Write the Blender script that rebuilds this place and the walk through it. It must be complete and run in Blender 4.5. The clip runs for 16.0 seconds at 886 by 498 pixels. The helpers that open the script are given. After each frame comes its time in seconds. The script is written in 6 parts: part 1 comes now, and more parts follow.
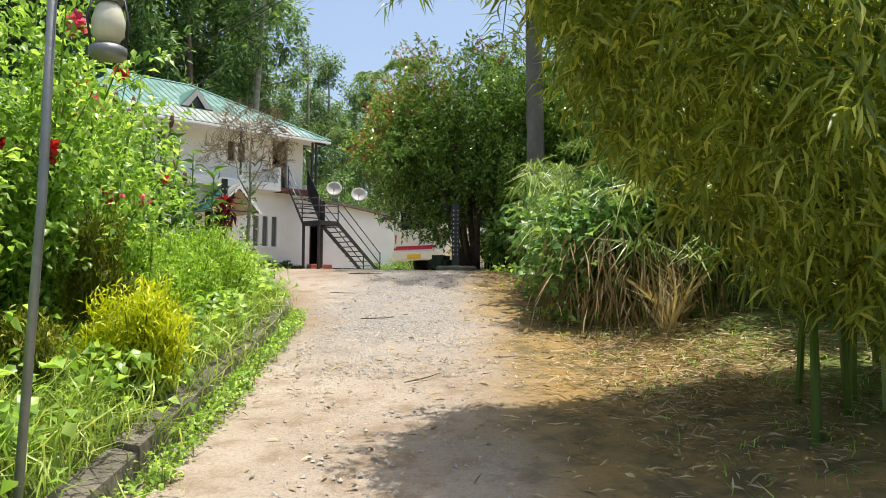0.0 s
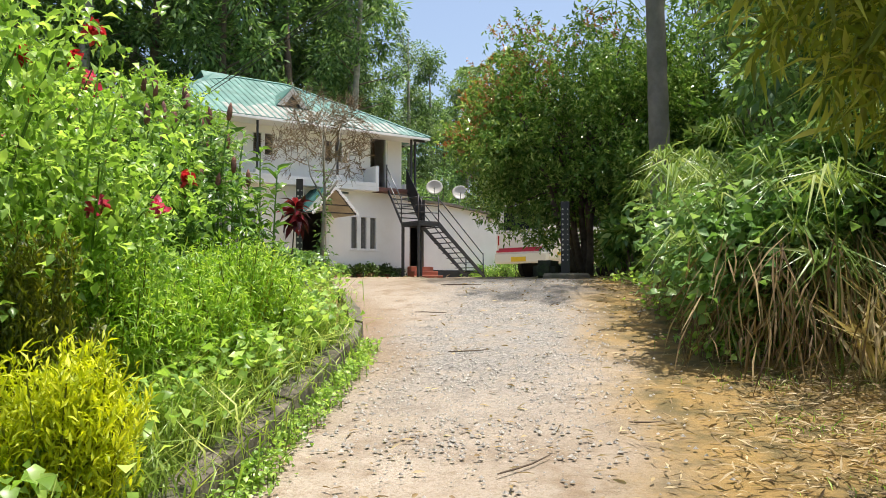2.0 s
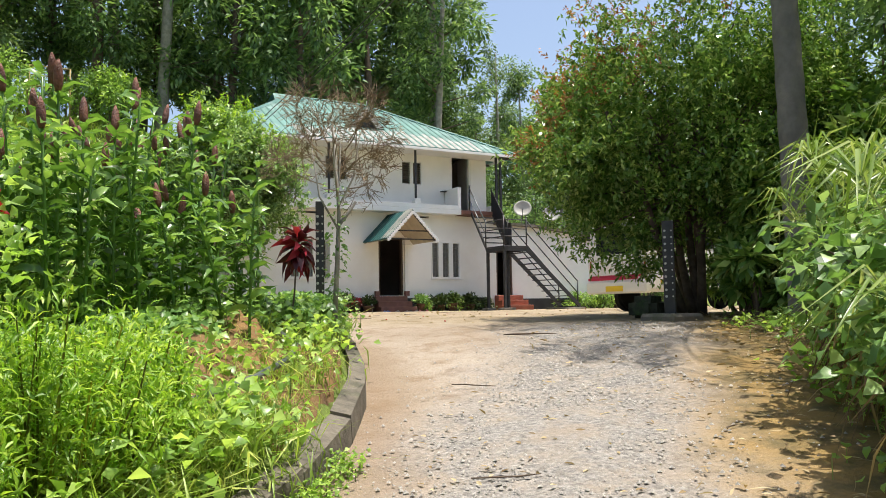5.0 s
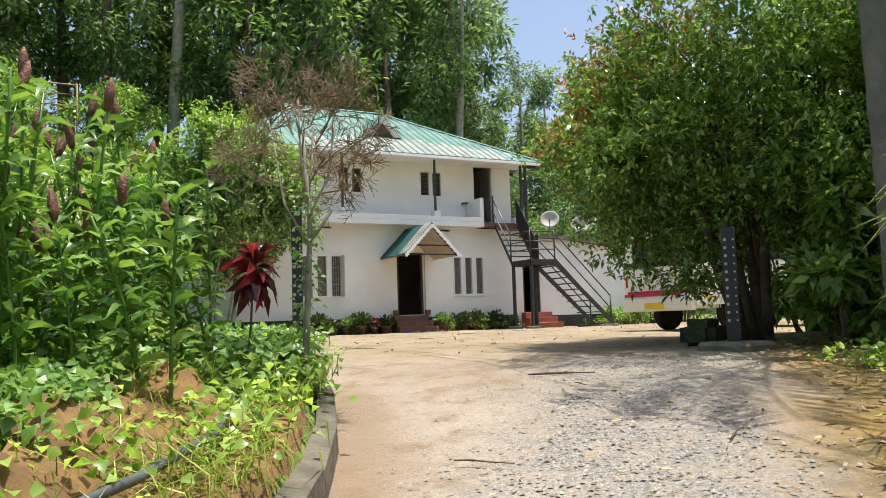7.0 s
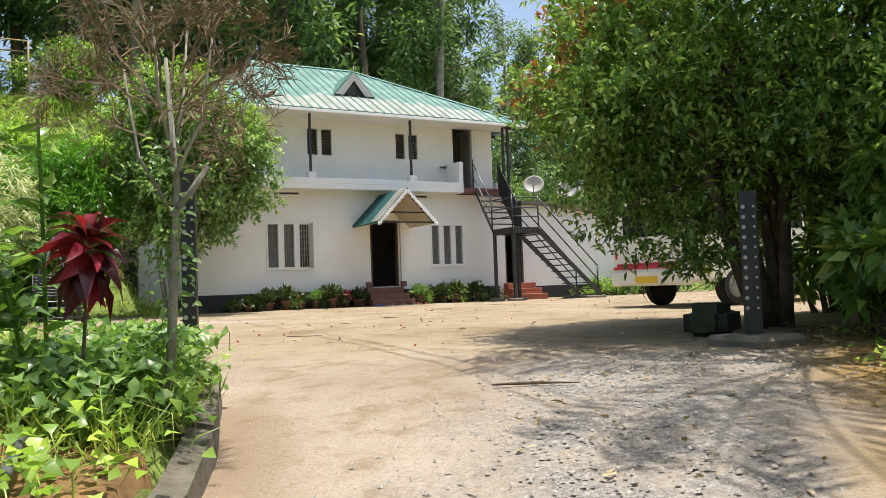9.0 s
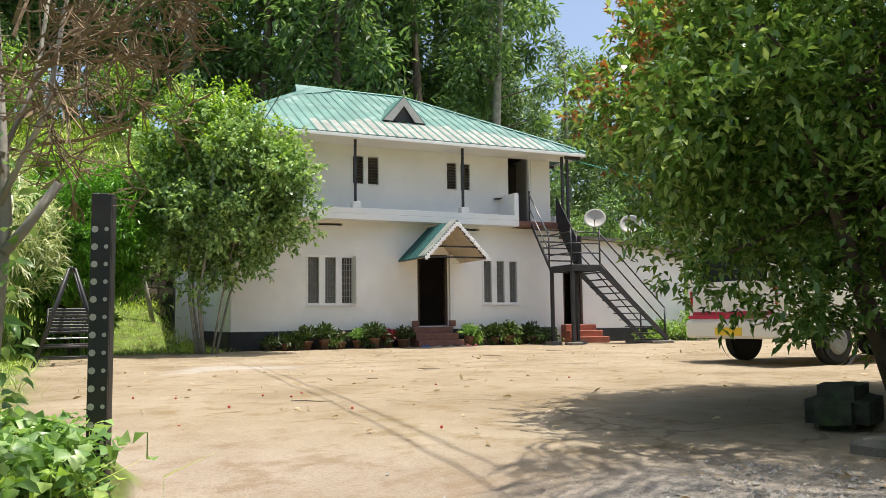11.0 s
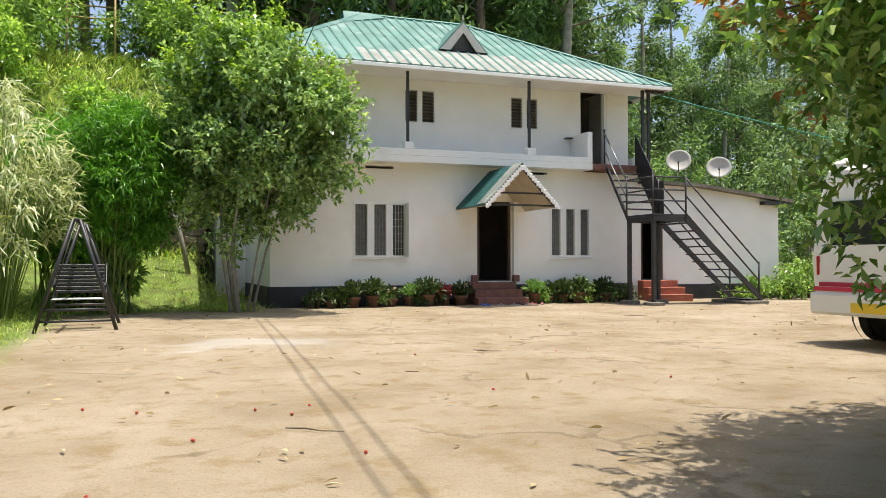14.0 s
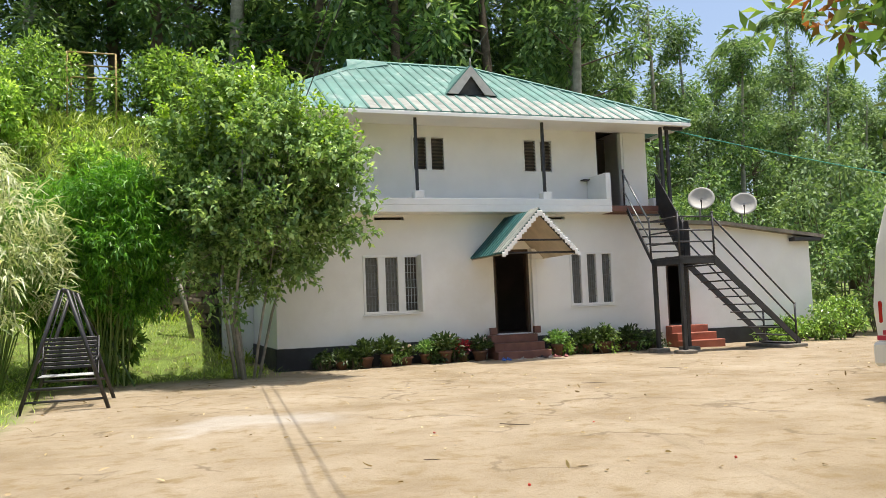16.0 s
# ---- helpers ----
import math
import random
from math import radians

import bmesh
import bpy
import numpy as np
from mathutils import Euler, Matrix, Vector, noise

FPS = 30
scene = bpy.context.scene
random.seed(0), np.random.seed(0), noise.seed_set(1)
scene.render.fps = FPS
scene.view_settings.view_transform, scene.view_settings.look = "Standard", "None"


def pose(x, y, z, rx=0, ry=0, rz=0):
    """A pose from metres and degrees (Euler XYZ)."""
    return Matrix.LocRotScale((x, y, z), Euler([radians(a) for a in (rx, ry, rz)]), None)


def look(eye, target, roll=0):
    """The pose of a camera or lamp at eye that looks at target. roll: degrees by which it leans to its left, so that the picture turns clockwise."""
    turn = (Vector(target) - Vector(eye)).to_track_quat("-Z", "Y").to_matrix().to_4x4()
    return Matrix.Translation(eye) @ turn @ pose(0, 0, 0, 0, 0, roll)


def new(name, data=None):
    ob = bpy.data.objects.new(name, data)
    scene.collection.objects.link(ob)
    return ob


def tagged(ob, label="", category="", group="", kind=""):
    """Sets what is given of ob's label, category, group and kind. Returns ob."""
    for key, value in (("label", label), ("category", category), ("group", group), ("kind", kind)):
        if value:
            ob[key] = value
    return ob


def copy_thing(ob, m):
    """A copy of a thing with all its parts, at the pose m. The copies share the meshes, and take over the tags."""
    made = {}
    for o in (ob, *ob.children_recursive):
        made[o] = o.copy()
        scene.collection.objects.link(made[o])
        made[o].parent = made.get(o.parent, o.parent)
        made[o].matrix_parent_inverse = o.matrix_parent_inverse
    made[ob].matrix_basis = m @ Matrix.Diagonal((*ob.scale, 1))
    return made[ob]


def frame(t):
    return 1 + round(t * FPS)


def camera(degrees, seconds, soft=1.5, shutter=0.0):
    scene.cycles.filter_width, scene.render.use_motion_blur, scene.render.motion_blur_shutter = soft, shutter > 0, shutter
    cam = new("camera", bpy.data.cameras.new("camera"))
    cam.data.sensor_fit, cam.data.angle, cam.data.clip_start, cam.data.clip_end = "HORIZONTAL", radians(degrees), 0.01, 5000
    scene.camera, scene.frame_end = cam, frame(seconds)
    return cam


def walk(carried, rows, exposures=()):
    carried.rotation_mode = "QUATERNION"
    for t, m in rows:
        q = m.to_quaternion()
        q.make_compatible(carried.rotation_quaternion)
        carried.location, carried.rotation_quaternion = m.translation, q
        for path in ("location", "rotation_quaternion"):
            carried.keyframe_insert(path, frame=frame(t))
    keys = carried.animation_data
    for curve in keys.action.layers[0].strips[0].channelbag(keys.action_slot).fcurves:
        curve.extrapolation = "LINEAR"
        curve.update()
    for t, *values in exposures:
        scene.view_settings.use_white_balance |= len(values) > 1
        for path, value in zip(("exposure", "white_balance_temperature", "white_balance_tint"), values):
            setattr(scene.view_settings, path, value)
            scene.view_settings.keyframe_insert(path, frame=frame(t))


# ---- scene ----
cam = camera(56.8, 16.0, soft=0.7)
PATH = [
    (0, (0.07, 0.172, 1.51), (1.466, 1.602, 1.6), 0.5),
    (0.5, (0.451, 0.409, 1.583), (1.748, 1.93, 1.649), 0.8),
    (1, (0.807, 0.823, 1.653), (2.073, 2.369, 1.738), 1.2),
    (1.5, (1.11, 1.17, 1.679), (2.364, 2.726, 1.765), 0.4),
    (2, (1.448, 1.607, 1.741), (2.647, 3.205, 1.823), -0.0),
    (2.5, (1.76, 2.056, 1.82), (2.96, 3.651, 1.951), -0.4),
    (3, (2.126, 2.342, 1.826), (3.312, 3.945, 1.987), -0.9),
    (3.5, (2.493, 2.636, 1.862), (3.63, 4.279, 1.939), -1.3),
    (4, (2.869, 2.981, 1.945), (4.001, 4.628, 2.023), -0.5),
    (4.5, (3.207, 3.295, 1.973), (4.264, 4.988, 2.1), -0.3),
    (4.7, (3.323, 3.404, 2.003), (4.343, 5.119, 2.14), -0.3),
    (6.8, (4.51, 5.009, 2.168), (5.446, 6.77, 2.315), -2.1),
    (7, (4.598, 5.126, 2.208), (5.531, 6.886, 2.383), -1.8),
    (7.5, (4.921, 5.511, 2.218), (5.834, 7.283, 2.38), -1.7),
    (8, (5.188, 5.82, 2.274), (6.092, 7.6, 2.385), -2.0),
    (8.5, (5.469, 6.213, 2.335), (6.43, 7.966, 2.419), -2.1),
    (9, (5.739, 6.545, 2.387), (6.7, 8.296, 2.479), -2.0),
    (9.5, (5.949, 6.877, 2.442), (6.861, 8.652, 2.577), -2.0),
    (9.7, (6.019, 7.049, 2.442), (6.911, 8.831, 2.612), -1.6),
    (11.8, (7.227, 8.684, 2.722), (8.001, 10.52, 2.89), -1.6),
    (12, (7.305, 8.82, 2.726), (8.046, 10.668, 2.919), -2.2),
    (12.5, (7.476, 9.206, 2.805), (8.159, 11.08, 2.96), -2.6),
    (13, (7.586, 9.674, 2.867), (8.291, 11.543, 2.967), -1.0),
    (13.5, (7.718, 10.003, 2.904), (8.39, 11.885, 2.985), -0.2),
    (14, (7.872, 10.436, 3.007), (8.566, 12.312, 3.036), -0.1),
    (14.5, (7.96, 10.806, 3.096), (8.744, 12.646, 3.125), -0.3),
    (15, (8.028, 11.071, 3.118), (8.804, 12.913, 3.206), -1.3),
    (15.5, (8.16, 11.322, 3.211), (8.831, 13.196, 3.407), -1.6),
    (16, (8.212, 11.458, 3.223), (8.876, 13.339, 3.362), -2.3),
]
walk(cam, [(t, look(eye, target, roll)) for t, eye, target, roll in PATH])

# ---- light ----
SUN_AZ, SUN_EL = radians(-25), radians(80)
world = bpy.data.worlds.new("sky")
scene.world = world
world.use_nodes = True
wn = world.node_tree.nodes
sky = wn.new("ShaderNodeTexSky")
sky.sky_type, sky.sun_disc = "NISHITA", False
sky.sun_elevation, sky.sun_rotation = SUN_EL, radians(90) - SUN_AZ
sky.air_density, sky.dust_density, sky.ozone_density = 1.0, 3.5, 1.0
wn["Background"].inputs[1].default_value = 0.15
world.node_tree.links.new(sky.outputs[0], wn["Background"].inputs[0])
sun = new("sun", bpy.data.lights.new("sun", "SUN"))
sun.data.energy, sun.data.angle, sun.data.color = 4.3, radians(0.6), (1.0, 0.95, 0.86)
sun.matrix_world = look((math.cos(SUN_AZ) * math.cos(SUN_EL) * 60, math.sin(SUN_AZ) * math.cos(SUN_EL) * 60, math.sin(SUN_EL) * 60), (0, 0, 0))
scene.view_settings.exposure = 0.52


# ---- materials ----
def nodes_of(name):
    m = bpy.data.materials.new(name)
    m.use_nodes = True
    nt = m.node_tree
    nt.nodes.clear()
    out = nt.nodes.new("ShaderNodeOutputMaterial")
    return m, nt, out


def add(nt, kind, **kw):
    n = nt.nodes.new(kind)
    for k, v in kw.items():
        n.inputs[k.replace("_", " ")].default_value = v
    return n


def ramp(nt, fac, stops):
    r = nt.nodes.new("ShaderNodeValToRGB")
    e = r.color_ramp.elements
    while len(e) < len(stops):
        e.new(0.5)
    for el, (p, c) in zip(e, stops):
        el.position, el.color = p, (*c, 1) if len(c) == 3 else c
    nt.links.new(fac, r.inputs[0])
    return r.outputs[0]


def noise_node(nt, scale, detail=4, rough=0.55, vec=None):
    n = add(nt, "ShaderNodeTexNoise", Scale=scale, Detail=detail, Roughness=rough)
    if vec is not None:
        nt.links.new(vec, n.inputs[0])
    return n.outputs[0]


def mix(nt, fac, a, b, mode="MIX"):
    m = nt.nodes.new("ShaderNodeMix")
    m.data_type, m.blend_type = "RGBA", mode
    for sock, v in ((m.inputs[0], fac), (m.inputs[6], a), (m.inputs[7], b)):
        if isinstance(v, bpy.types.NodeSocket):
            nt.links.new(v, sock)
        elif isinstance(v, tuple):
            sock.default_value = (*v, 1)
        else:
            sock.default_value = v
    return m.outputs[2]


def math_node(nt, op, a, b=0.0):
    m = nt.nodes.new("ShaderNodeMath")
    m.operation = op
    for sock, v in zip(m.inputs, (a, b)):
        if isinstance(v, bpy.types.NodeSocket):
            nt.links.new(v, sock)
        else:
            sock.default_value = v
    return m.outputs[0]


def span(nt, v, lo, hi):
    m = nt.nodes.new("ShaderNodeMapRange")
    m.interpolation_type = "SMOOTHSTEP"
    nt.links.new(v, m.inputs[0])
    m.inputs[1].default_value, m.inputs[2].default_value = lo, hi
    return m.outputs[0]


def surface(name, base, var=0.15, scale=3.0, rough=0.8, metal=0.0, bump=0.15, fine=40.0, stain=None, stain_amount=0.5, stain_scale=0.8):
    """A painted, plastered or stony surface with grain at two scales and stains."""
    m, nt, out = nodes_of(name)
    co = nt.nodes.new("ShaderNodeNewGeometry").outputs["Position"]
    big, small = noise_node(nt, scale, 5, 0.6, co), noise_node(nt, fine, 4, 0.6, co)
    dark = tuple(c * (1 - var) for c in base)
    light = tuple(min(1, c * (1 + var * 0.6)) for c in base)
    col = mix(nt, span(nt, big, 0.3, 0.7), dark, light)
    col = mix(nt, math_node(nt, "MULTIPLY", span(nt, small, 0.35, 0.75), 0.35), col, tuple(c * (1 - var * 1.4) for c in base))
    if stain:
        patch = noise_node(nt, stain_scale, 6, 0.65, co)
        col = mix(nt, math_node(nt, "MULTIPLY", span(nt, patch, 0.5, 0.72), stain_amount), col, stain)
    b = add(nt, "ShaderNodeBsdfPrincipled", Roughness=rough, Metallic=metal)
    nt.links.new(col, b.inputs["Base Color"])
    bp = add(nt, "ShaderNodeBump", Strength=bump, Distance=0.02)
    nt.links.new(small, bp.inputs["Height"])
    nt.links.new(bp.outputs[0], b.inputs["Normal"])
    nt.links.new(b.outputs[0], out.inputs[0])
    return m


def leafy(name, stops, gloss=0.35, through_light=0.4, patch=None, patch_scale=0.4, gain=1.0):
    """Leaves: each one's colour by chance, some light comes through."""
    m, nt, out = nodes_of(name)
    g = nt.nodes.new("ShaderNodeNewGeometry")
    stops = [(q, tuple(min(0.85, v * gain) for v in c)) for q, c in stops]
    col = ramp(nt, g.outputs["Random Per Island"], stops)
    if patch:
        n = noise_node(nt, patch_scale, 3, 0.5, g.outputs["Position"])
        col = mix(nt, math_node(nt, "MULTIPLY", span(nt, n, 0.45, 0.65), 0.7), col, patch)
    b = add(nt, "ShaderNodeBsdfPrincipled", Roughness=gloss)
    nt.links.new(col, b.inputs["Base Color"])
    t = nt.nodes.new("ShaderNodeBsdfTranslucent")
    bright = mix(nt, 1.0, col, (1.25, 1.25, 0.7), "MULTIPLY")
    nt.links.new(bright, t.inputs[0])
    mx = add(nt, "ShaderNodeMixShader", Fac=through_light)
    nt.links.new(b.outputs[0], mx.inputs[1])
    nt.links.new(t.outputs[0], mx.inputs[2])
    nt.links.new(mx.outputs[0], out.inputs[0])
    return m


def glassy(name, tint):
    m, nt, out = nodes_of(name)
    b = add(nt, "ShaderNodeBsdfPrincipled", Roughness=0.08)
    b.inputs["Base Color"].default_value = (*tint, 1)
    nt.links.new(b.outputs[0], out.inputs[0])
    return m


WHITE = surface("white_wall_paint", (0.83, 0.81, 0.775), 0.06, 0.7, 0.85, bump=0.12, fine=60, stain=(0.62, 0.56, 0.45), stain_amount=0.22, stain_scale=0.5)
TRIM = surface("white_gloss_paint", (0.80, 0.79, 0.77), 0.05, 2, 0.5, bump=0.05)
PLINTH = surface("black_plinth_paint", (0.03, 0.03, 0.032), 0.4, 2, 0.7, stain=(0.10, 0.09, 0.07), stain_amount=0.6)
CANOPY = surface("dark_green_sheet", (0.035, 0.125, 0.12), 0.3, 2, 0.5, bump=0.05)
TEAL = surface("green_roof_sheet", (0.105, 0.235, 0.20), 0.22, 1.2, 0.55, bump=0.05, stain=(0.36, 0.42, 0.39), stain_amount=0.6, stain_scale=1.6)
PALE_TEAL = surface("faded_roof_sheet", (0.33, 0.335, 0.30), 0.35, 1.6, 0.55, bump=0.05, stain=(0.17, 0.15, 0.125), stain_amount=0.6, stain_scale=1.5)
STEEL = surface("dark_painted_steel", (0.028, 0.027, 0.030), 0.35, 5, 0.45, bump=0.08, stain=(0.09, 0.055, 0.035), stain_amount=0.35, stain_scale=3)
GREY_STEEL = surface("grey_steel", (0.23, 0.24, 0.24), 0.2, 6, 0.45, 0.5)
WOOD = surface("dark_door_wood", (0.07, 0.04, 0.025), 0.35, 4, 0.5)
TERRA = surface("red_step_tile", (0.34, 0.10, 0.055), 0.25, 3, 0.6, stain=(0.18, 0.07, 0.05), stain_amount=0.5)
BROWN_STEP = surface("brown_step_tile", (0.20, 0.085, 0.06), 0.25, 3, 0.6, stain=(0.1, 0.05, 0.04), stain_amount=0.5)
CONCRETE = surface("weathered_concrete", (0.20, 0.175, 0.14), 0.35, 4, 0.95, bump=0.5, fine=25, stain=(0.09, 0.11, 0.05), stain_amount=0.7, stain_scale=2.5)
KERB = surface("mossy_kerb_concrete", (0.15, 0.13, 0.10), 0.4, 4, 0.95, bump=0.6, fine=25, stain=(0.06, 0.075, 0.03), stain_amount=0.8, stain_scale=2.5)
CLAY = surface("clay_pot", (0.20, 0.10, 0.06), 0.3, 5, 0.9, stain=(0.1, 0.09, 0.07), stain_amount=0.5, stain_scale=4)
BARK = surface("brown_bark", (0.15, 0.11, 0.08), 0.4, 6, 0.95, bump=0.8, fine=18)
PALE_BARK = surface("pale_grey_bark", (0.34, 0.31, 0.26), 0.3, 5, 0.95, bump=0.6, fine=15, stain=(0.16, 0.18, 0.10), stain_amount=0.6, stain_scale=3)
PALM_BARK = surface("grey_palm_bark", (0.20, 0.18, 0.165), 0.25, 3, 0.95, bump=0.6, fine=14)
TWIG = surface("dry_twig", (0.24, 0.17, 0.10), 0.3, 6, 0.95)
CURTAIN = surface("grey_curtain", (0.17, 0.165, 0.15), 0.25, 9, 0.9)
# indoor dimness is put into this colour, for rooms and louvre gaps
ROOM_SHADE = surface("shaded_room_tone", (0.22, 0.19, 0.165), 0.2, 1, 0.9)
DISH = surface("dish_grey", (0.47, 0.45, 0.41), 0.1, 3, 0.5, stain=(0.42, 0.38, 0.33), stain_amount=0.4, stain_scale=5)
RUBBER = surface("tyre_rubber", (0.018, 0.018, 0.018), 0.3, 8, 0.85)
VAN = surface("van_white_paint", (0.78, 0.75, 0.68), 0.04, 1, 0.22, bump=0.0)
VAN_RED = surface("red_stripe", (0.50, 0.03, 0.07), 0.1, 2, 0.3, bump=0.0)
VAN_LAMP = surface("red_lamp_plastic", (0.45, 0.02, 0.015), 0.1, 2, 0.2, bump=0.0)
YELLOW = surface("yellow_plate", (0.75, 0.50, 0.03), 0.1, 2, 0.4, bump=0.0)
GLASS = glassy("dark_window_glass", (0.02, 0.025, 0.025))
MILK = surface("lantern_glass", (0.62, 0.58, 0.46), 0.15, 8, 0.2, bump=0.0)
PIPE = surface("black_pipe", (0.09, 0.10, 0.11), 0.3, 6, 0.45)
SOIL = surface("orange_soil", (0.21, 0.118, 0.042), 0.45, 5, 0.95, bump=0.9, fine=20, stain=(0.14, 0.08, 0.04), stain_amount=0.6, stain_scale=3)
DRY = leafy("dry_leaves", [(0, (0.20, 0.13, 0.06)), (0.5, (0.36, 0.26, 0.13)), (1, (0.55, 0.45, 0.28))], 0.7, 0.2)
STRAW = leafy("dead_straw", [(0, (0.11, 0.07, 0.035)), (0.5, (0.24, 0.16, 0.07)), (1, (0.42, 0.32, 0.17))], 0.8, 0.25)
ROSE_PINK = leafy("pink_petals", [(0, (0.55, 0.03, 0.14)), (1, (0.80, 0.16, 0.34))], 0.5, 0.3)
ROSE_RED = leafy("red_petals", [(0, (0.42, 0.01, 0.03)), (1, (0.70, 0.04, 0.07))], 0.5, 0.3)
MAROON = leafy("maroon_leaves", [(0, (0.05, 0.010, 0.014)), (0.6, (0.12, 0.012, 0.022)), (1, (0.38, 0.03, 0.05))], 0.3, 0.35)
CONE = surface("red_bracts", (0.20, 0.07, 0.04), 0.5, 14, 0.6, bump=0.8, fine=60)
L_TREE = leafy("glossy_tree_leaves", [(0, (0.030, 0.060, 0.012)), (0.6, (0.062, 0.108, 0.026)), (1, (0.15, 0.19, 0.06))], 0.2, 0.34, gain=3.1)
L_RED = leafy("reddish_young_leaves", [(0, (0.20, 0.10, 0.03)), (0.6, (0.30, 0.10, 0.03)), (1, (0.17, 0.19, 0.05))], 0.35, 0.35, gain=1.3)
L_BUSH = leafy("bush_leaves", [(0, (0.05, 0.09, 0.02)), (0.6, (0.10, 0.17, 0.035)), (1, (0.22, 0.30, 0.07))], 0.35, 0.35, gain=2.2)
L_CORNER = leafy("grey_green_leaves", [(0, (0.05, 0.085, 0.028)), (0.6, (0.10, 0.155, 0.055)), (1, (0.21, 0.27, 0.12))], 0.25, 0.34, gain=2.75)
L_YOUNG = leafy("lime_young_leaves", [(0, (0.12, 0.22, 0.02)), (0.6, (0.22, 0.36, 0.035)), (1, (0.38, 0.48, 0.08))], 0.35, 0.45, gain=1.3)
L_FINE = leafy("fine_bright_leaves", [(0, (0.045, 0.13, 0.012)), (0.6, (0.09, 0.24, 0.02)), (1, (0.18, 0.36, 0.045))], 0.4, 0.4, gain=1.3)
L_FOREST = leafy("forest_leaves", [(0, (0.024, 0.049, 0.019)), (0.6, (0.060, 0.102, 0.036)), (1, (0.13, 0.185, 0.070))], 0.5, 0.42, gain=2.6)
L_FOREST2 = leafy("pale_forest_leaves", [(0, (0.043, 0.078, 0.035)), (0.6, (0.097, 0.147, 0.058)), (1, (0.18, 0.245, 0.105))], 0.5, 0.3, gain=1.95)
L_BAMBOO = leafy("bamboo_leaves", [(0, (0.075, 0.095, 0.014)), (0.6, (0.15, 0.175, 0.028)), (1, (0.32, 0.31, 0.075))], 0.4, 0.5, gain=2.0)
L_WEED = leafy("weed_leaves", [(0, (0.072, 0.13, 0.02)), (0.6, (0.145, 0.235, 0.045)), (1, (0.29, 0.38, 0.10))], 0.34, 0.5, gain=2.0)
L_GRASS = leafy("grass_blades", [(0, (0.09, 0.14, 0.02)), (0.6, (0.20, 0.285, 0.05)), (1, (0.40, 0.43, 0.13))], 0.4, 0.4, gain=1.6)
L_GOLD = leafy("golden_leaves", [(0, (0.32, 0.40, 0.010)), (0.6, (0.56, 0.60, 0.014)), (1, (0.78, 0.78, 0.03))], 0.5, 0.4)
L_OLIVE = leafy("olive_shrub_leaves", [(0, (0.08, 0.10, 0.010)), (0.6, (0.17, 0.20, 0.016)), (1, (0.36, 0.36, 0.02))], 0.5, 0.35)
L_LIME = leafy("lime_feathery_leaves", [(0, (0.11, 0.23, 0.02)), (0.6, (0.23, 0.38, 0.035)), (1, (0.44, 0.56, 0.09))], 0.42, 0.45, gain=1.2)
L_GINGER = leafy("ginger_leaves", [(0, (0.04, 0.085, 0.016)), (0.6, (0.085, 0.165, 0.03)), (1, (0.19, 0.29, 0.07))], 0.25, 0.35, gain=1.7)
L_PAPYRUS = leafy("papyrus_leaves", [(0, (0.07, 0.12, 0.02)), (0.6, (0.14, 0.22, 0.045)), (1, (0.36, 0.41, 0.17))], 0.3, 0.35, gain=1.2)
L_VINE = leafy("vine_leaves", [(0, (0.08, 0.16, 0.04)), (0.6, (0.14, 0.26, 0.07)), (1, (0.30, 0.42, 0.16))], 0.35, 0.4, gain=1.3)
LOUVRE = surface("dark_louvre_wood", (0.075, 0.062, 0.052), 0.3, 6, 0.6)
LINING = surface("cream_lining", (0.55, 0.47, 0.36), 0.15, 3, 0.8)
MOSSY = surface("dark_mossy_stone", (0.05, 0.055, 0.035), 0.5, 6, 0.95, bump=0.9, fine=22, stain=(0.05, 0.10, 0.02), stain_amount=0.8, stain_scale=4)
RUBBLE = surface("weathered_rubble_stone", (0.21, 0.16, 0.12), 0.4, 5, 0.95, bump=0.8, fine=18, stain=(0.08, 0.09, 0.04), stain_amount=0.7, stain_scale=1.5)
# pot plants' leaves, darkened in colour for the shade along the house
L_POT_SHADE = leafy("shaded_pot_leaves", [(0, (0.025, 0.05, 0.012)), (0.6, (0.05, 0.085, 0.02)), (1, (0.10, 0.15, 0.04))], 0.5, 0.25)
L_PALE = leafy("pale_palm_leaves", [(0, (0.22, 0.32, 0.10)), (0.4, (0.50, 0.54, 0.30)), (1, (0.82, 0.82, 0.62))], 0.4, 0.35)


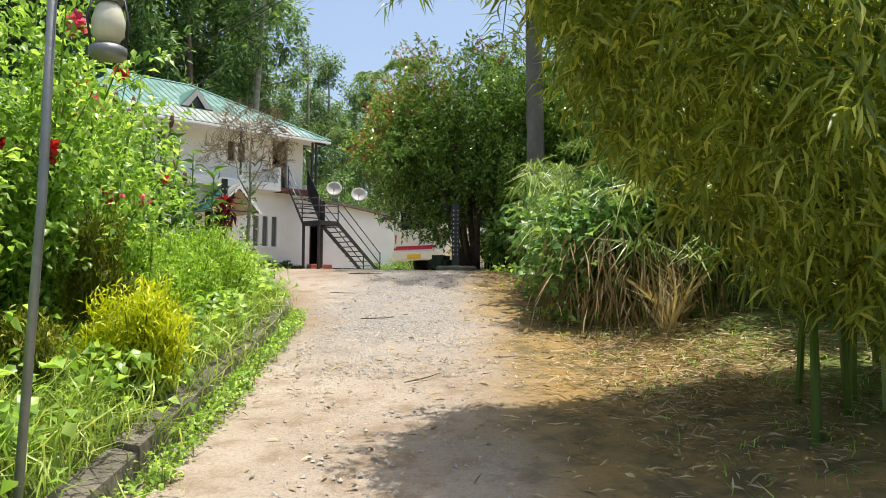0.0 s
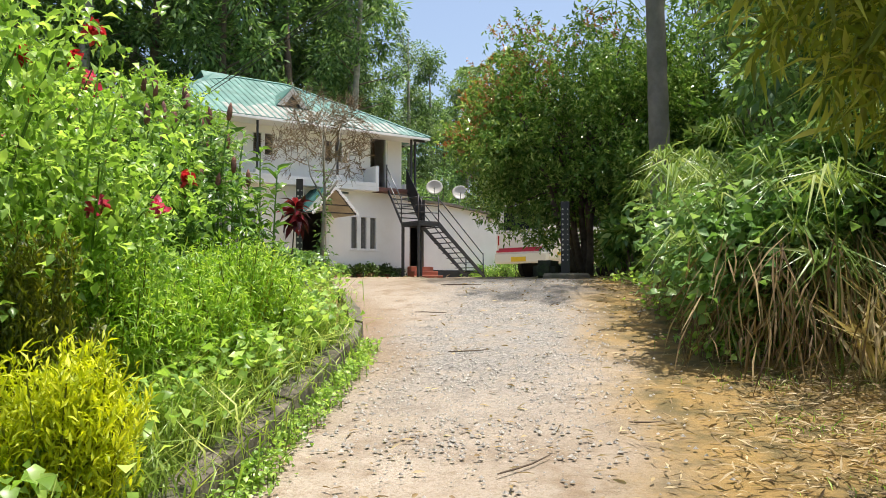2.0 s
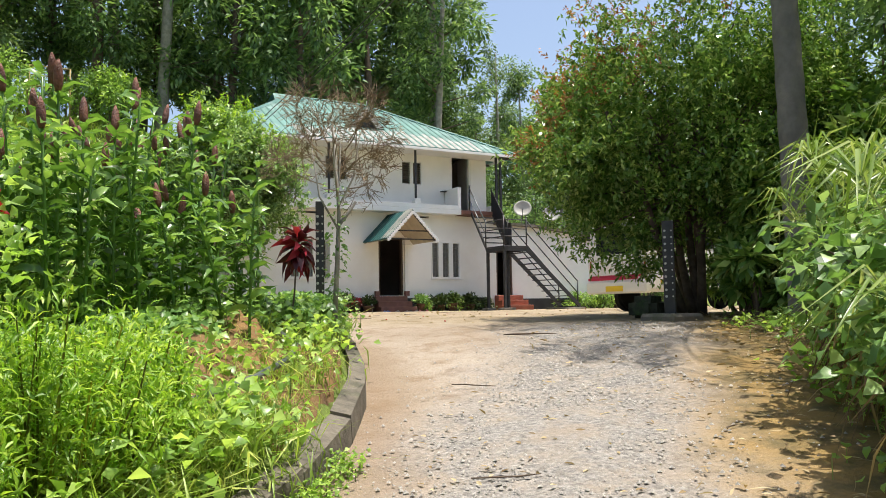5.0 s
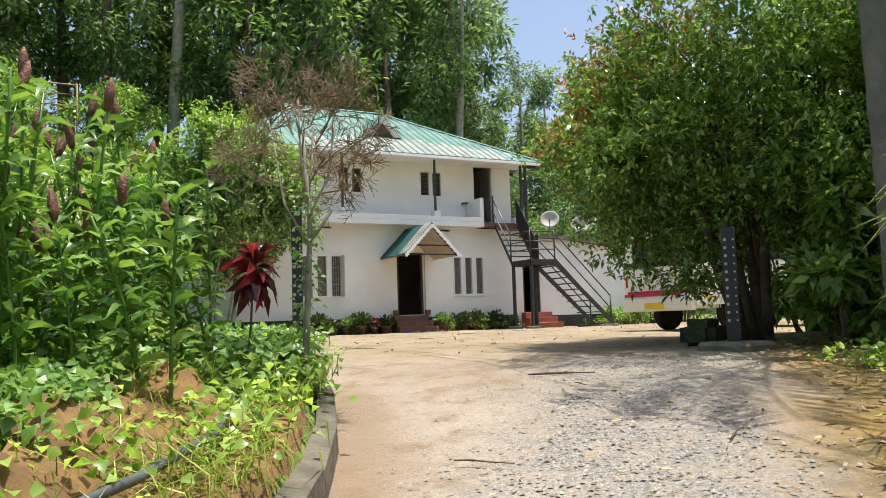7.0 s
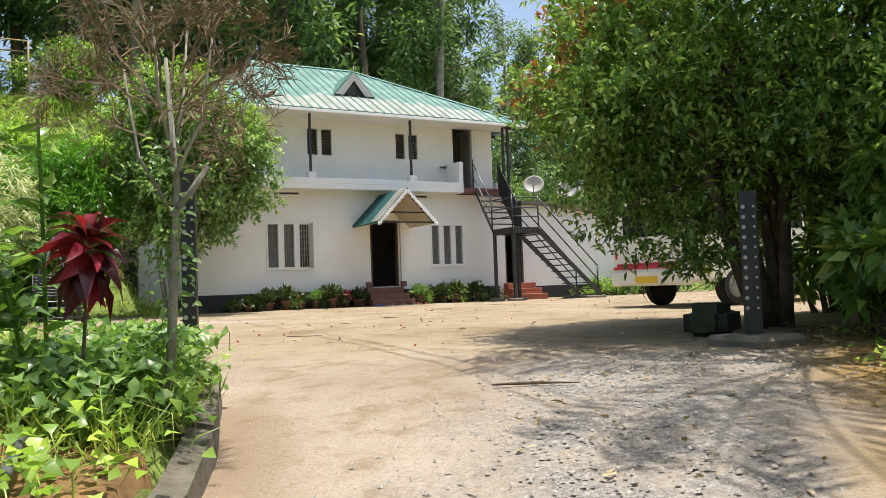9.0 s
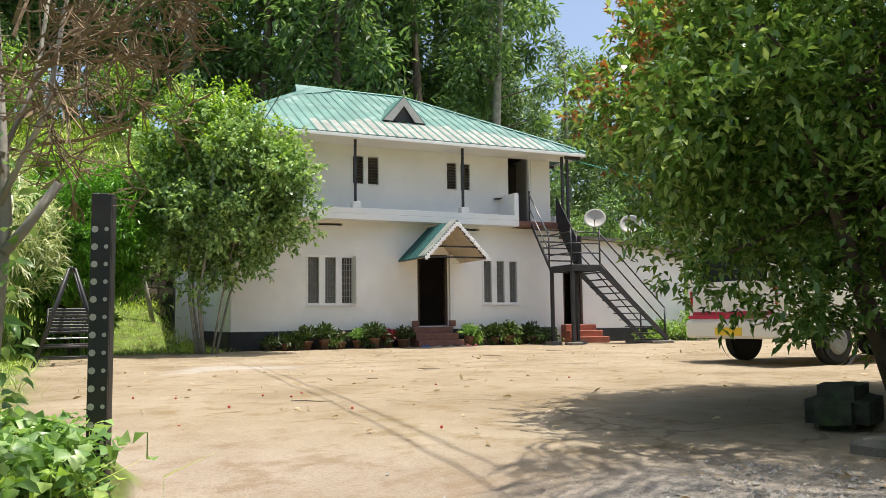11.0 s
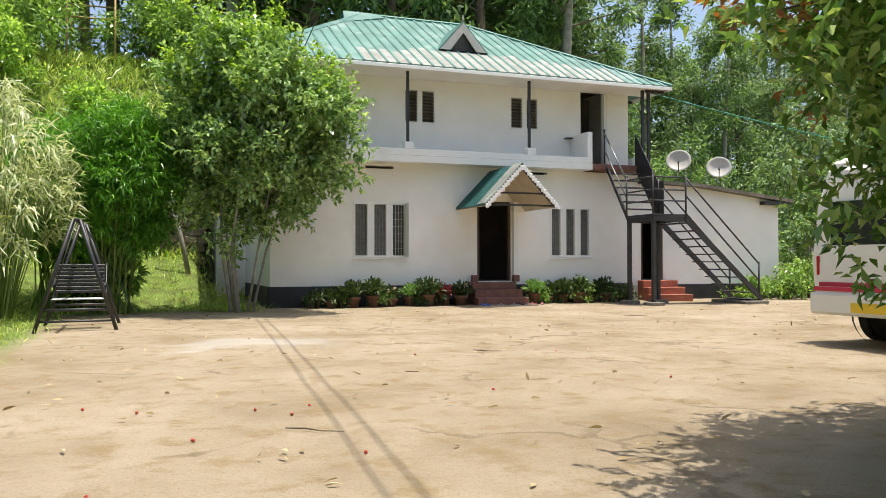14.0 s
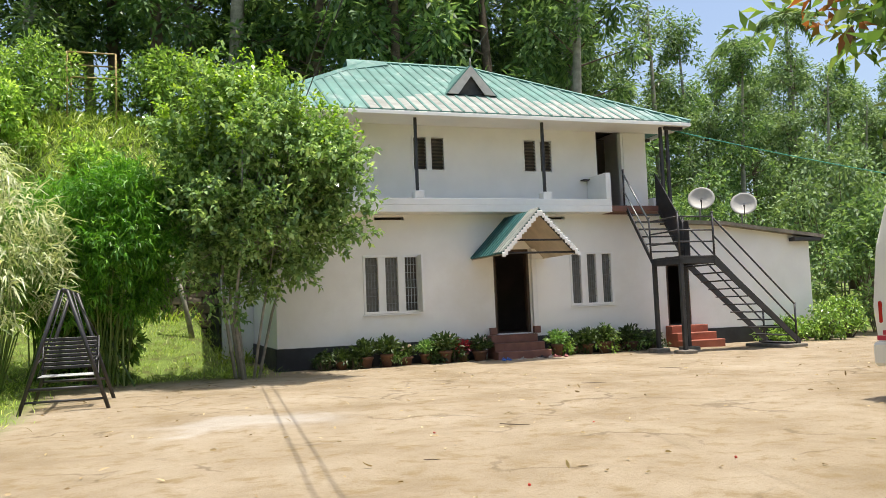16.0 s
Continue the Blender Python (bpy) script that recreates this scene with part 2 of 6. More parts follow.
def ground_material():
    """Sandy drive and yard, grey gravel strip, ochre edges mottled darker, soil and turf elsewhere."""
    m, nt, out = nodes_of("ground_earth")
    co = nt.nodes.new("ShaderNodeNewGeometry").outputs["Position"]
    sep = nt.nodes.new("ShaderNodeSeparateXYZ")
    nt.links.new(co, sep.inputs[0])
    X, Y = sep.outputs[0], sep.outputs[1]
    S = math_node(nt, "MULTIPLY", math_node(nt, "ADD", X, Y), 0.7071)
    U = math_node(nt, "MULTIPLY", math_node(nt, "SUBTRACT", X, Y), 0.7071)
    wob = math_node(nt, "MULTIPLY", math_node(nt, "SUBTRACT", noise_node(nt, 0.9, 5, 0.6, co), 0.5), 2.6)
    small_wob = math_node(nt, "MULTIPLY", wob, 0.45)
    Uw, Sw = math_node(nt, "ADD", U, small_wob), math_node(nt, "ADD", S, small_wob)
    big, mid, fine = noise_node(nt, 0.55, 6, 0.62, co), noise_node(nt, 3.2, 6, 0.65, co), noise_node(nt, 45, 4, 0.7, co)
    sand = ramp(nt, big, [(0.25, (0.29, 0.232, 0.172)), (0.5, (0.385, 0.322, 0.255)), (0.75, (0.47, 0.405, 0.335))])
    sand = mix(nt, math_node(nt, "MULTIPLY", span(nt, mid, 0.47, 0.68), 0.75), sand, (0.24, 0.17, 0.108))
    sand = mix(nt, math_node(nt, "MULTIPLY", span(nt, fine, 0.45, 0.65), 0.5), sand, (0.26, 0.19, 0.12))
    yard = ramp(nt, big, [(0.25, (0.20, 0.15, 0.088)), (0.5, (0.325, 0.262, 0.18)), (0.75, (0.41, 0.345, 0.255))])
    yard = mix(nt, math_node(nt, "MULTIPLY", span(nt, mid, 0.48, 0.7), 0.75), yard, (0.23, 0.165, 0.08))
    yard = mix(nt, math_node(nt, "MULTIPLY", span(nt, fine, 0.48, 0.68), 0.45), yard, (0.24, 0.17, 0.09))
    cr = nt.nodes.new("ShaderNodeTexVoronoi")
    cr.feature = "DISTANCE_TO_EDGE"
    cr.inputs["Scale"].default_value = 0.45
    bent = nt.nodes.new("ShaderNodeVectorMath")
    wn3 = add(nt, "ShaderNodeTexNoise", Scale=1.6, Detail=5.0)
    nt.links.new(co, wn3.inputs[0])
    nt.links.new(co, bent.inputs[0])
    nt.links.new(wn3.outputs[1], bent.inputs[1])
    nt.links.new(bent.outputs[0], cr.inputs[0])
    crack = math_node(nt, "MULTIPLY", span(nt, cr.outputs[0], 0.022, 0.004), span(nt, noise_node(nt, 0.8, 3, 0.5, co), 0.5, 0.62))
    yard = mix(nt, math_node(nt, "MULTIPLY", crack, 0.45), yard, (0.09, 0.065, 0.04))
    specks = span(nt, noise_node(nt, 9, 6, 0.8, co), 0.64, 0.72)
    yard = mix(nt, math_node(nt, "MULTIPLY", specks, 0.7), yard, (0.12, 0.085, 0.05))
    sand = mix(nt, math_node(nt, "MULTIPLY", specks, 0.45), sand, (0.17, 0.125, 0.08))
    col = mix(nt, span(nt, Sw, 14.5, 16.5), sand, yard)
    gravel_col = ramp(nt, noise_node(nt, 28, 5, 0.75, co), [(0.3, (0.10, 0.10, 0.10)), (0.5, (0.27, 0.255, 0.235)), (0.7, (0.48, 0.45, 0.41))])
    gmask = math_node(nt, "MULTIPLY", math_node(nt, "MULTIPLY", span(nt, Uw, -2.2, -1.0), span(nt, Uw, 0.4, -0.3)), math_node(nt, "MULTIPLY", span(nt, Sw, 5.6, 9.5), span(nt, Sw, 16.0, 14.8)))
    col = mix(nt, math_node(nt, "MULTIPLY", gmask, math_node(nt, "ADD", 0.35, math_node(nt, "MULTIPLY", span(nt, mid, 0.35, 0.6), 0.6))), col, gravel_col)
    bow = math_node(nt, "MULTIPLY", math_node(nt, "POWER", math_node(nt, "MAXIMUM", math_node(nt, "SUBTRACT", S, 8.5), 0.0), 1.9), 0.07)
    bow = math_node(nt, "ADD", bow, math_node(nt, "MULTIPLY", math_node(nt, "MAXIMUM", math_node(nt, "SUBTRACT", S, 4.0), 0.0), 0.05))
    rim = math_node(nt, "MULTIPLY", span(nt, math_node(nt, "ADD", math_node(nt, "ADD", U, bow), math_node(nt, "MULTIPLY", wob, 0.3)), -0.9, -1.45), math_node(nt, "MULTIPLY", span(nt, S, 7.0, 10.0), span(nt, S, 14.4, 13.2)))
    col = mix(nt, math_node(nt, "MULTIPLY", rim, 0.6), col, (0.24, 0.165, 0.10))
    ochre = mix(nt, span(nt, mid, 0.4, 0.65), (0.31, 0.20, 0.065), (0.13, 0.105, 0.045))
    omask = math_node(nt, "MULTIPLY", span(nt, Uw, -0.1, 0.7), span(nt, Sw, 18.5, 17.0))
    col = mix(nt, math_node(nt, "MULTIPLY", omask, 0.9), col, ochre)
    wash = math_node(nt, "MULTIPLY", span(nt, math_node(nt, "ABSOLUTE", math_node(nt, "SUBTRACT", math_node(nt, "ADD", X, wob), 9.4)), 1.6, 0.6), span(nt, math_node(nt, "ABSOLUTE", math_node(nt, "SUBTRACT", math_node(nt, "ADD", Y, wob), 22.2)), 0.9, 0.2))
    col = mix(nt, math_node(nt, "MULTIPLY", wash, 0.4), col, (0.52, 0.50, 0.47))
    turf = ramp(nt, mid, [(0.3, (0.10, 0.085, 0.04)), (0.5, (0.14, 0.19, 0.045)), (0.7, (0.22, 0.30, 0.07))])
    left_road = span(nt, math_node(nt, "ADD", U, bow), -1.62, -1.72)
    left_yard = span(nt, math_node(nt, "ADD", X, math_node(nt, "MULTIPLY", wob, 0.35)), 6.6, 5.9)
    in_yard = span(nt, Y, 12.9, 13.5)
    back = span(nt, math_node(nt, "ADD", Y, math_node(nt, "MULTIPLY", wob, 0.3)), 29.2, 30.2)
    back = math_node(nt, "MULTIPLY", back, span(nt, X, 10.6, 10.2))
    right = math_node(nt, "MULTIPLY", span(nt, Uw, 1.7, 2.6), span(nt, S, 26, 22))
    far = span(nt, S, 44, 46)
    green = math_node(nt, "MAXIMUM", math_node(nt, "MULTIPLY", left_road, math_node(nt, "SUBTRACT", 1.0, in_yard)), math_node(nt, "MULTIPLY", left_yard, in_yard))
    for part_mask in (back, right, far):
        green = math_node(nt, "MAXIMUM", green, part_mask)
    col = mix(nt, green, col, turf)
    b = add(nt, "ShaderNodeBsdfPrincipled", Roughness=0.95)
    b.inputs["Specular IOR Level"].default_value = 0.15
    nt.links.new(col, b.inputs["Base Color"])
    h = math_node(nt, "ADD", math_node(nt, "MULTIPLY", mid, 1.2), math_node(nt, "MULTIPLY", fine, 0.5))
    bp = add(nt, "ShaderNodeBump", Strength=0.8, Distance=0.05)
    nt.links.new(h, bp.inputs["Height"])
    nt.links.new(bp.outputs[0], b.inputs["Normal"])
    nt.links.new(b.outputs[0], out.inputs[0])
    return m


GROUND = ground_material()


# ---- building helpers ----
rng = np.random.default_rng(7)
RT = math.sqrt(0.5)


def su(s, u):
    """A place along (s) and across (u) the drive, as x, y."""
    return (s + u) * RT, (s - u) * RT


def smooth(a, b, v):
    t = min(1.0, max(0.0, (v - a) / (b - a)))
    return t * t * (3 - 2 * t)


def kerb_u(s):
    """The drive's raised left edge."""
    return -1.55 - 0.05 * max(0, s - 4) - 0.07 * max(0, s - 8.5) ** 1.9


def drive_z(s):
    if s < 14:
        return 0.06 + 0.115 * max(s, -14)
    return 1.67 + 0.18 * (1 - math.exp(-(s - 14) / 1.5))


def land_z(x, y):
    """Height of the ground."""
    s, u = (x + y) * RT, (x - y) * RT
    z = drive_z(s)
    bed = smooth(0.0, 0.18, kerb_u(s) - 0.12 - u) * smooth(14.7, 14.0, s) * smooth(13.8, 13.1, y)
    z += bed * (0.24 + 0.07 * min(5, max(0, kerb_u(s) - u)))
    z += 0.28 * smooth(1.2, 3.0, u) * smooth(26, 18, s)
    left = 5.0 - x
    if left > 0:
        z += 0.16 * min(left, 14) * smooth(10, 20, y) * smooth(0, 3, left)
    start = 35.0 + 5.0 * smooth(9.0, 12.0, x)
    lawn = smooth(9.95, 9.2, x) * smooth(2.0, 4.0, x)
    back = y - start
    if back > 0:
        z += ((7.4 - 2.6 * lawn) * smooth(0, 8.5, back) + 0.14 * min(back, 60)) * (0.15 + 0.85 * smooth(36, 22, x))
    z += lawn * (1.25 * smooth(29.5, 35.2, y) + 1.35 * smooth(35.35, 35.75, y))
    return z


def mesh_object(name, verts, faces, mat, parent=None, label="", smooth_faces=False):
    me = bpy.data.meshes.new(name)
    me.from_pydata(verts, [], faces)
    if mat:
        me.materials.append(mat)
    if smooth_faces:
        me.polygons.foreach_set("use_smooth", [True] * len(me.polygons))
    me.update()
    ob = new(name, me)
    if parent is not None:
        ob.parent = parent
        ob.matrix_parent_inverse = parent.matrix_world.inverted()
    if label:
        ob["label"] = label
    return ob


def part(name, bm, material, parent=None, label=""):
    me = bpy.data.meshes.new(name)
    bmesh.ops.recalc_face_normals(bm, faces=bm.faces)
    bm.to_mesh(me)
    bm.free()
    if material:
        me.materials.append(material)
    ob = new(name, me)
    if parent is not None:
        ob.parent = parent
        ob.matrix_parent_inverse = parent.matrix_world.inverted()
    if label:
        ob["label"] = label
    return ob


def thing(name, at, label, category, group="", kind=""):
    ob = new(name)
    ob.empty_display_size = 0.1
    ob.matrix_world = Matrix.Translation(at)
    bpy.context.view_layer.update()
    return tagged(ob, label, category, group, kind)


def bm_box(bm, x0, x1, y0, y1, z0, z1, bevel=0.0, turn=None):
    """Adds a box, its edges bevelled."""
    m = Matrix.Translation(((x0 + x1) / 2, (y0 + y1) / 2, (z0 + z1) / 2)) @ Matrix.Diagonal((abs(x1 - x0), abs(y1 - y0), abs(z1 - z0), 1))
    if turn is not None:
        m = turn @ m
    made = bmesh.ops.create_cube(bm, size=1, matrix=m)["verts"]
    if bevel:
        edges = list({e for v in made for e in v.link_edges})
        bmesh.ops.bevel(bm, geom=edges, offset=bevel, segments=1, affect="EDGES", profile=0.7)


def box(name, x0, x1, y0, y1, z0, z1, mat, parent=None, label="", bevel=0.006):
    bm = bmesh.new()
    bm_box(bm, x0, x1, y0, y1, z0, z1, bevel)
    return part(name, bm, mat, parent, label)


def tube_geo(points, radii, sides=8):
    """Rings round a line of points, closed at both ends."""
    pts = [Vector(p) for p in points]
    verts, faces = [], []
    for i, p in enumerate(pts):
        d = (pts[min(i + 1, len(pts) - 1)] - pts[max(i - 1, 0)]).normalized()
        a = d.cross(Vector((0.31, 0.2, 0.93))).normalized()
        if a.length < 0.5:
            a = d.cross(Vector((1, 0, 0))).normalized()
        b = d.cross(a)
        for k in range(sides):
            w = 2 * math.pi * k / sides
            verts.append(tuple(p + (a * math.cos(w) + b * math.sin(w)) * radii[i]))
    for i in range(len(pts) - 1):
        for k in range(sides):
            q = (k + 1) % sides
            faces.append((i * sides + k, i * sides + q, (i + 1) * sides + q, (i + 1) * sides + k))
    faces.append(tuple(range(sides))[::-1])
    faces.append(tuple(range((len(pts) - 1) * sides, len(pts) * sides)))
    return verts, faces


def join_geo(pieces):
    verts, faces = [], []
    for v, f in pieces:
        o = len(verts)
        verts += v
        faces += [tuple(i + o for i in q) for q in f]
    return verts, faces


def tube(name, points, radii, mat, parent=None, label="", sides=8):
    v, f = tube_geo(points, radii if hasattr(radii, "__len__") else [radii] * len(points), sides)
    return mesh_object(name, v, f, mat, parent, label, sides > 4)


def leaf_mesh(name, pos, aim, length, width, mat, parent=None, fold=0.25, droop=0.15, simple=False, label="", seed=0):
    """Many small leaves, each a folded blade that starts at pos and points along aim."""
    r = np.random.default_rng(seed + 11)
    pos, aim = np.asarray(pos, float), np.asarray(aim, float)
    n = len(pos)
    aim /= np.linalg.norm(aim, axis=1, keepdims=True) + 1e-9
    length, width = np.broadcast_to(length, n).astype(float), np.broadcast_to(width, n).astype(float)
    side = np.cross(aim, r.normal(0, 0.45, (n, 3)) + np.array([0, 0, 1.0]))
    side /= np.linalg.norm(side, axis=1, keepdims=True) + 1e-9
    up = np.cross(side, aim)
    L, W = length[:, None], width[:, None]
    if simple:
        cols = [pos, pos + aim * L * 0.45 + side * W * 0.5 + up * W * fold * 0.5, pos + aim * L - up * L * droop, pos + aim * L * 0.45 - side * W * 0.5 + up * W * fold * 0.5]
        tpl = np.array([[0, 1, 2, 3]])
    elif n < 3000 and width.mean() > 0.3 * length.mean():
        m1, m2 = pos + aim * L * 0.25 + up * L * droop * 0.25, pos + aim * L * 0.62 + up * L * droop * 0.2
        cols = [pos, m1 + side * W * 0.47 + up * W * fold, m1, m1 - side * W * 0.47 + up * W * fold, m2 + side * W * 0.40 + up * W * fold * 0.7, m2, m2 - side * W * 0.40 + up * W * fold * 0.7, pos + aim * L - up * L * droop]
        tpl = np.array([[0, 1, 2], [0, 2, 3], [1, 4, 5], [1, 5, 2], [2, 5, 6], [2, 6, 3], [4, 7, 5], [5, 7, 6]])
    else:
        mid = pos + aim * L * 0.45 + up * L * droop * 0.35
        cols = [pos, mid + side * W * 0.5 + up * W * fold, mid, mid - side * W * 0.5 + up * W * fold, pos + aim * L - up * L * droop]
        tpl = np.array([[0, 1, 2], [0, 2, 3], [1, 4, 2], [2, 4, 3]])
    k = len(cols)
    co = np.stack(cols, 1).reshape(-1, 3)
    idx = (tpl[None] + (np.arange(n) * k)[:, None, None]).reshape(-1)
    nf, c = n * len(tpl), tpl.shape[1]
    me = bpy.data.meshes.new(name)
    me.vertices.add(len(co))
    me.vertices.foreach_set("co", co.astype(np.float32).ravel())
    me.loops.add(len(idx))
    me.loops.foreach_set("vertex_index", idx.astype(np.int32))
    me.polygons.add(nf)
    me.polygons.foreach_set("loop_start", (np.arange(nf) * c).astype(np.int32))
    me.materials.append(mat)
    me.update(calc_edges=True)
    me.validate()
    ob = new(name, me)
    if parent is not None:
        ob.parent = parent
        ob.matrix_parent_inverse = parent.matrix_world.inverted()
    if label:
        ob["label"] = label
    return ob


def clump_points(r, centres, radii, n, shell=0.55, flat=1.0):
    """Points in the outer part of many small clumps, and ways out of them."""
    k = r.integers(0, len(centres), n)
    d = r.normal(0, 1, (n, 3))
    d /= np.linalg.norm(d, axis=1, keepdims=True)
    rad = np.asarray(radii)[k] * (shell + (1 - shell) * r.random(n))
    off = d * rad[:, None]
    off[:, 2] *= flat
    return np.asarray(centres)[k] + off, d


def dome_centres(r, centre, size, n, low=-0.6, hollow=0.6):
    """Clump centres over the outside of a lumpy dome."""
    out = []
    while len(out) < n:
        d = r.normal(0, 1, 3)
        d /= np.linalg.norm(d)
        if d[2] < low:
            continue
        q = hollow + (1 - hollow) * r.random() ** 0.6
        out.append(np.array(centre) + d * np.array(size) * q)
    return np.array(out)


# ---- ground ----
def build_ground():
    def axis(lo, hi, step, far):
        mid = list(np.arange(lo, hi + 1e-6, step))
        out, d = [], step
        v = hi
        while v < far:
            d *= 1.35
            v += d
            out.append(v)
        pre, d, v = [], step, lo
        while v > -far:
            d *= 1.35
            v -= d
            pre.append(v)
        return pre[::-1] + mid + out
    xs, ys = axis(-4, 27, 0.2, 900), axis(-4, 44, 0.2, 900)
    verts, faces = [], []
    for y in ys:
        for x in xs:
            z = land_z(x, y)
            if -6 < x < 30 and -6 < y < 46:
                z += 0.035 * (noise.noise((x * 0.7, y * 0.7, 3)) + 0.5 * noise.noise((x * 2.1, y * 2.1, 9)))
            verts.append((x, y, z))
    w = len(xs)
    for j in range(len(ys) - 1):
        for i in range(w - 1):
            a = j * w + i
            faces.append((a, a + 1, a + w + 1, a + w))
    ob = mesh_object("ground", verts, faces, GROUND, smooth_faces=True)
    return tagged(ob, "sandy drive and yard with gravel and turf banks", "ground", kind="structure")


build_ground()


# ---- house ----
GZ = 1.85


def cell_wall(name, x0, x1, y0, y1, z0, z1, holes, mat, parent, label=""):
    """A wall along x with openings that go through it."""
    xs = sorted({x0, x1, *[h[0] for h in holes], *[h[1] for h in holes]})
    zs = sorted({z0, z1, *[h[2] for h in holes], *[h[3] for h in holes]})
    def full(i, k):
        if not (0 <= i < len(xs) - 1 and 0 <= k < len(zs) - 1):
            return False
        cx, cz = (xs[i] + xs[i + 1]) / 2, (zs[k] + zs[k + 1]) / 2
        return not any(h[0] < cx < h[1] and h[2] < cz < h[3] for h in holes)
    verts, faces = [], []
    def quad(*q):
        o = len(verts)
        verts.extend(q)
        faces.append((o, o + 1, o + 2, o + 3))
    for i in range(len(xs) - 1):
        for k in range(len(zs) - 1):
            if not full(i, k):
                continue
            a, b, c, d = xs[i], xs[i + 1], zs[k], zs[k + 1]
            quad((a, y0, c), (b, y0, c), (b, y0, d), (a, y0, d))
            quad((b, y1, c), (a, y1, c), (a, y1, d), (b, y1, d))
            if not full(i - 1, k):
                quad((a, y1, c), (a, y0, c), (a, y0, d), (a, y1, d))
            if not full(i + 1, k):
                quad((b, y0, c), (b, y1, c), (b, y1, d), (b, y0, d))
            if not full(i, k - 1):
                quad((a, y1, c), (b, y1, c), (b, y0, c), (a, y0, c))
            if not full(i, k + 1):
                quad((a, y0, d), (b, y0, d), (b, y1, d), (a, y1, d))
    return mesh_object(name, verts, faces, mat, parent, label)


house = thing("house", (16, 33, GZ), "two-storey white rendered house under a green sheet-metal roof", "house")
FY = 30.88
DOOR, SIDE_DOOR = (16.42, 17.42, 2.46, 4.62), (21.60, 22.36, 2.42, 4.34)
WIN_A, WIN_B = (12.98, 14.42, 3.09, 4.53), (18.62, 19.92, 3.10, 4.52)
cell_wall("front_wall", 10.88, 26.65, FY, FY + 0.22, 1.6, 4.86, [DOOR, SIDE_DOOR, WIN_A, WIN_B], WHITE, house, "white rendered wall with faint stains")
cell_wall("front_wall_head", 10.88, 21.50, FY, FY + 0.22, 4.86, 5.53, [(13.31, 14.06, 5.40, 5.47), (17.75, 18.55, 5.40, 5.47)], WHITE, house)
cell_wall("annex_wall_head", 21.50, 23.4, FY, FY + 0.22, 4.86, 5.24, [], WHITE, house)
mesh_object("annex_wall_slope", [(23.4, FY, 4.86), (26.65, FY, 4.86), (23.4, FY, 5.24), (23.4, FY + 0.22, 4.86), (26.65, FY + 0.22, 4.86), (23.4, FY + 0.22, 5.24)], [(0, 1, 2), (5, 4, 3), (0, 3, 4, 1), (1, 4, 5, 2), (2, 5, 3, 0)], WHITE, house)
UY = 31.30
UP_DOOR = (19.80, 20.72, 5.74, 8.0)
UP_WINS = [(11.72, 12.60, 6.72, 7.62), (14.48, 15.38, 6.72, 7.62), (17.60, 18.49, 6.72, 7.62)]
cell_wall("upper_wall", 10.88, 21.45, UY, UY + 0.2, 5.5, 8.25, [UP_DOOR, *UP_WINS], WHITE, house, "white rendered upper wall under the eaves")
for nm, a in (("left_wall", (10.88, 11.08, FY + 0.22, 37.8, 1.6, 8.2)), ("right_wall", (21.25, 21.45, UY + 0.2, 37.8, 5.2, 8.2)), ("annex_side_wall", (26.45, 26.65, FY + 0.22, 37.8, 1.6, 4.8)), ("back_wall", (10.88, 26.65, 37.8, 38.0, 1.6, 4.8)), ("upper_back_wall", (10.88, 21.45, 37.8, 38.0, 4.8, 8.2))):
    box(nm, *a, WHITE, house, bevel=0)
box("rear_wing", 10.05, 10.87, 35.6, 37.6, 1.7, 4.3, WHITE, house, "white rendered wing with a pilaster")
box("pilaster", 9.97, 10.12, 35.5, 35.75, 1.7, 4.35, TRIM, house)
box("ground_floor", 11.08, 26.45, FY + 0.22, 37.8, 2.3, 2.44, ROOM_SHADE, house, bevel=0)
box("middle_ceiling", 11.08, 21.25, UY + 0.2, 37.8, 5.45, 5.62, ROOM_SHADE, house, bevel=0)
box("room_partition", 11.08, 26.45, 34.0, 34.1, 2.44, 5.2, ROOM_SHADE, house, bevel=0)
box("upper_partition", 11.08, 21.25, 33.2, 33.3, 5.62, 8.1, ROOM_SHADE, house, bevel=0)
box("upper_ceiling", 10.88, 21.45, UY, 38.0, 8.25, 8.3, ROOM_SHADE, house, bevel=0)
for a, b, top in ((10.85, 16.1, 2.37), (17.5, 21.3, 2.36), (22.75, 26.68, 2.30)):
    box("plinth", a, b, FY - 0.03, FY, 1.6, top, PLINTH, house, "black painted plinth band")
box("plinth", 10.84, 10.88, FY + 0.0, 37.8, 1.6, 2.37, PLINTH, house)
# balcony slab, low kerb, posts
box("balcony_slab", 10.62, 19.66, 30.30, UY, 5.53, 5.70, TRIM, house, "white painted balcony slab")
box("balcony_kerb", 10.62, 19.66, 30.30, 30.46, 5.70, 5.87, TRIM, house, bevel=0.01)
box("parapet_end", 19.50, 19.66, 30.30, UY, 5.87, 6.58, TRIM, house, "white parapet end wall", bevel=0.012)
box("parapet_cap", 19.30, 19.50, 31.1, UY, 6.50, 6.53, STEEL, house)
box("landing_slab", 19.66, 21.60, 30.30, UY, 5.56, 5.70, BROWN_STEP, house, "brown edged landing slab")
for px in (10.95, 14.33, 17.80):
    bm = bmesh.new()
    bm_box(bm, px - 0.13, px + 0.13, 30.33, 30.60, 5.86, 6.06, 0.02)
    part("post_base", bm, TRIM, house)
    box("verandah_post", px - 0.035, px + 0.035, 30.46, 30.53, 6.06, 8.06, STEEL, house, "black steel post")
for px in (21.42, 21.62):
    box("verandah_post", px - 0.04, px + 0.04, 30.46, 30.54, 5.70, 8.06, STEEL, house, "black steel post")
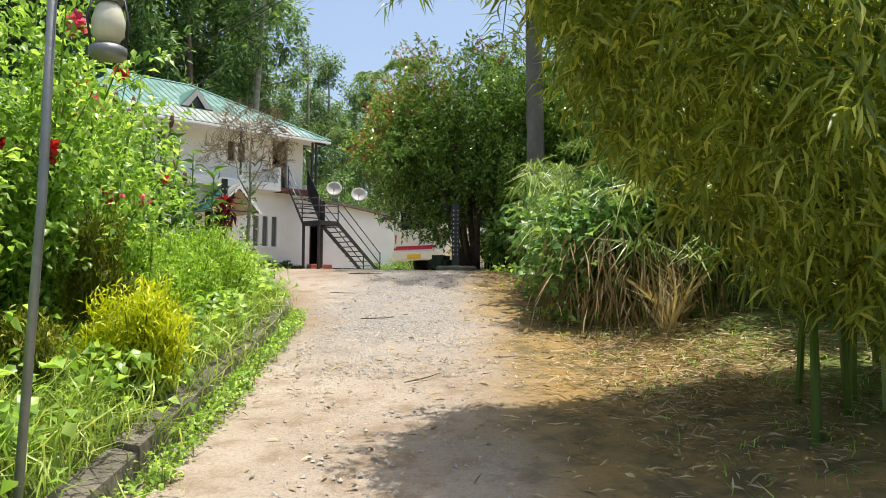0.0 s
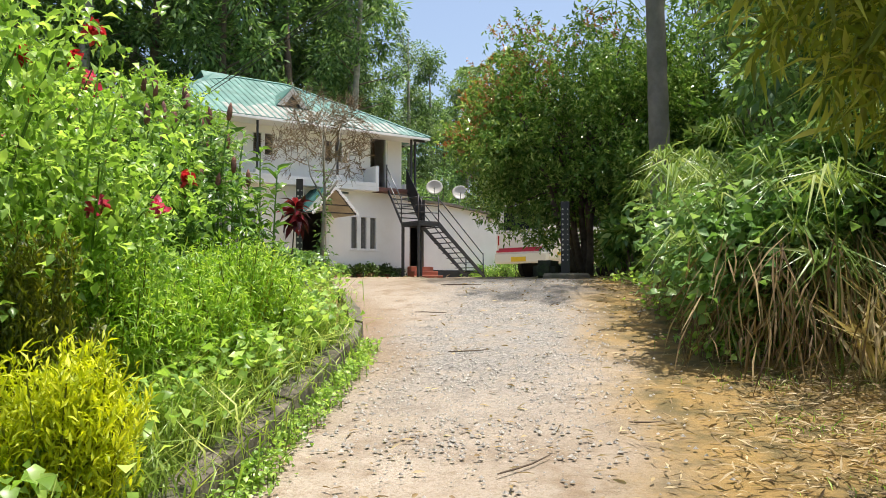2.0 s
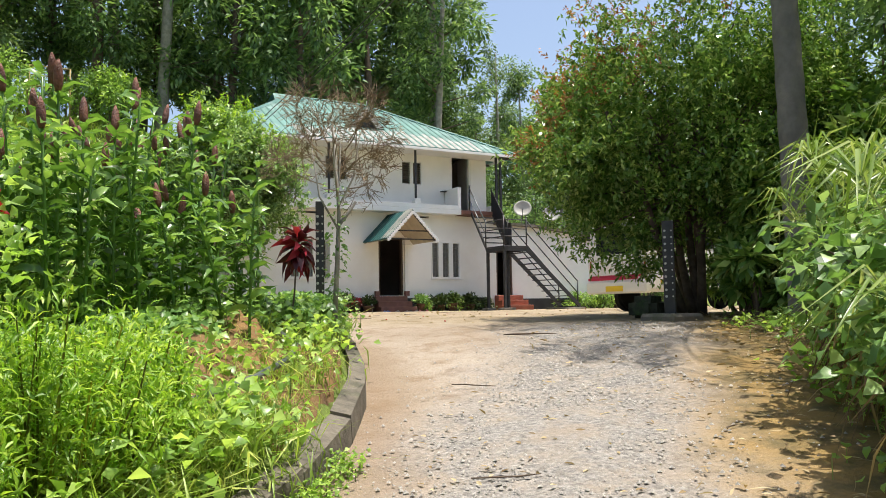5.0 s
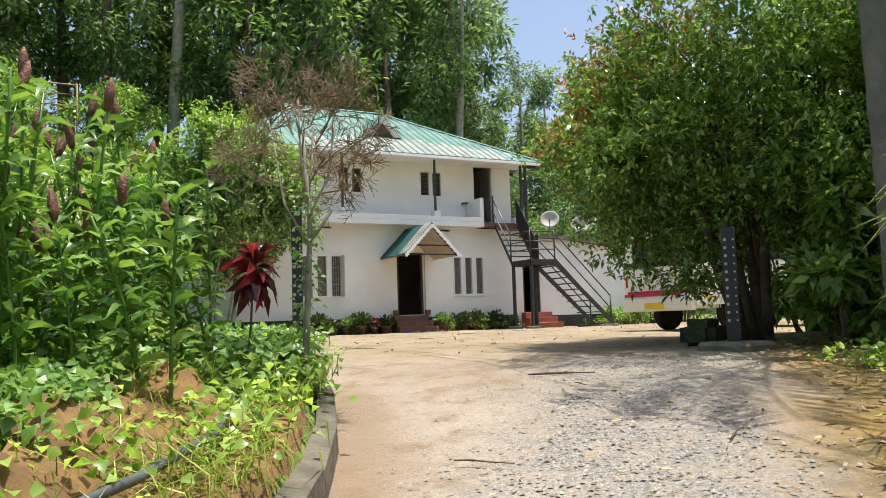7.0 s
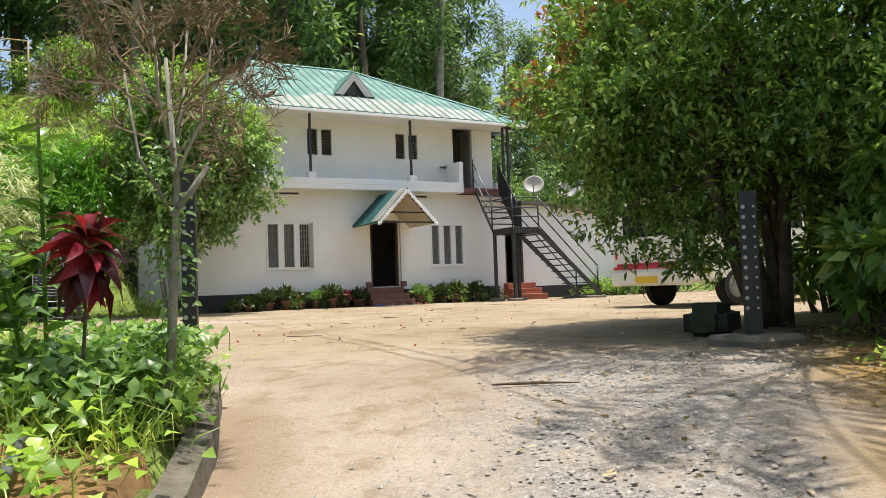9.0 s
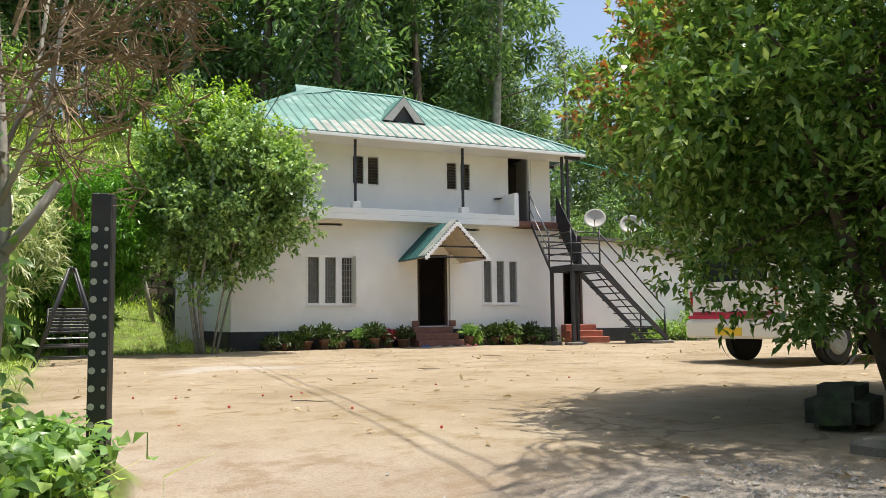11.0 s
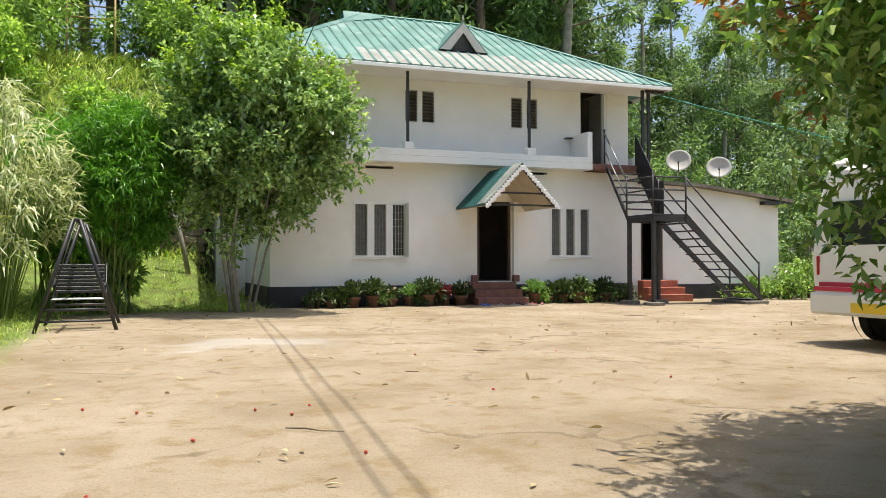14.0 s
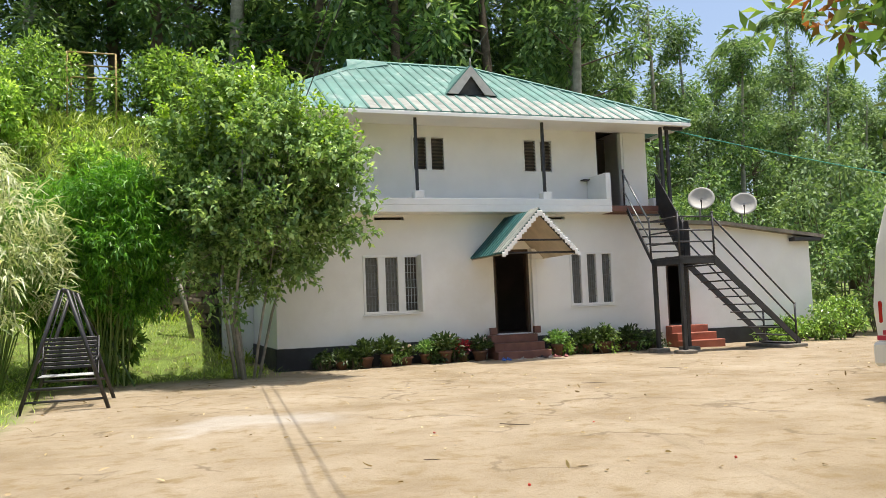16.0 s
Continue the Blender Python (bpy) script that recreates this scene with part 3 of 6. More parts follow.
box("post_base", 21.25, 21.55, 30.75, 31.0, 5.70, 5.98, TRIM, house)
box("tie_bar", 21.36, 21.70, 30.46, 30.54, 7.93, 8.0, STEEL, house)


def louvre_window(x0, x1, z0, z1, y):
    w = thing("window", ((x0 + x1) / 2, y, z0), "", "")
    w.parent = house
    w.matrix_parent_inverse = house.matrix_world.inverted()
    half = (x1 - x0 - 0.14) / 2
    bm = bmesh.new()
    bm_box(bm, x0, x0 + 0.04, y - 0.015, y + 0.12, z0, z1)
    bm_box(bm, x1 - 0.04, x1, y - 0.015, y + 0.12, z0, z1)
    bm_box(bm, x0 + half, x1 - half, y - 0.015, y + 0.12, z0, z1)
    bm_box(bm, x0, x1, y - 0.018, y + 0.12, z1 - 0.03, z1)
    bm_box(bm, x0, x1, y - 0.018, y + 0.12, z0, z0 + 0.03)
    part("window_frame", bm, TRIM, w)
    for a in (x0 + 0.04, x1 - half):
        for k in range(9):
            z = z0 + 0.06 + k * (z1 - z0 - 0.1) / 9
            bm = bmesh.new()
            bm_box(bm, -half / 2 + 0.02, half / 2 - 0.02, -0.045, 0.045, -0.004, 0.004, 0, pose(a + half / 2 - 0.02, y + 0.06, z + 0.04, 38, 0, 0))
            part("slat", bm, LOUVRE, w)
    # dark sheet stands in for the shade between the slats
    box("shade_backing", x0 + 0.02, x1 - 0.02, y + 0.13, y + 0.14, z0, z1, ROOM_SHADE, w, bevel=0)



def tagless(ob):
    for key in ("label", "category"):
        if key in ob:
            del ob[key]


def casement(x0, x1, z0, z1, y, open_last):
    w = new("window")
    w.matrix_world = Matrix.Translation(((x0 + x1) / 2, y, z0))
    bpy.context.view_layer.update()
    w.parent = house
    w.matrix_parent_inverse = house.matrix_world.inverted()
    edge, bar = 0.06, 0.19
    bay = (x1 - x0 - 2 * edge - 2 * bar) / 3
    starts = [x0 + edge + k * (bay + bar) for k in range(3)]
    bm = bmesh.new()
    for a, b in ((x0, x0 + edge), (x0 + edge + bay, starts[1]), (starts[1] + bay, starts[2]), (x1 - edge, x1)):
        bm_box(bm, a, b, y - 0.02, y + 0.10, z0, z1, 0.006)
    bm_box(bm, x0, x1, y - 0.023, y + 0.10, z1 - 0.06, z1, 0.006)
    bm_box(bm, x0, x1, y - 0.023, y + 0.10, z0, z0 + 0.06, 0.006)
    part("window_frame", bm, TRIM, w, "white painted wooden frame")
    box("window_sill", x0 - 0.04, x1 + 0.04, y - 0.06, y - 0.024, z0 - 0.04, z0 - 0.005, TRIM, w)
    for k, a in enumerate(starts):
        b = a + bay
        last = open_last and k == 2
        bm = bmesh.new()
        for q in range(1, 4):
            v = a + q * bay / 4
            bm_box(bm, v - 0.006, v + 0.006, y + 0.03, y + 0.042, z0 + 0.06, z1 - 0.06)
        for q in range(1, 7):
            v = z0 + 0.06 + q * (z1 - z0 - 0.12) / 7
            bm_box(bm, a, b, y + 0.028, y + 0.044, v - 0.005, v + 0.005)
        part("grille", bm, TRIM if last else GREY_STEEL, w, "iron window grille")
        if last:
            bm = bmesh.new()
            bm_box(bm, b + 0.01, b + 0.045, y - 0.34, y - 0.024, z0 + 0.02, z1 - 0.02, 0.004)
            part("open_sash", bm, TRIM, w, "white sash swung open")
        else:
            box("curtain", a, b, y + 0.075, y + 0.095, z0 + 0.06, z1 - 0.06, CURTAIN, w, "drawn grey curtain")
    return w


for q in UP_WINS:
    louvre_window(q[0], q[1], q[2], q[3], UY)
casement(*WIN_A, FY, True)
casement(*WIN_B, FY, False)


def door_set(x0, x1, z0, z1, y, name, leaf_open):
    d = new(name)
    d.matrix_world = Matrix.Translation(((x0 + x1) / 2, y, z0))
    bpy.context.view_layer.update()
    d.parent = house
    d.matrix_parent_inverse = house.matrix_world.inverted()
    bm = bmesh.new()
    bm_box(bm, x0, x0 + 0.07, y + 0.02, y + 0.18, z0, z1, 0.006)
    bm_box(bm, x1 - 0.07, x1, y + 0.02, y + 0.18, z0, z1, 0.006)
    bm_box(bm, x0 + 0.07, x1 - 0.07, y + 0.02, y + 0.18, z1 - 0.07, z1, 0.006)
    part("door_frame", bm, WOOD if leaf_open else TRIM, d)
    if leaf_open:
        leaf = box("door_leaf", x0 + 0.08, x0 + 0.12, y + 0.18, y + 1.0, z0 + 0.01, z1 - 0.08, WOOD, d, "dark wooden door leaf standing open")
        box("door_handle", x0 + 0.12, x0 + 0.16, y + 0.88, y + 0.92, z0 + 1.0, z0 + 1.14, GREY_STEEL, leaf)


door_set(*DOOR, FY, "front_door", True)
door_set(*SIDE_DOOR, FY, "side_door", True)
door_set(*UP_DOOR, UY, "upper_door", False)
box("door_pilaster", 17.46, 17.60, FY - 0.10, FY, 2.46, 4.5, TRIM, house, "white pilaster beside the door")
box("door_lintel", 17.44, 17.95, FY - 0.16, FY, 4.36, 4.62, TRIM, house)
for a in (16.22, 17.44):
    box("pillar_foot", a, a + 0.18, FY - 0.14, FY - 0.031, 2.44, 2.62, BROWN_STEP, house)


def steps(x0, x1, mat, label):
    for k in range(3):
        box("step", x0 + 0.04 * k - 0.04, x1 - 0.04 * k + 0.06, FY - 0.031 - 0.30 * (3 - k), FY - 0.031 - 0.30 * (2 - k) - 0.002, GZ - 0.1, GZ + 0.195 * (k + 1), mat, house, label, 0.012)


steps(16.1, 17.45, BROWN_STEP, "brown tiled entrance step")
steps(21.42, 22.66, TERRA, "red tiled entrance step")


# roof
def slab_face(name, corners, mat, parent, thick=0.05, label=""):
    n = len(corners)
    v = [Vector(c) for c in corners]
    nrm = (v[1] - v[0]).cross(v[2] - v[0]).normalized()
    low = [p - nrm * thick for p in v]
    verts = [tuple(p) for p in v + low]
    faces = [tuple(range(n)), tuple(range(2 * n - 1, n - 1, -1))] + [(i, i + n, (i + 1) % n + n, (i + 1) % n) for i in range(n)]
    return mesh_object(name, verts, faces, mat, parent, label)


EX0, EX1, EY0, EY1, EZ = 10.15, 22.05, 30.0, 38.9, 7.97
RY, RZ, RX0, RX1 = 34.35, 10.42, 14.15, 17.4
SL = (RZ - EZ) / (RY - EY0)
roof = thing("roof", (16, 34, EZ), "", "")
tagless(roof)
roof.parent = house
roof.matrix_parent_inverse = house.matrix_world.inverted()
bpy.context.view_layer.update()
A, B, C, D = (EX0, EY0, EZ), (EX1, EY0, EZ), (EX1, EY1, EZ), (EX0, EY1, EZ)
R0, R1 = (RX0, RY, RZ), (RX1, RY, RZ)
slab_face("front_sheet", [A, B, R1, R0], TEAL, roof, 0.04, "green ribbed roof sheet with pale weathering")
slab_face("right_sheet", [B, C, R1], TEAL, roof, 0.04)
slab_face("back_sheet", [C, D, R0, R1], TEAL, roof, 0.04)
slab_face("left_sheet", [D, A, R0], TEAL, roof, 0.04)


def ribs_on(name, lines, mat, parent, size=0.035):
    pieces = []
    for a, b in lines:
        pieces.append(tube_geo([a, b], [size, size], 4))
    v, f = join_geo(pieces)
    return mesh_object(name, v, f, mat, parent)


front_ribs = []
x = EX0 + 0.2
while x < EX1:
    if x < RX0:
        t = (x - EX0) / (RX0 - EX0)
    elif x > RX1:
        t = (EX1 - x) / (EX1 - RX1)
    else:
        t = 1.0
    y, z = EY0 + t * (RY - EY0), EZ + t * (RZ - EZ)
    front_ribs.append(((x, EY0 - 0.02, EZ - 0.005), (x, y, z + 0.005)))
    x += 0.30
ribs_on("sheet_ribs", front_ribs, TEAL, roof)
right_ribs = []
y = EY0 + 0.2
while y < EY1:
    t = min((y - EY0) / (RY - EY0), (EY1 - y) / (EY1 - RY))
    right_ribs.append(((EX1 + 0.02, y, EZ), (EX1 + t * (RX1 - EX1), y, EZ + t * (RZ - EZ))))
    y += 0.3
ribs_on("sheet_ribs", right_ribs, TEAL, roof)
ribs_on("ridge_cap", [(R0, R1), (R1, B), (R0, A), (R1, C), (R0, D)], TEAL, roof, 0.075)
# pale weathered strip towards the eaves
xs = EX0 + 2.9
while xs < EX1 - 1.6:
    w = 0.30 - 0.03
    ln = 1.0 + 0.6 * noise.noise((xs * 1.3, 0, 0))
    if xs > 14 and xs < 18.5:
        ln += 0.4
    y0, y1 = EY0, EY0 + ln
    up = 0.006
    mesh_object("weathered_panel", [(xs, y0, EZ + up), (xs + w, y0, EZ + up), (xs + w, y1, EZ + SL * ln + up), (xs, y1, EZ + SL * ln + up)], [(0, 1, 2, 3)], PALE_TEAL, roof)
    xs += 0.30
bm = bmesh.new()
bm_box(bm, EX0, EX1, EY0 - 0.03, EY0 + 0.0, EZ - 0.13, EZ - 0.035, 0.008)
part("fascia", bm, TRIM, roof, "white eaves board")
bm = bmesh.new()
bm_box(bm, EX1 - 0.03, EX1, EY0, EY1, EZ - 0.13, EZ - 0.035, 0.008)
part("fascia", bm, TRIM, roof)
box("soffit", EX0 + 0.03, EX1 - 0.03, EY0 + 0.001, UY - 0.01, EZ - 0.07, EZ - 0.045, WHITE, roof, bevel=0)
for k in range(5):
    box("rafter_end", EX1 - 0.62, EX1 - 0.03, 30.3 + k * 1.6, 30.38 + k * 1.6, EZ - 0.17, EZ - 0.08, STEEL, roof)
# small gable vent on the slope
gx, gy, gw, gt = 16.21, 31.45, 0.68, 9.56
gzb = EZ + SL * (gy - EY0)
back_y = EY0 + (gt - EZ) / SL
slab_face("gable_sheet", [(gx - gw - 0.12, gy - 0.12, gzb - 0.08), (gx, gy - 0.12, gt + 0.05), (gx, back_y, gt + 0.05), (gx - gw - 0.12, gy + 0.2, gzb - 0.08)], TEAL, roof, 0.03)
slab_face("gable_sheet", [(gx, gy - 0.12, gt + 0.05), (gx + gw + 0.12, gy - 0.12, gzb - 0.08), (gx + gw + 0.12, gy + 0.2, gzb - 0.08), (gx, back_y, gt + 0.05)], TEAL, roof, 0.03)
for sgn in (-1, 1):
    a0, a1 = Vector((gx + sgn * gw, gy - 0.14, gzb)), Vector((gx, gy - 0.14, gt))
    lo = Vector((0, 0, -0.27))
    v = [a0, a1, a1 + lo, a0 + Vector((-sgn * 0.30, 0, 0.0))]
    mesh_object("barge_board", [tuple(p) for p in v] + [tuple(p + Vector((0, 0.03, 0))) for p in v], [(0, 1, 2, 3), (7, 6, 5, 4), (0, 4, 5, 1), (1, 5, 6, 2), (2, 6, 7, 3), (3, 7, 4, 0)], DISH, roof, "pale weathered barge board")
# flat black triangle in place of the shade inside the vent
mesh_object("vent_opening", [(gx - gw * 0.8, gy - 0.05, gzb + 0.01), (gx + gw * 0.8, gy - 0.05, gzb + 0.01), (gx, gy - 0.05, gt - 0.1)], [(0, 1, 2)], PLINTH, roof, "vent opening, its shade drawn as a black face")
tube("finial", [(gx, gy - 0.1, gt), (gx, gy - 0.1, gt + 0.22)], [0.03, 0.015], PALE_TEAL, roof)
# small gable at the ridge's end
mesh_object("end_gable", [(RX0 - 0.75, RY - 0.8, RZ - 0.47), (RX0 - 0.75, RY + 0.8, RZ - 0.47), (RX0 - 0.35, RY, RZ + 0.06)], [(0, 2, 1)], STEEL, roof)
slab_face("end_sheet", [(RX0 - 0.8, RY - 0.95, RZ - 0.52), (RX0 + 0.6, RY - 0.3, RZ - 0.1), (RX0 + 0.4, RY, RZ + 0.08), (RX0 - 0.6, RY, RZ + 0.08)], TEAL, roof, 0.03)
slab_face("end_sheet", [(RX0 - 0.6, RY, RZ + 0.08), (RX0 + 0.4, RY, RZ + 0.08), (RX0 + 0.6, RY + 0.3, RZ - 0.1), (RX0 - 0.8, RY + 0.95, RZ - 0.52)], TEAL, roof, 0.03)

# annex roof
slab_face("annex_roof", [(21.5, 30.6, 5.36), (23.5, 30.6, 5.30), (23.5, 38.2, 5.30), (21.5, 38.2, 5.36)], CONCRETE, house, 0.1, "grey annex roof slab")
slab_face("annex_roof", [(23.5, 30.6, 5.30), (27.0, 30.6, 4.90), (27.0, 38.2, 4.90), (23.5, 38.2, 5.30)], CONCRETE, house, 0.1, "grey annex roof slab")
box("annex_eaves_box", 25.9, 26.9, 30.62, 30.85, 4.72, 4.83, STEEL, house)


# porch canopy over the front door
def canopy():
    c = thing("porch_canopy", (16.8, 30.0, 4.4), "", "")
    tagless(c)
    c.parent = house
    c.matrix_parent_inverse = house.matrix_world.inverted()
    x0, x1, xm, y0, y1, ze, zt = 15.80, 17.82, 16.80, 28.85, FY, 4.40, 5.44
    slab_face("canopy_sheet", [(x0, y0, ze), (xm, y0, zt), (xm, y1, zt), (x0, y1, ze)], CANOPY, c, 0.025, "green corrugated canopy sheet")
    slab_face("canopy_sheet", [(xm, y0, zt), (x1, y0, ze), (x1, y1, ze), (xm, y1, zt)], CANOPY, c, 0.025, "green corrugated canopy sheet")
    slab_face("lining", [(x0 + 0.03, y0 + 0.01, ze - 0.035), (xm, y0 + 0.01, zt - 0.04), (xm, y1, zt - 0.04), (x0 + 0.03, y1, ze - 0.035)], LINING, c, 0.012, "cream boarded underside")
    slab_face("lining", [(xm, y0 + 0.01, zt - 0.04), (x1 - 0.03, y0 + 0.01, ze - 0.035), (x1 - 0.03, y1, ze - 0.035), (xm, y1, zt - 0.04)], LINING, c, 0.012, "cream boarded underside")
    lines = []
    for k in range(11):
        y = y0 + 0.05 + k * (y1 - y0 - 0.1) / 10
        lines += [((x0 - 0.01, y, ze), (xm, y, zt)), ((xm, y, zt), (x1 + 0.01, y, ze))]
    ribs_on("sheet_ribs", lines, CANOPY, c, 0.022)
    slab_face("pale_sheet", [(x0, y0 - 0.01, ze + 0.03), (xm, y0 - 0.01, zt + 0.03), (xm, y0 + 0.55, zt + 0.03), (x0, y0 + 0.55, ze + 0.03)], PALE_TEAL, c, 0.01)
    for sgn in (-1, 1):
        xe = x0 if sgn < 0 else x1
        n = 16
        bm = bmesh.new()
        for k in range(n):
            t = (k + 0.5) / n
            px, pz = xe + (xm - xe) * t, ze + (zt - ze) * t
            bm_box(bm, px - 0.045, px + 0.045, y0 - 0.03, y0 - 0.012, pz - 0.13 - 0.02 * (k % 2), pz - 0.02, 0.01)
        part("valance", bm, TRIM, c, "white scalloped valance")
        tube("rafter", [(xe + sgn * -0.05, y0 + 0.12, ze - 0.03), (xm, y0 + 0.12, zt - 0.06)], 0.03, STEEL, c)
    tube("cross_tie", [(x0 + 0.35, y0 + 0.12, ze + 0.3), (x1 - 0.35, y0 + 0.12, ze + 0.3)], 0.025, STEEL, c)
    tube("cross_tie", [(x0 + 0.1, y0 + 0.12, ze), (x1 - 0.1, y0 + 0.12, ze)], 0.025, STEEL, c)


canopy()


# outside steel stair
def steel_stair():
    st = thing("steel_staircase", (21.5, 28.8, GZ), "black painted steel staircase with a mid landing against the house", "staircase")
    xa, xb, y0, y1, zp, zt = 20.1, 21.1, 28.1, 29.3, 4.2, 5.66
    box("platform", xa, xb, y0, y1, zp - 0.05, zp, STEEL, st, "chequered steel landing")
    for a, b, c, d in ((xa, xb, y0, y0 + 0.06), (xa, xb, y1 - 0.06, y1), (xa, xa + 0.06, y0, y1), (xb - 0.06, xb, y0, y1)):
        box("platform_beam", a, b, c, d, zp - 0.19, zp - 0.052, STEEL, st)
    for px, py in ((xa + 0.05, y1 - 0.05), (xa + 0.05, y0 + 0.05), (xb - 0.05, y1 - 0.05)):
        box("leg", px - 0.048, px + 0.048, py - 0.048, py + 0.048, GZ + 0.1, zp - 0.19, STEEL, st)
        box("foot", px - 0.2, px + 0.2, py - 0.2, py + 0.2, GZ - 0.08, GZ + 0.1, CONCRETE, st, "concrete footing", 0.02)
    for k in range(6):
        t = (k + 0.5) / 6
        y, z = y1 + 1.0 * t, zp + (zt - zp) * (k + 1) / 7
        box("tread", xa + 0.03, xb - 0.03, y - 0.10, y + 0.12, z - 0.03, z, STEEL, st)
    for px, mat in ((xa, STEEL), (xb - 0.02, STEEL)):
        v, f = [], []
        for xx in (px, px + 0.04):
            v += [(xx, y1, zp - 0.12), (xx, y1 + 1.05, zt - 0.10), (xx, y1 + 1.05, zt + 0.06), (xx, y1, zp + 0.06)]
        f = [(0, 1, 2, 3), (7, 6, 5, 4), (0, 4, 5, 1), (1, 5, 6, 2), (2, 6, 7, 3), (3, 7, 4, 0)]
        mesh_object("stringer", v, f, mat, st)
    v = []
    for xx in (xb - 0.01, xb + 0.01):
        v += [(xx, y1, zp - 0.1), (xx, y1 + 1.1, zt), (xx, y1 + 1.1, zt + 0.95), (xx, y1, zp + 0.95)]
    mesh_object("side_sheet", v, [(0, 1, 2, 3), (7, 6, 5, 4), (0, 4, 5, 1), (1, 5, 6, 2), (2, 6, 7, 3), (3, 7, 4, 0)], STEEL, st, "black sheet-metal guard")
    mesh_object("side_sheet", [(xb - 0.01, y1 - 0.25, zp + 0.02), (xb - 0.01, y1, zp + 0.02), (xb - 0.01, y1, zp + 0.95), (xb - 0.01, y1 - 0.25, zp + 0.95), (xb + 0.01, y1 - 0.25, zp + 0.02), (xb + 0.01, y1, zp + 0.02), (xb + 0.01, y1, zp + 0.95), (xb + 0.01, y1 - 0.25, zp + 0.95)], [(0, 1, 2, 3), (7, 6, 5, 4), (0, 4, 5, 1), (1, 5, 6, 2), (2, 6, 7, 3), (3, 7, 4, 0)], STEEL, st)
    # upper flight rail
    tube("handrail", [(xa, y1 + 1.1, zt + 0.92), (xa, y1, zp + 0.95)], 0.022, GREY_STEEL, st)
    tube("handrail", [(xa, y1 + 1.1, zt + 0.45), (xa, y1, zp + 0.48)], 0.018, GREY_STEEL, st)
    for p, h in (((xa, y1 + 1.1, zt), 1.0), ((xa, y1, zp), 1.05), ((xa, y0, zp), 1.05), ((xb, y0, zp), 1.05), ((xb, y1 - 0.02, zp), 1.05)):
        tube("rail_post", [p, (p[0], p[1], p[2] + h)], 0.026, STEEL, st)
        box("post_cap", p[0] - 0.03, p[0] + 0.03, p[1] - 0.03, p[1] + 0.03, p[2] + h, p[2] + h + 0.03, GREY_STEEL, st)
    for h in (0.34, 0.62, 0.95):
        tube("handrail", [(xa, y1, zp + h), (xa, y0, zp + h)], 0.02, STEEL, st)
        tube("handrail", [(xa, y0, zp + h), (xb, y0, zp + h)], 0.02, STEEL, st)
    # lower flight towards the yard's far side
    xe, ze = 23.45, GZ + 0.12
    n = 11
    for k in range(n):
        t = (k + 0.5) / n
        x, z = xb + (xe - xb) * t, zp + (ze - zp) * (k + 1) / n
        box("tread", x - 0.12, x + 0.12, y0 + 0.05, y1 - 0.05, z - 0.03, z, STEEL, st)
    for py in (y0, y1 - 0.04):
        v = []
        for yy in (py, py + 0.04):
            v += [(xb, yy, zp - 0.2), (xe + 0.1, yy, ze - 0.1), (xe + 0.1, yy, ze + 0.08), (xb, yy, zp + 0.0)]
        mesh_object("stringer", v, [(0, 1, 2, 3), (7, 6, 5, 4), (0, 4, 5, 1), (1, 5, 6, 2), (2, 6, 7, 3), (3, 7, 4, 0)], STEEL, st)
        for h in (0.95, 0.5):
            tube("handrail", [(xb, py + 0.02, zp + h), (xe, py + 0.02, ze + h)], 0.022, STEEL, st)
        tube("rail_post", [(xe, py + 0.02, GZ - 0.02), (xe, py + 0.02, ze + 1.0)], 0.026, STEEL, st)
    box("foot", xe - 0.55, xe + 0.25, y0 - 0.1, y1 + 0.1, GZ - 0.08, GZ + 0.08, CONCRETE, st, "concrete footing", 0.02)


steel_stair()


def dish(x, y, z, base_z):
    d = thing("satellite_dish", (x, y, base_z), "grey satellite dish on a thin mast on the annex roof", "satellite dish", "dishes on the annex roof")
    tube("mast", [(x, y + 0.1, base_z), (x, y + 0.1, z)], 0.025, GREY_STEEL, d)
    verts, faces = [], []
    m = look((x, y, z), (x - 4.6, y - 6, z + 2.2))
    for i in range(6):
        r, dep = 0.37 * i / 5, 0.09 * (i / 5) ** 2
        for k in range(24):
            a = 2 * math.pi * k / 24
            verts.append(tuple(m @ Vector((r * math.cos(a), r * math.sin(a) * 0.92, -dep))))
    for i in range(5):
        for k in range(24):
            q = (k + 1) % 24
            faces.append((i * 24 + k, i * 24 + q, (i + 1) * 24 + q, (i + 1) * 24 + k))
    ob = mesh_object("reflector", verts, faces, DISH, d, "", True)
    sol = ob.modifiers.new("thickness", "SOLIDIFY")
    sol.thickness = 0.012
    tube("feed_arm", [tuple(m @ Vector((0, -0.36, -0.05))), tuple(m @ Vector((0, -0.22, -0.42)))], 0.014, STEEL, d)
    tube("feed_horn", [tuple(m @ Vector((0, -0.22, -0.42))), tuple(m @ Vector((0, -0.16, -0.34)))], 0.03, STEEL, d)


dish(23.14, 31.16, 6.0, 5.31)
dish(24.65, 31.2, 5.86, 5.16)


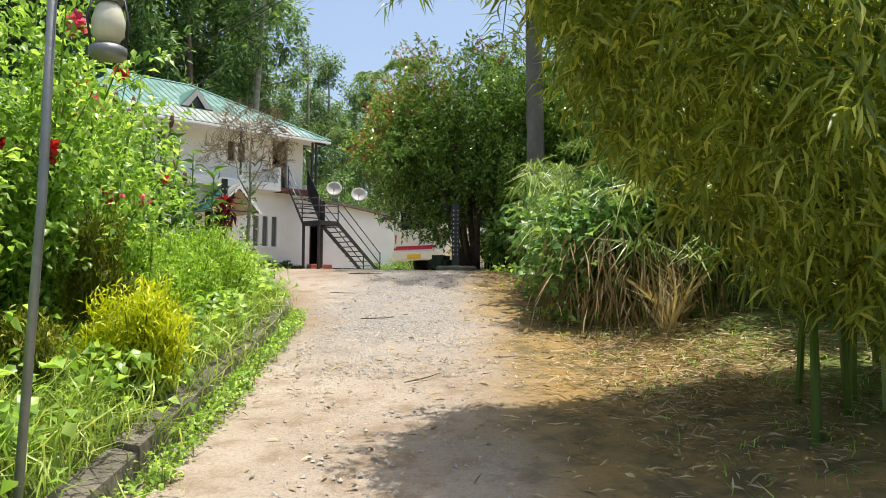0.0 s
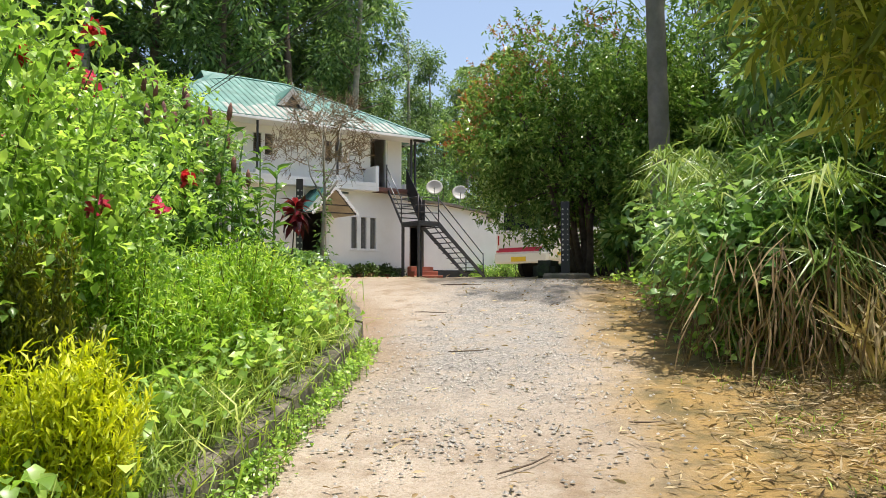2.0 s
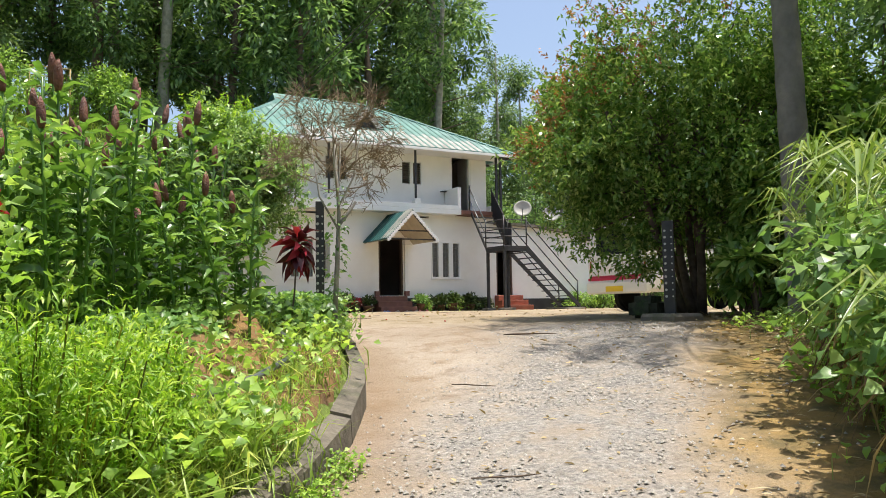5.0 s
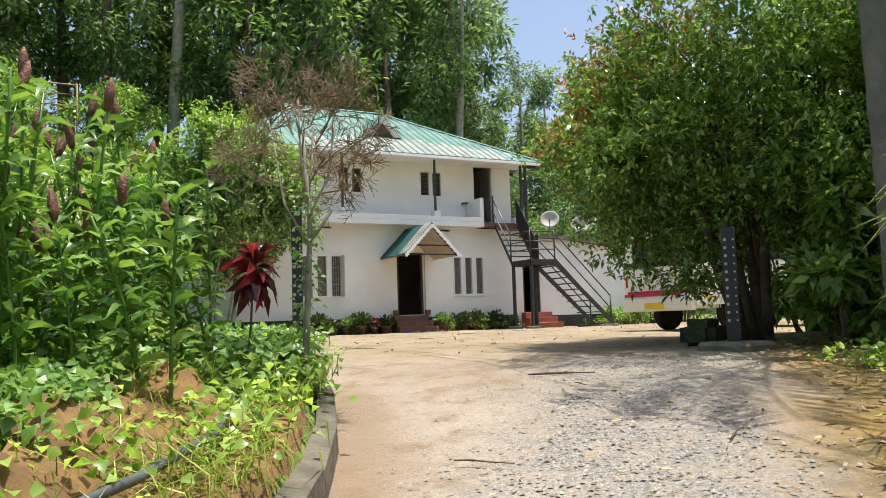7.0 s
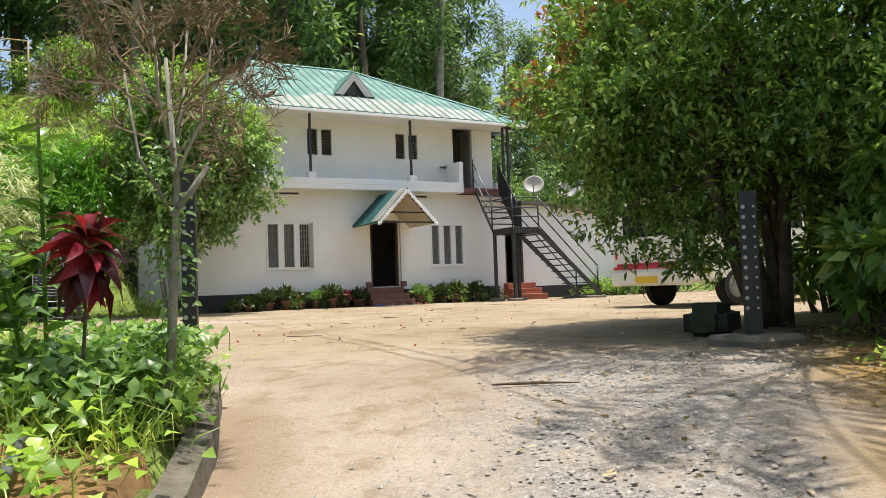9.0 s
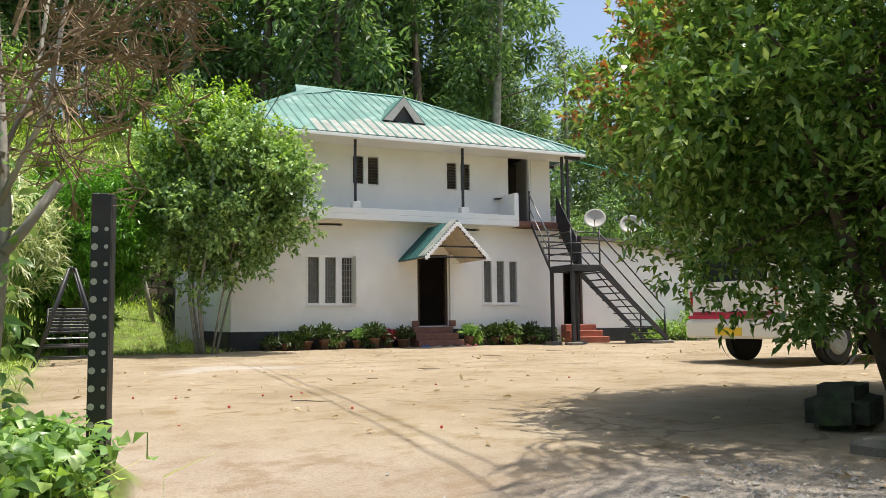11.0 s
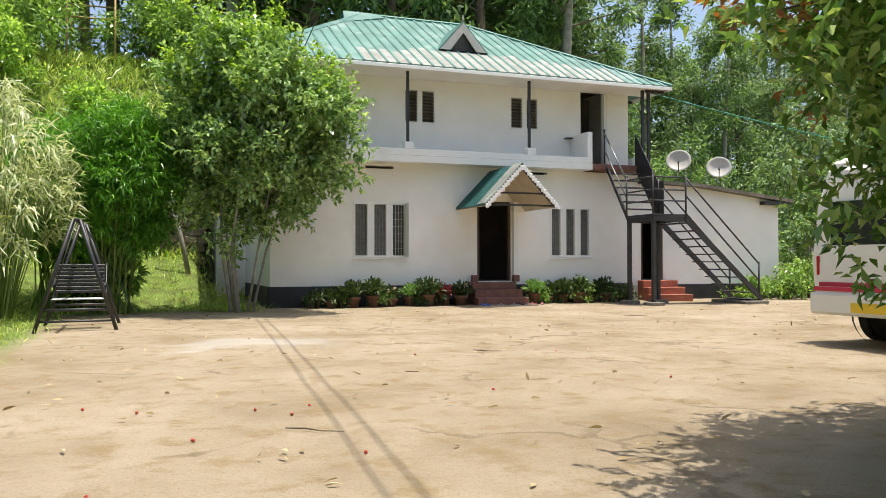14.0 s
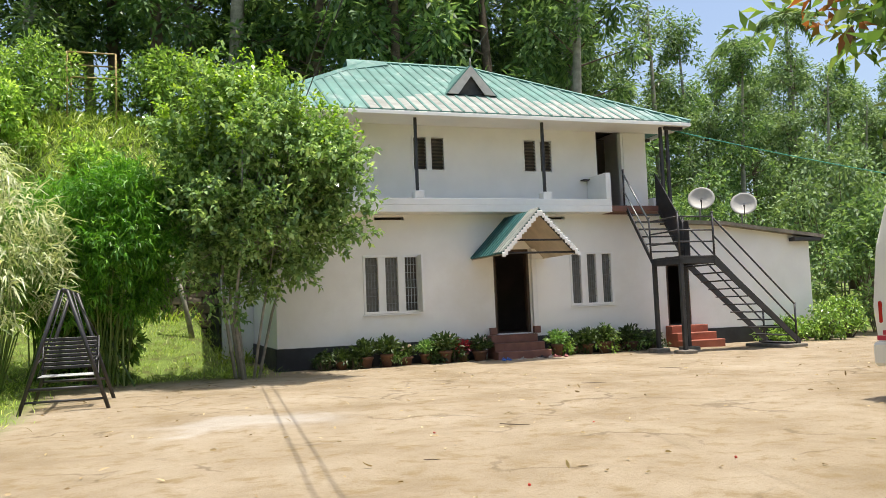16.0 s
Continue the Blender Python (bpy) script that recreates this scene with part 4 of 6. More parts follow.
# ---- gate posts, kerb ----
def gate_post(x, y, z0, z1, turn, label, w):
    g = thing("gate_post", (x, y, z0), label, "gate post", "gate posts at the drive's end")
    m = pose(x, y, 0, 0, 0, turn)
    bm = bmesh.new()
    bm_box(bm, -w, w, -0.015, 0.0, z0 - 0.15, z1, 0.003, m)
    bm_box(bm, w - 0.015, w, 0.001, 0.06, z0 - 0.15, z1, 0.003, m)
    bm_box(bm, -w, 0.015 - w, 0.001, 0.06, z0 - 0.15, z1, 0.003, m)
    part("channel", bm, STEEL, g, "dark steel channel")
    n = int((z1 - z0 - 0.25) / 0.085)
    for k in range(n):
        z = z0 + 0.22 + k * 0.085
        for dx in (-0.55 * w, 0.6 * w):
            bm = bmesh.new()
            bmesh.ops.create_circle(bm, cap_ends=True, segments=8, radius=0.017 if dx < 0 else 0.011, matrix=m @ pose(dx, -0.018, z, 90, 0, 0))
            part("hole", bm, DISH, g)


gate_post(6.93, 12.40, 1.76, 3.26, -22, "dark perforated steel gate post with creeper at its foot", 0.048)
gate_post(11.30, 11.33, 1.90, 3.10, -50, "dark perforated steel gate post on a concrete block", 0.072)
bl = box("concrete_block", 11.04, 11.62, 11.04, 11.64, 1.62, 1.90, CONCRETE, None, bevel=0.04)
tagged(bl, "low mossy concrete block under the gate post", "block")

kerb = thing("kerb", (*su(6, -1.6), 0.6), "low mossy concrete kerb along the drive", "kerb", kind="structure")


def kerb_stones():
    s = -2.0
    r = random.Random(4)
    while s < 13.5:
        ln = r.uniform(0.7, 1.1)
        e = min(s + ln, 13.65)
        a, b = Vector((*su(s, kerb_u(s)), 0)), Vector((*su(e, kerb_u(e)), 0))
        d = (b - a).normalized()
        nrm = Vector((-d.y, d.x, 0))
        za, zb = drive_z(s), drive_z(e)
        j = r.uniform(-0.015, 0.02)
        pts = []
        for off, dz in ((0.0, -0.15), (0.02, 0.17 + j), (0.15, 0.20 + j), (0.16, -0.15)):
            pts.append((a + d * 0.008 + nrm * off + Vector((0, 0, za + dz)), b - d * 0.008 + nrm * off + Vector((0, 0, zb + dz))))
        verts = [tuple(p[0]) for p in pts] + [tuple(p[1]) for p in pts]
        mesh_object("kerb_stone", verts, [(0, 1, 2, 3), (7, 6, 5, 4), (0, 4, 5, 1), (1, 5, 6, 2), (2, 6, 7, 3), (3, 7, 4, 0)], KERB, kerb)
        s = e


kerb_stones()


# ---- van ----
def van():
    X0, Y0, Y1, Z = 16.7, 17.3, 19.4, GZ
    v = thing("van", (19.3, 18.35, Z), "white minibus with a red stripe parked on the yard", "van")
    prof = [(0.0, 0.45), (0.0, 1.15), (0.06, 1.9), (0.16, 2.45), (0.35, 2.58), (3.9, 2.58), (4.35, 2.3), (4.95, 1.45), (5.35, 1.2), (5.45, 0.5)]
    bm = bmesh.new()
    ring = []
    for yy, inset in ((Y0, 0), (Y1, 0)):
        ring.append([bm.verts.new((X0 + px, yy + (0.10 if yy == Y0 else -0.10) * max(0, (pz - 1.1) / 1.5), Z + pz)) for px, pz in prof])
    n = len(prof)
    bm.faces.new(ring[0])
    bm.faces.new(ring[1][::-1])
    for i in range(n):
        bm.faces.new((ring[0][i], ring[1][i], ring[1][(i + 1) % n], ring[0][(i + 1) % n]))
    bmesh.ops.bevel(bm, geom=list(bm.edges), offset=0.07, segments=2, affect="EDGES")
    part("body", bm, VAN, v, "white body panels")
    box("bumper", X0 - 0.1, X0 + 0.12, Y0 + 0.02, Y1 - 0.02, Z + 0.42, Z + 0.72, VAN, v, "white rear bumper", 0.04)
    box("stripe", X0 - 0.105, X0 - 0.09, Y0 + 0.25, Y1 - 0.12, Z + 0.74, Z + 0.80, VAN_RED, v)
    box("stripe", X0 - 0.008, X0 + 0.01, Y0 + 0.2, Y1 - 0.12, Z + 0.80, Z + 0.86, VAN_RED, v)
    box("number_plate", X0 - 0.112, X0 - 0.1, Y0 + 0.75, Y1 - 0.75, Z + 0.47, Z + 0.60, YELLOW, v)
    for yy in (Y0 + 0.06, Y1 - 0.16):
        box("tail_lamp", X0 - 0.02, X0 + 0.06, yy + 0.03, yy + 0.08, Z + 0.95, Z + 1.22, VAN_LAMP, v, "red tail lamp", 0.015)
    box("rear_window", X0 + 0.015, X0 + 0.06, Y0 + 0.3, Y1 - 0.3, Z + 1.35, Z + 1.95, GLASS, v, bevel=0.01)
    for yy in (Y0 + 0.028, Y1 - 0.036):
        for k in range(4):
            a = X0 + 0.35 + k * 0.95
            box("side_window", a, a + 0.85, yy - 0.01, yy + 0.02, Z + 1.45, Z + 2.1, GLASS, v, bevel=0.01)
    box("side_reflector", X0 + 0.35, X0 + 0.5, Y0 - 0.012, Y0 + 0.01, Z + 0.62, Z + 0.72, YELLOW, v)
    for wx in (X0 + 1.15, X0 + 4.45):
        for yy, o in ((Y0 + 0.12, -1), (Y1 - 0.12, 1)):
            w = new("wheel")
            w.matrix_world = Matrix.Translation((wx, yy, Z + 0.37))
            bpy.context.view_layer.update()
            w.parent = v
            w.matrix_parent_inverse = v.matrix_world.inverted()
            bm = bmesh.new()
            bmesh.ops.create_cone(bm, cap_ends=True, segments=28, radius1=0.37, radius2=0.37, depth=0.24, matrix=Matrix.Translation((wx, yy, Z + 0.37)) @ pose(0, 0, 0, 90))
            bmesh.ops.bevel(bm, geom=[e for e in bm.edges if len(e.link_faces) == 2 and e.calc_face_angle() > 1], offset=0.05, segments=2, affect="EDGES")
            part("tyre", bm, RUBBER, w)
            bm = bmesh.new()
            bmesh.ops.create_cone(bm, cap_ends=True, segments=20, radius1=0.21, radius2=0.17, depth=0.03, matrix=Matrix.Translation((wx, yy + o * 0.135, Z + 0.37)) @ pose(0, 0, 0, 90 if o < 0 else -90))
            part("rim", bm, GREY_STEEL, w)
            bm = bmesh.new()
            bmesh.ops.create_cone(bm, cap_ends=False, segments=20, radius1=0.44, radius2=0.47, depth=0.06, matrix=Matrix.Translation((wx, yy + o * 0.10, Z + 0.42)) @ pose(0, 0, 0, 90))
            part("wheel_arch", bm, RUBBER, v)


van()


# ---- swing ----
def swing():
    x0, x1, ya, yb, top = 6.25, 7.52, 25.25, 26.95, GZ + 1.85
    s = thing("garden_swing", (6.9, 26.1, GZ), "dark steel garden swing seat on two A-frames", "swing")
    xm = (x0 + x1) / 2
    for y in (ya, yb):
        for xx in (x0, x1):
            tube("leg", [(xx, y, GZ - 0.03), (xm + (0.05 if xx > xm else -0.05), y, top)], 0.032, STEEL, s, sides=6)
        tube("cross_bar", [(x0 + 0.12, y, GZ + 0.36), (x1 - 0.12, y, GZ + 0.36)], 0.025, STEEL, s, sides=6)
    tube("cross_bar", [(x0 + 0.06, ya, GZ + 0.17), (x1 - 0.06, ya, GZ + 0.17)], 0.02, STEEL, s, sides=6)
    tube("top_beam", [(xm, ya - 0.05, top), (xm, yb + 0.05, top)], 0.035, STEEL, s)
    seat = new("seat")
    seat.matrix_world = Matrix.Translation((xm, 26.1, GZ + 0.5))
    bpy.context.view_layer.update()
    seat.parent = s
    seat.matrix_parent_inverse = s.matrix_world.inverted()
    ym = 26.0
    for k in range(8):
        yy = ym - 0.28 + k * 0.07
        box("slat", xm - 0.42, xm + 0.42, yy, yy + 0.035, GZ + 0.50, GZ + 0.52, GREY_STEEL, seat)
    for k in range(8):
        z = GZ + 0.60 + k * 0.065
        box("slat", xm - 0.40, xm + 0.40, ym + 0.28 + k * 0.014, ym + 0.30 + k * 0.014, z, z + 0.052, STEEL, seat)
    for xx in (xm - 0.42, xm + 0.42):
        tube("hanger", [(xx, ym - 0.25, GZ + 0.51), (xm + (xx - xm) * 0.15, ym, top)], 0.011, STEEL, seat, sides=5)
        tube("hanger", [(xx, ym + 0.35, GZ + 1.1), (xm + (xx - xm) * 0.15, ym, top)], 0.011, STEEL, seat, sides=5)
        tube("arm_rest", [(xx, ym - 0.26, GZ + 0.74), (xx, ym + 0.34, GZ + 0.78)], 0.02, STEEL, seat, sides=6)
        tube("frame_bar", [(xx, ym - 0.28, GZ + 0.50), (xx, ym + 0.28, GZ + 0.50), (xx, ym + 0.40, GZ + 1.12)], 0.018, STEEL, seat, sides=6)



swing()


# ---- trees ----
def limbs(r, base, top, crown_centres, n, r0):
    """Limbs from the trunk's upper part into the crown."""
    out = []
    for k in range(n):
        c = np.array(crown_centres[r.integers(len(crown_centres))])
        t = 0.35 + 0.6 * r.random()
        a = np.array(base) * (1 - t) + np.array(top) * t
        m = (a + c) / 2 + r.normal(0, 0.12, 3) + np.array([0, 0, 0.15])
        out.append(tube_geo([tuple(a), tuple(m), tuple(c)], [r0 * 0.45, r0 * 0.28, r0 * 0.1], 5))
    return join_geo(out)


def shoots(r, centres, radii, n, per, ln, out=0.8):
    """Leafy shoots: where each leaf starts and the way it points."""
    p, d = clump_points(r, centres, radii, n, 0.35)
    w = d * out + r.normal(0, 0.45, (n, 3)) + np.array([0, 0, 0.25])
    w /= np.linalg.norm(w, axis=1, keepdims=True)
    step = np.tile(np.linspace(0, 1, per), n)
    wr = np.repeat(w, per, 0)
    pos = np.repeat(p, per, 0) + wr * (step * ln)[:, None]
    aim = wr * 0.55 + r.normal(0, 0.62, (n * per, 3)) + np.array([0, 0, -0.12])
    return pos, aim


def broad_tree(name, x, y, z0, centre, size, lobes, lobe_r, clumps, clump_r, count, leaf_l, leaf_w, mat, bark, r0, label, category, seed, low=-0.6, stems=1, young=None, keep=None, hot_side=None):
    """A tree whose crown is many lobes, each with clumps of leafy shoots."""
    r = np.random.default_rng(seed)
    t = thing(name, (x, y, z0), label, category)
    lobe = dome_centres(r, centre, size, lobes, low, 0.72)
    rad = lobe_r * (0.65 + 0.6 * r.random(lobes))
    cc, d = clump_points(r, lobe, rad, clumps, 0.75)
    inner = dome_centres(r, centre, np.array(size) * 0.8, clumps // 4, low, 0.3)
    cc = np.concatenate([cc, inner])
    if keep is not None:
        cc = cc[[keep(*c) for c in cc]]
    top = (centre[0], centre[1], centre[2] + size[2] * 0.2)
    geo = []
    for k in range(stems):
        dx, dy = (r.normal(0, 0.36, 2) if stems > 1 else (0, 0))
        b = (x + dx * 0.4, y + dy * 0.4, z0 - 0.1)
        m1 = (x + dx * 0.9 + r.normal(0, 0.05), y + dy * 0.9, z0 + (top[2] - z0) * 0.3)
        m2 = ((m1[0] + top[0]) / 2 + dx + r.normal(0, 0.1), (m1[1] + top[1]) / 2 + dy, z0 + (top[2] - z0) * 0.62)
        e = (top[0] + dx * 2, top[1] + dy * 2, top[2])
        q = 0.7 + 0.5 * r.random()
        geo.append(tube_geo([b, m1, m2, e], [r0 * q, r0 * q * 0.8, r0 * q * 0.55, r0 * q * 0.3], 8))
    v, f = join_geo(geo)
    mesh_object("trunk", v, f, bark, t, "", True)
    v, f = limbs(r, (x, y, z0 + 0.4), top, cc, max(8, clumps // 4), r0)
    mesh_object("limb", v, f, bark, t)
    per = 9
    p, aim = shoots(r, cc, clump_r * (0.6 + 0.7 * r.random(len(cc))), count // per, per, leaf_l * 2.2)
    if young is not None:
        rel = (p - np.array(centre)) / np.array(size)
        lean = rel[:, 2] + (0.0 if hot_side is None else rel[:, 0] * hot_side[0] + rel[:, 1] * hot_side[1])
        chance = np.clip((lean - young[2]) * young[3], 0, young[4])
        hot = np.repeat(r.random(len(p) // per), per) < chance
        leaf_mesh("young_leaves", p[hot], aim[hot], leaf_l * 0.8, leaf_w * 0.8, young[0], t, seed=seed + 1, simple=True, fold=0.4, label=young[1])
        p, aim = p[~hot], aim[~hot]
    ln = leaf_l * (0.6 + 0.75 * r.random(len(p)))
    leaf_mesh("crown", p, aim, ln, leaf_w, mat, t, seed=seed, simple=True, fold=0.4)
    return t


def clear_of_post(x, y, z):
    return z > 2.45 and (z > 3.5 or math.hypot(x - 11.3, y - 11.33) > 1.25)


def clear_of_house(x, y, z):
    return z > 3.05 + 0.25 * abs(x - 10.2) and not (x > 9.9 and y > 29.9)


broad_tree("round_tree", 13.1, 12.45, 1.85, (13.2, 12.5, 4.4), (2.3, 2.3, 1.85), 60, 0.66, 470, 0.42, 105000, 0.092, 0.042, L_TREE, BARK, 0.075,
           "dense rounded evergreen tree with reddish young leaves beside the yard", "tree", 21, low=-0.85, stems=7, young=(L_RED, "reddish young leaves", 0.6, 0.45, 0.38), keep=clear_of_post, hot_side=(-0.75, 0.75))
broad_tree("leafy_bush_tree", 10.05, 29.55, 1.85, (10.4, 28.75, 5.95), (1.75, 1.2, 2.35), 40, 0.58, 280, 0.36, 36000, 0.135, 0.08, L_CORNER, PALE_BARK, 0.042,
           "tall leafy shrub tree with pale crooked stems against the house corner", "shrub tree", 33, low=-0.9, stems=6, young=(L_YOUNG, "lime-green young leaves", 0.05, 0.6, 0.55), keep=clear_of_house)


def forest_tree(seed, height, mat):
    """A tall narrow wood tree, built round the origin."""
    r = np.random.default_rng(seed)
    t = thing("forest_tree", (0, 0, 0), "tall slender forest tree with clumped dark foliage on the hillside", "tree", "wood behind the house")
    bend = r.normal(0, 0.35, 2)
    pts = [(bend[0] * q * q, bend[1] * q * q, height * q) for q in (0, 0.3, 0.6, 0.85, 1.0)]
    v, f = tube_geo([(a, b, c - 0.6) for a, b, c in pts], [0.24, 0.2, 0.15, 0.08, 0.03], 7)
    mesh_object("trunk", v, f, PALE_BARK if seed % 2 else BARK, t, "", True)
    cc, rad = [], []
    for k in range(46):
        q = 0.16 + 0.84 * r.random() ** 0.85
        w = (0.35 + 0.65 * math.sin(math.pi * min(1, q * 0.9 + 0.05))) * 2.3
        a = r.random() * 2 * math.pi
        d = w * (0.25 + 0.75 * r.random())
        cc.append((bend[0] * q * q + d * math.cos(a), bend[1] * q * q + d * math.sin(a), height * q))
        rad.append(0.45 + 0.65 * r.random())
    cc = np.array(cc)
    geo = []
    for c in cc[::2]:
        geo.append(tube_geo([(0, 0, c[2] - 0.8), tuple(c)], [0.05, 0.015], 4))
    v, f = join_geo(geo)
    mesh_object("limb", v, f, BARK, t)
    n = 5800
    p, d = clump_points(r, cc, rad, n, 0.3, 1.15)
    aim = d + r.normal(0, 0.6, (n, 3)) + np.array([0, 0, -0.35])
    leaf_mesh("crown", p, aim, 0.24 + 0.2 * r.random(n), 0.12, mat, t, seed=seed, simple=True)
    return t


FOREST = [forest_tree(50 + k, h, m) for k, (h, m) in enumerate(((19, L_FOREST), (22, L_FOREST), (17, L_FOREST2), (20, L_FOREST2), (15, L_FOREST)))]


def plant_forest():
    r = random.Random(9)
    spots = []
    for row, (dist, step) in enumerate(((41.5, 2.5), (46.5, 2.7), (53, 3.0))):
        x = -26 + row * 0.9
        while x < 60:
            y = dist + r.uniform(-1.3, 1.3)
            if x < 16:
                y += 6.0 if x < 9 else 3.5
            if x > 24:
                y += (x - 24) * 0.12
            if not (x < 12 and row > 0 and r.random() < 0.45):
                spots.append((x + r.uniform(-0.7, 0.7), y, row))
            x += step
    used = set()
    for i, (x, y, row) in enumerate(spots):
        k = r.randrange(5)
        # a lower stretch of wood where the sky shows
        az = math.degrees(math.atan2(y - 2, x - 2))
        scale = r.uniform(0.95, 1.2)
        if az < 59:
            scale *= (0.5, 0.62, 0.74)[row] if az > 44 else 0.8
        m = pose(x, y, land_z(x, y), r.uniform(-3, 3), r.uniform(-3, 3), r.uniform(0, 360)) @ Matrix.Diagonal((scale * 1.15, scale * 1.15, scale, 1))
        if k in used:
            t = copy_thing(FOREST[k], m)
            t.matrix_basis = m
        else:
            used.add(k)
            FOREST[k].matrix_basis = m


plant_forest()


def wood_edge(name, x, y, h, w, n, mat, seed, label, leaf=0.16, z=None):
    """A leafy thicket: many clumps on thin stems."""
    r = np.random.default_rng(seed)
    z0 = land_z(x, y) if z is None else z
    t = thing(name, (x, y, z0), label, "shrub")
    cc = np.array([(x + r.normal(0, w * 0.42), y + r.normal(0, w * 0.42), z0 + h * (0.12 + 0.88 * r.random() ** 0.8)) for _ in range(40)])
    rim = np.sqrt((cc[:, 0] - x) ** 2 + (cc[:, 1] - y) ** 2) / w
    cc[:, 2] = z0 + (cc[:, 2] - z0) * np.clip(1.15 - 0.5 * rim, 0.3, 1.1)
    geo = [tube_geo([(x + (c[0] - x) * 0.3, y + (c[1] - y) * 0.3, z0 - 0.1), tuple(c)], [0.03, 0.008], 4) for c in cc[::2]]
    v, f = join_geo(geo)
    mesh_object("stem", v, f, BARK, t)
    p, d = clump_points(r, cc, [w * 0.24] * len(cc), n, 0.3)
    aim = d + r.normal(0, 0.6, (n, 3)) + np.array([0, 0, -0.2])
    leaf_mesh("leaves", p, aim, leaf * (0.7 + 0.6 * r.random(n)), leaf * 0.45, mat, t, seed=seed, simple=True)
    return t


# thickets behind the house, up the bank and along the drive's far side
for k, (x, y, h, w, m, lf) in enumerate(((-6, 33, 4, 3.5, L_FOREST, 0.2), (-2, 38, 4, 3, L_BUSH, 0.2), (3.2, 34.5, 4.4, 1.7, L_WEED, 0.2), (16.8, 11.6, 9.0, 2.4, L_FOREST, 0.17), (1.5, 34, 5.0, 2.6, L_FOREST, 0.2), (8.6, 43, 2.4, 2.2, L_BUSH, 0.2), (10.5, 42, 3.4, 2.4, L_BUSH, 0.2), (4, 43, 2.8, 2.6, L_BUSH, 0.2),
                                         (24, 40.5, 5, 3, L_FOREST, 0.22), (29, 39, 6, 3.2, L_FOREST, 0.22), (34, 37, 7, 3.6, L_FOREST2, 0.24), (39, 34, 7, 3.6, L_FOREST, 0.24), (44, 31, 7, 4, L_FOREST2, 0.24), (30.0, 31.5, 4.0, 2.2, L_FOREST, 0.2),
                                         (17.5, 10.0, 9, 2.8, L_FOREST, 0.17), (15.3, 7.2, 8.5, 2.6, L_FOREST, 0.16), (13.0, 6.2, 6.5, 2.2, L_TREE, 0.15), (14.8, 9.9, 6.5, 1.8, L_FOREST, 0.15), (22, 13, 9, 3.4, L_FOREST, 0.2), (12.5, 3.3, 8, 2.6, L_FOREST, 0.16), (*su(10.2, 3.2), 5.6, 1.6, L_FOREST, 0.15), (*su(12.9, 3.3), 6.0, 1.7, L_FOREST, 0.15), (19, 3, 8, 4, L_FOREST2, 0.22), (26, 8, 9, 4.5, L_FOREST, 0.24), (28, 17, 8, 3.6, L_FOREST, 0.24),
                                         (-1.2, 9.5, 5.5, 2.3, L_FOREST, 0.16), (0.0, 13.5, 5.0, 2.5, L_FOREST, 0.16), (2.4, 17.5, 4.2, 2.2, L_BUSH, 0.16), (-4, 16, 7, 3.5, L_FOREST, 0.2), (3.6, 21.5, 3.2, 1.8, L_BUSH, 0.16))):
    wood_edge("thicket", x, y, h, w, 5200, m, 300 + k, "dense leafy thicket of mixed shrubs on the bank", lf)
for k, (x, y, h, w) in enumerate(((15.4, 11.6, 3.6, 1.1), (12.35, 10.75, 2.1, 0.5), (13.4, 9.9, 2.4, 0.9), (15.6, 13.6, 3.6, 1.3), (*su(7.3, 4.0), 3.4, 1.2), (*su(8.6, 4.6), 4.2, 1.4), (*su(6.0, 4.6), 3.8, 1.4), (7.0, 30.4, 2.2, 0.9))):
    wood_edge("shade_shrub", x, y, h, w, 4200, L_TREE, 360 + k, "dark broad-leaved shrub in the trees' shade", 0.2)
for k, (x, y) in enumerate(((27.2, 30.3), (26.0, 29.9), (25.0, 30.2))):
    wood_edge("low_shrub", x, y, 1.2 - 0.3 * k, 0.7, 1400, L_BUSH, 380 + k, "low grey-green shrub at the annex wall", 0.12)


def palm_fronds(r, top, n, length, leaf, droop, mat_leaf, parent, name="frond", width=0.03, lean=0.3):
    for k in range(n):
        a = 2 * math.pi * k / n + r.normal(0, 0.2)
        rise = lean + 0.7 * r.random()
        pts = []
        for q in np.linspace(0, 1, 7):
            out = length * (q - 0.12 * q * q)
            pts.append((top[0] + math.cos(a) * out * math.cos(rise * 0.6), top[1] + math.sin(a) * out * math.cos(rise * 0.6), top[2] + length * (math.sin(rise) * q - droop * q * q)))
        fr = tube(name, pts, [0.03 * (1 - 0.8 * q) + 0.004 for q in np.linspace(0, 1, 7)], L_PAPYRUS, parent, sides=5)
        pos, aim = [], []
        side = np.array([-math.sin(a), math.cos(a), 0])
        along = np.array([math.cos(a), math.sin(a), 0])
        for q in np.linspace(0.18, 0.99, 34):
            i = min(5, int(q * 6))
            f = q * 6 - i
            c = np.array(pts[i]) * (1 - f) + np.array(pts[i + 1]) * f
            for sg in (-1, 1):
                pos.append(c)
                aim.append(side * sg + along * 0.55 + np.array([0, 0, -0.35 + r.normal(0, 0.15)]))
        leaf_mesh("leaflet", pos, aim, leaf * (0.75 + 0.4 * r.random(len(pos))), width, mat_leaf, fr, seed=k, droop=0.25)


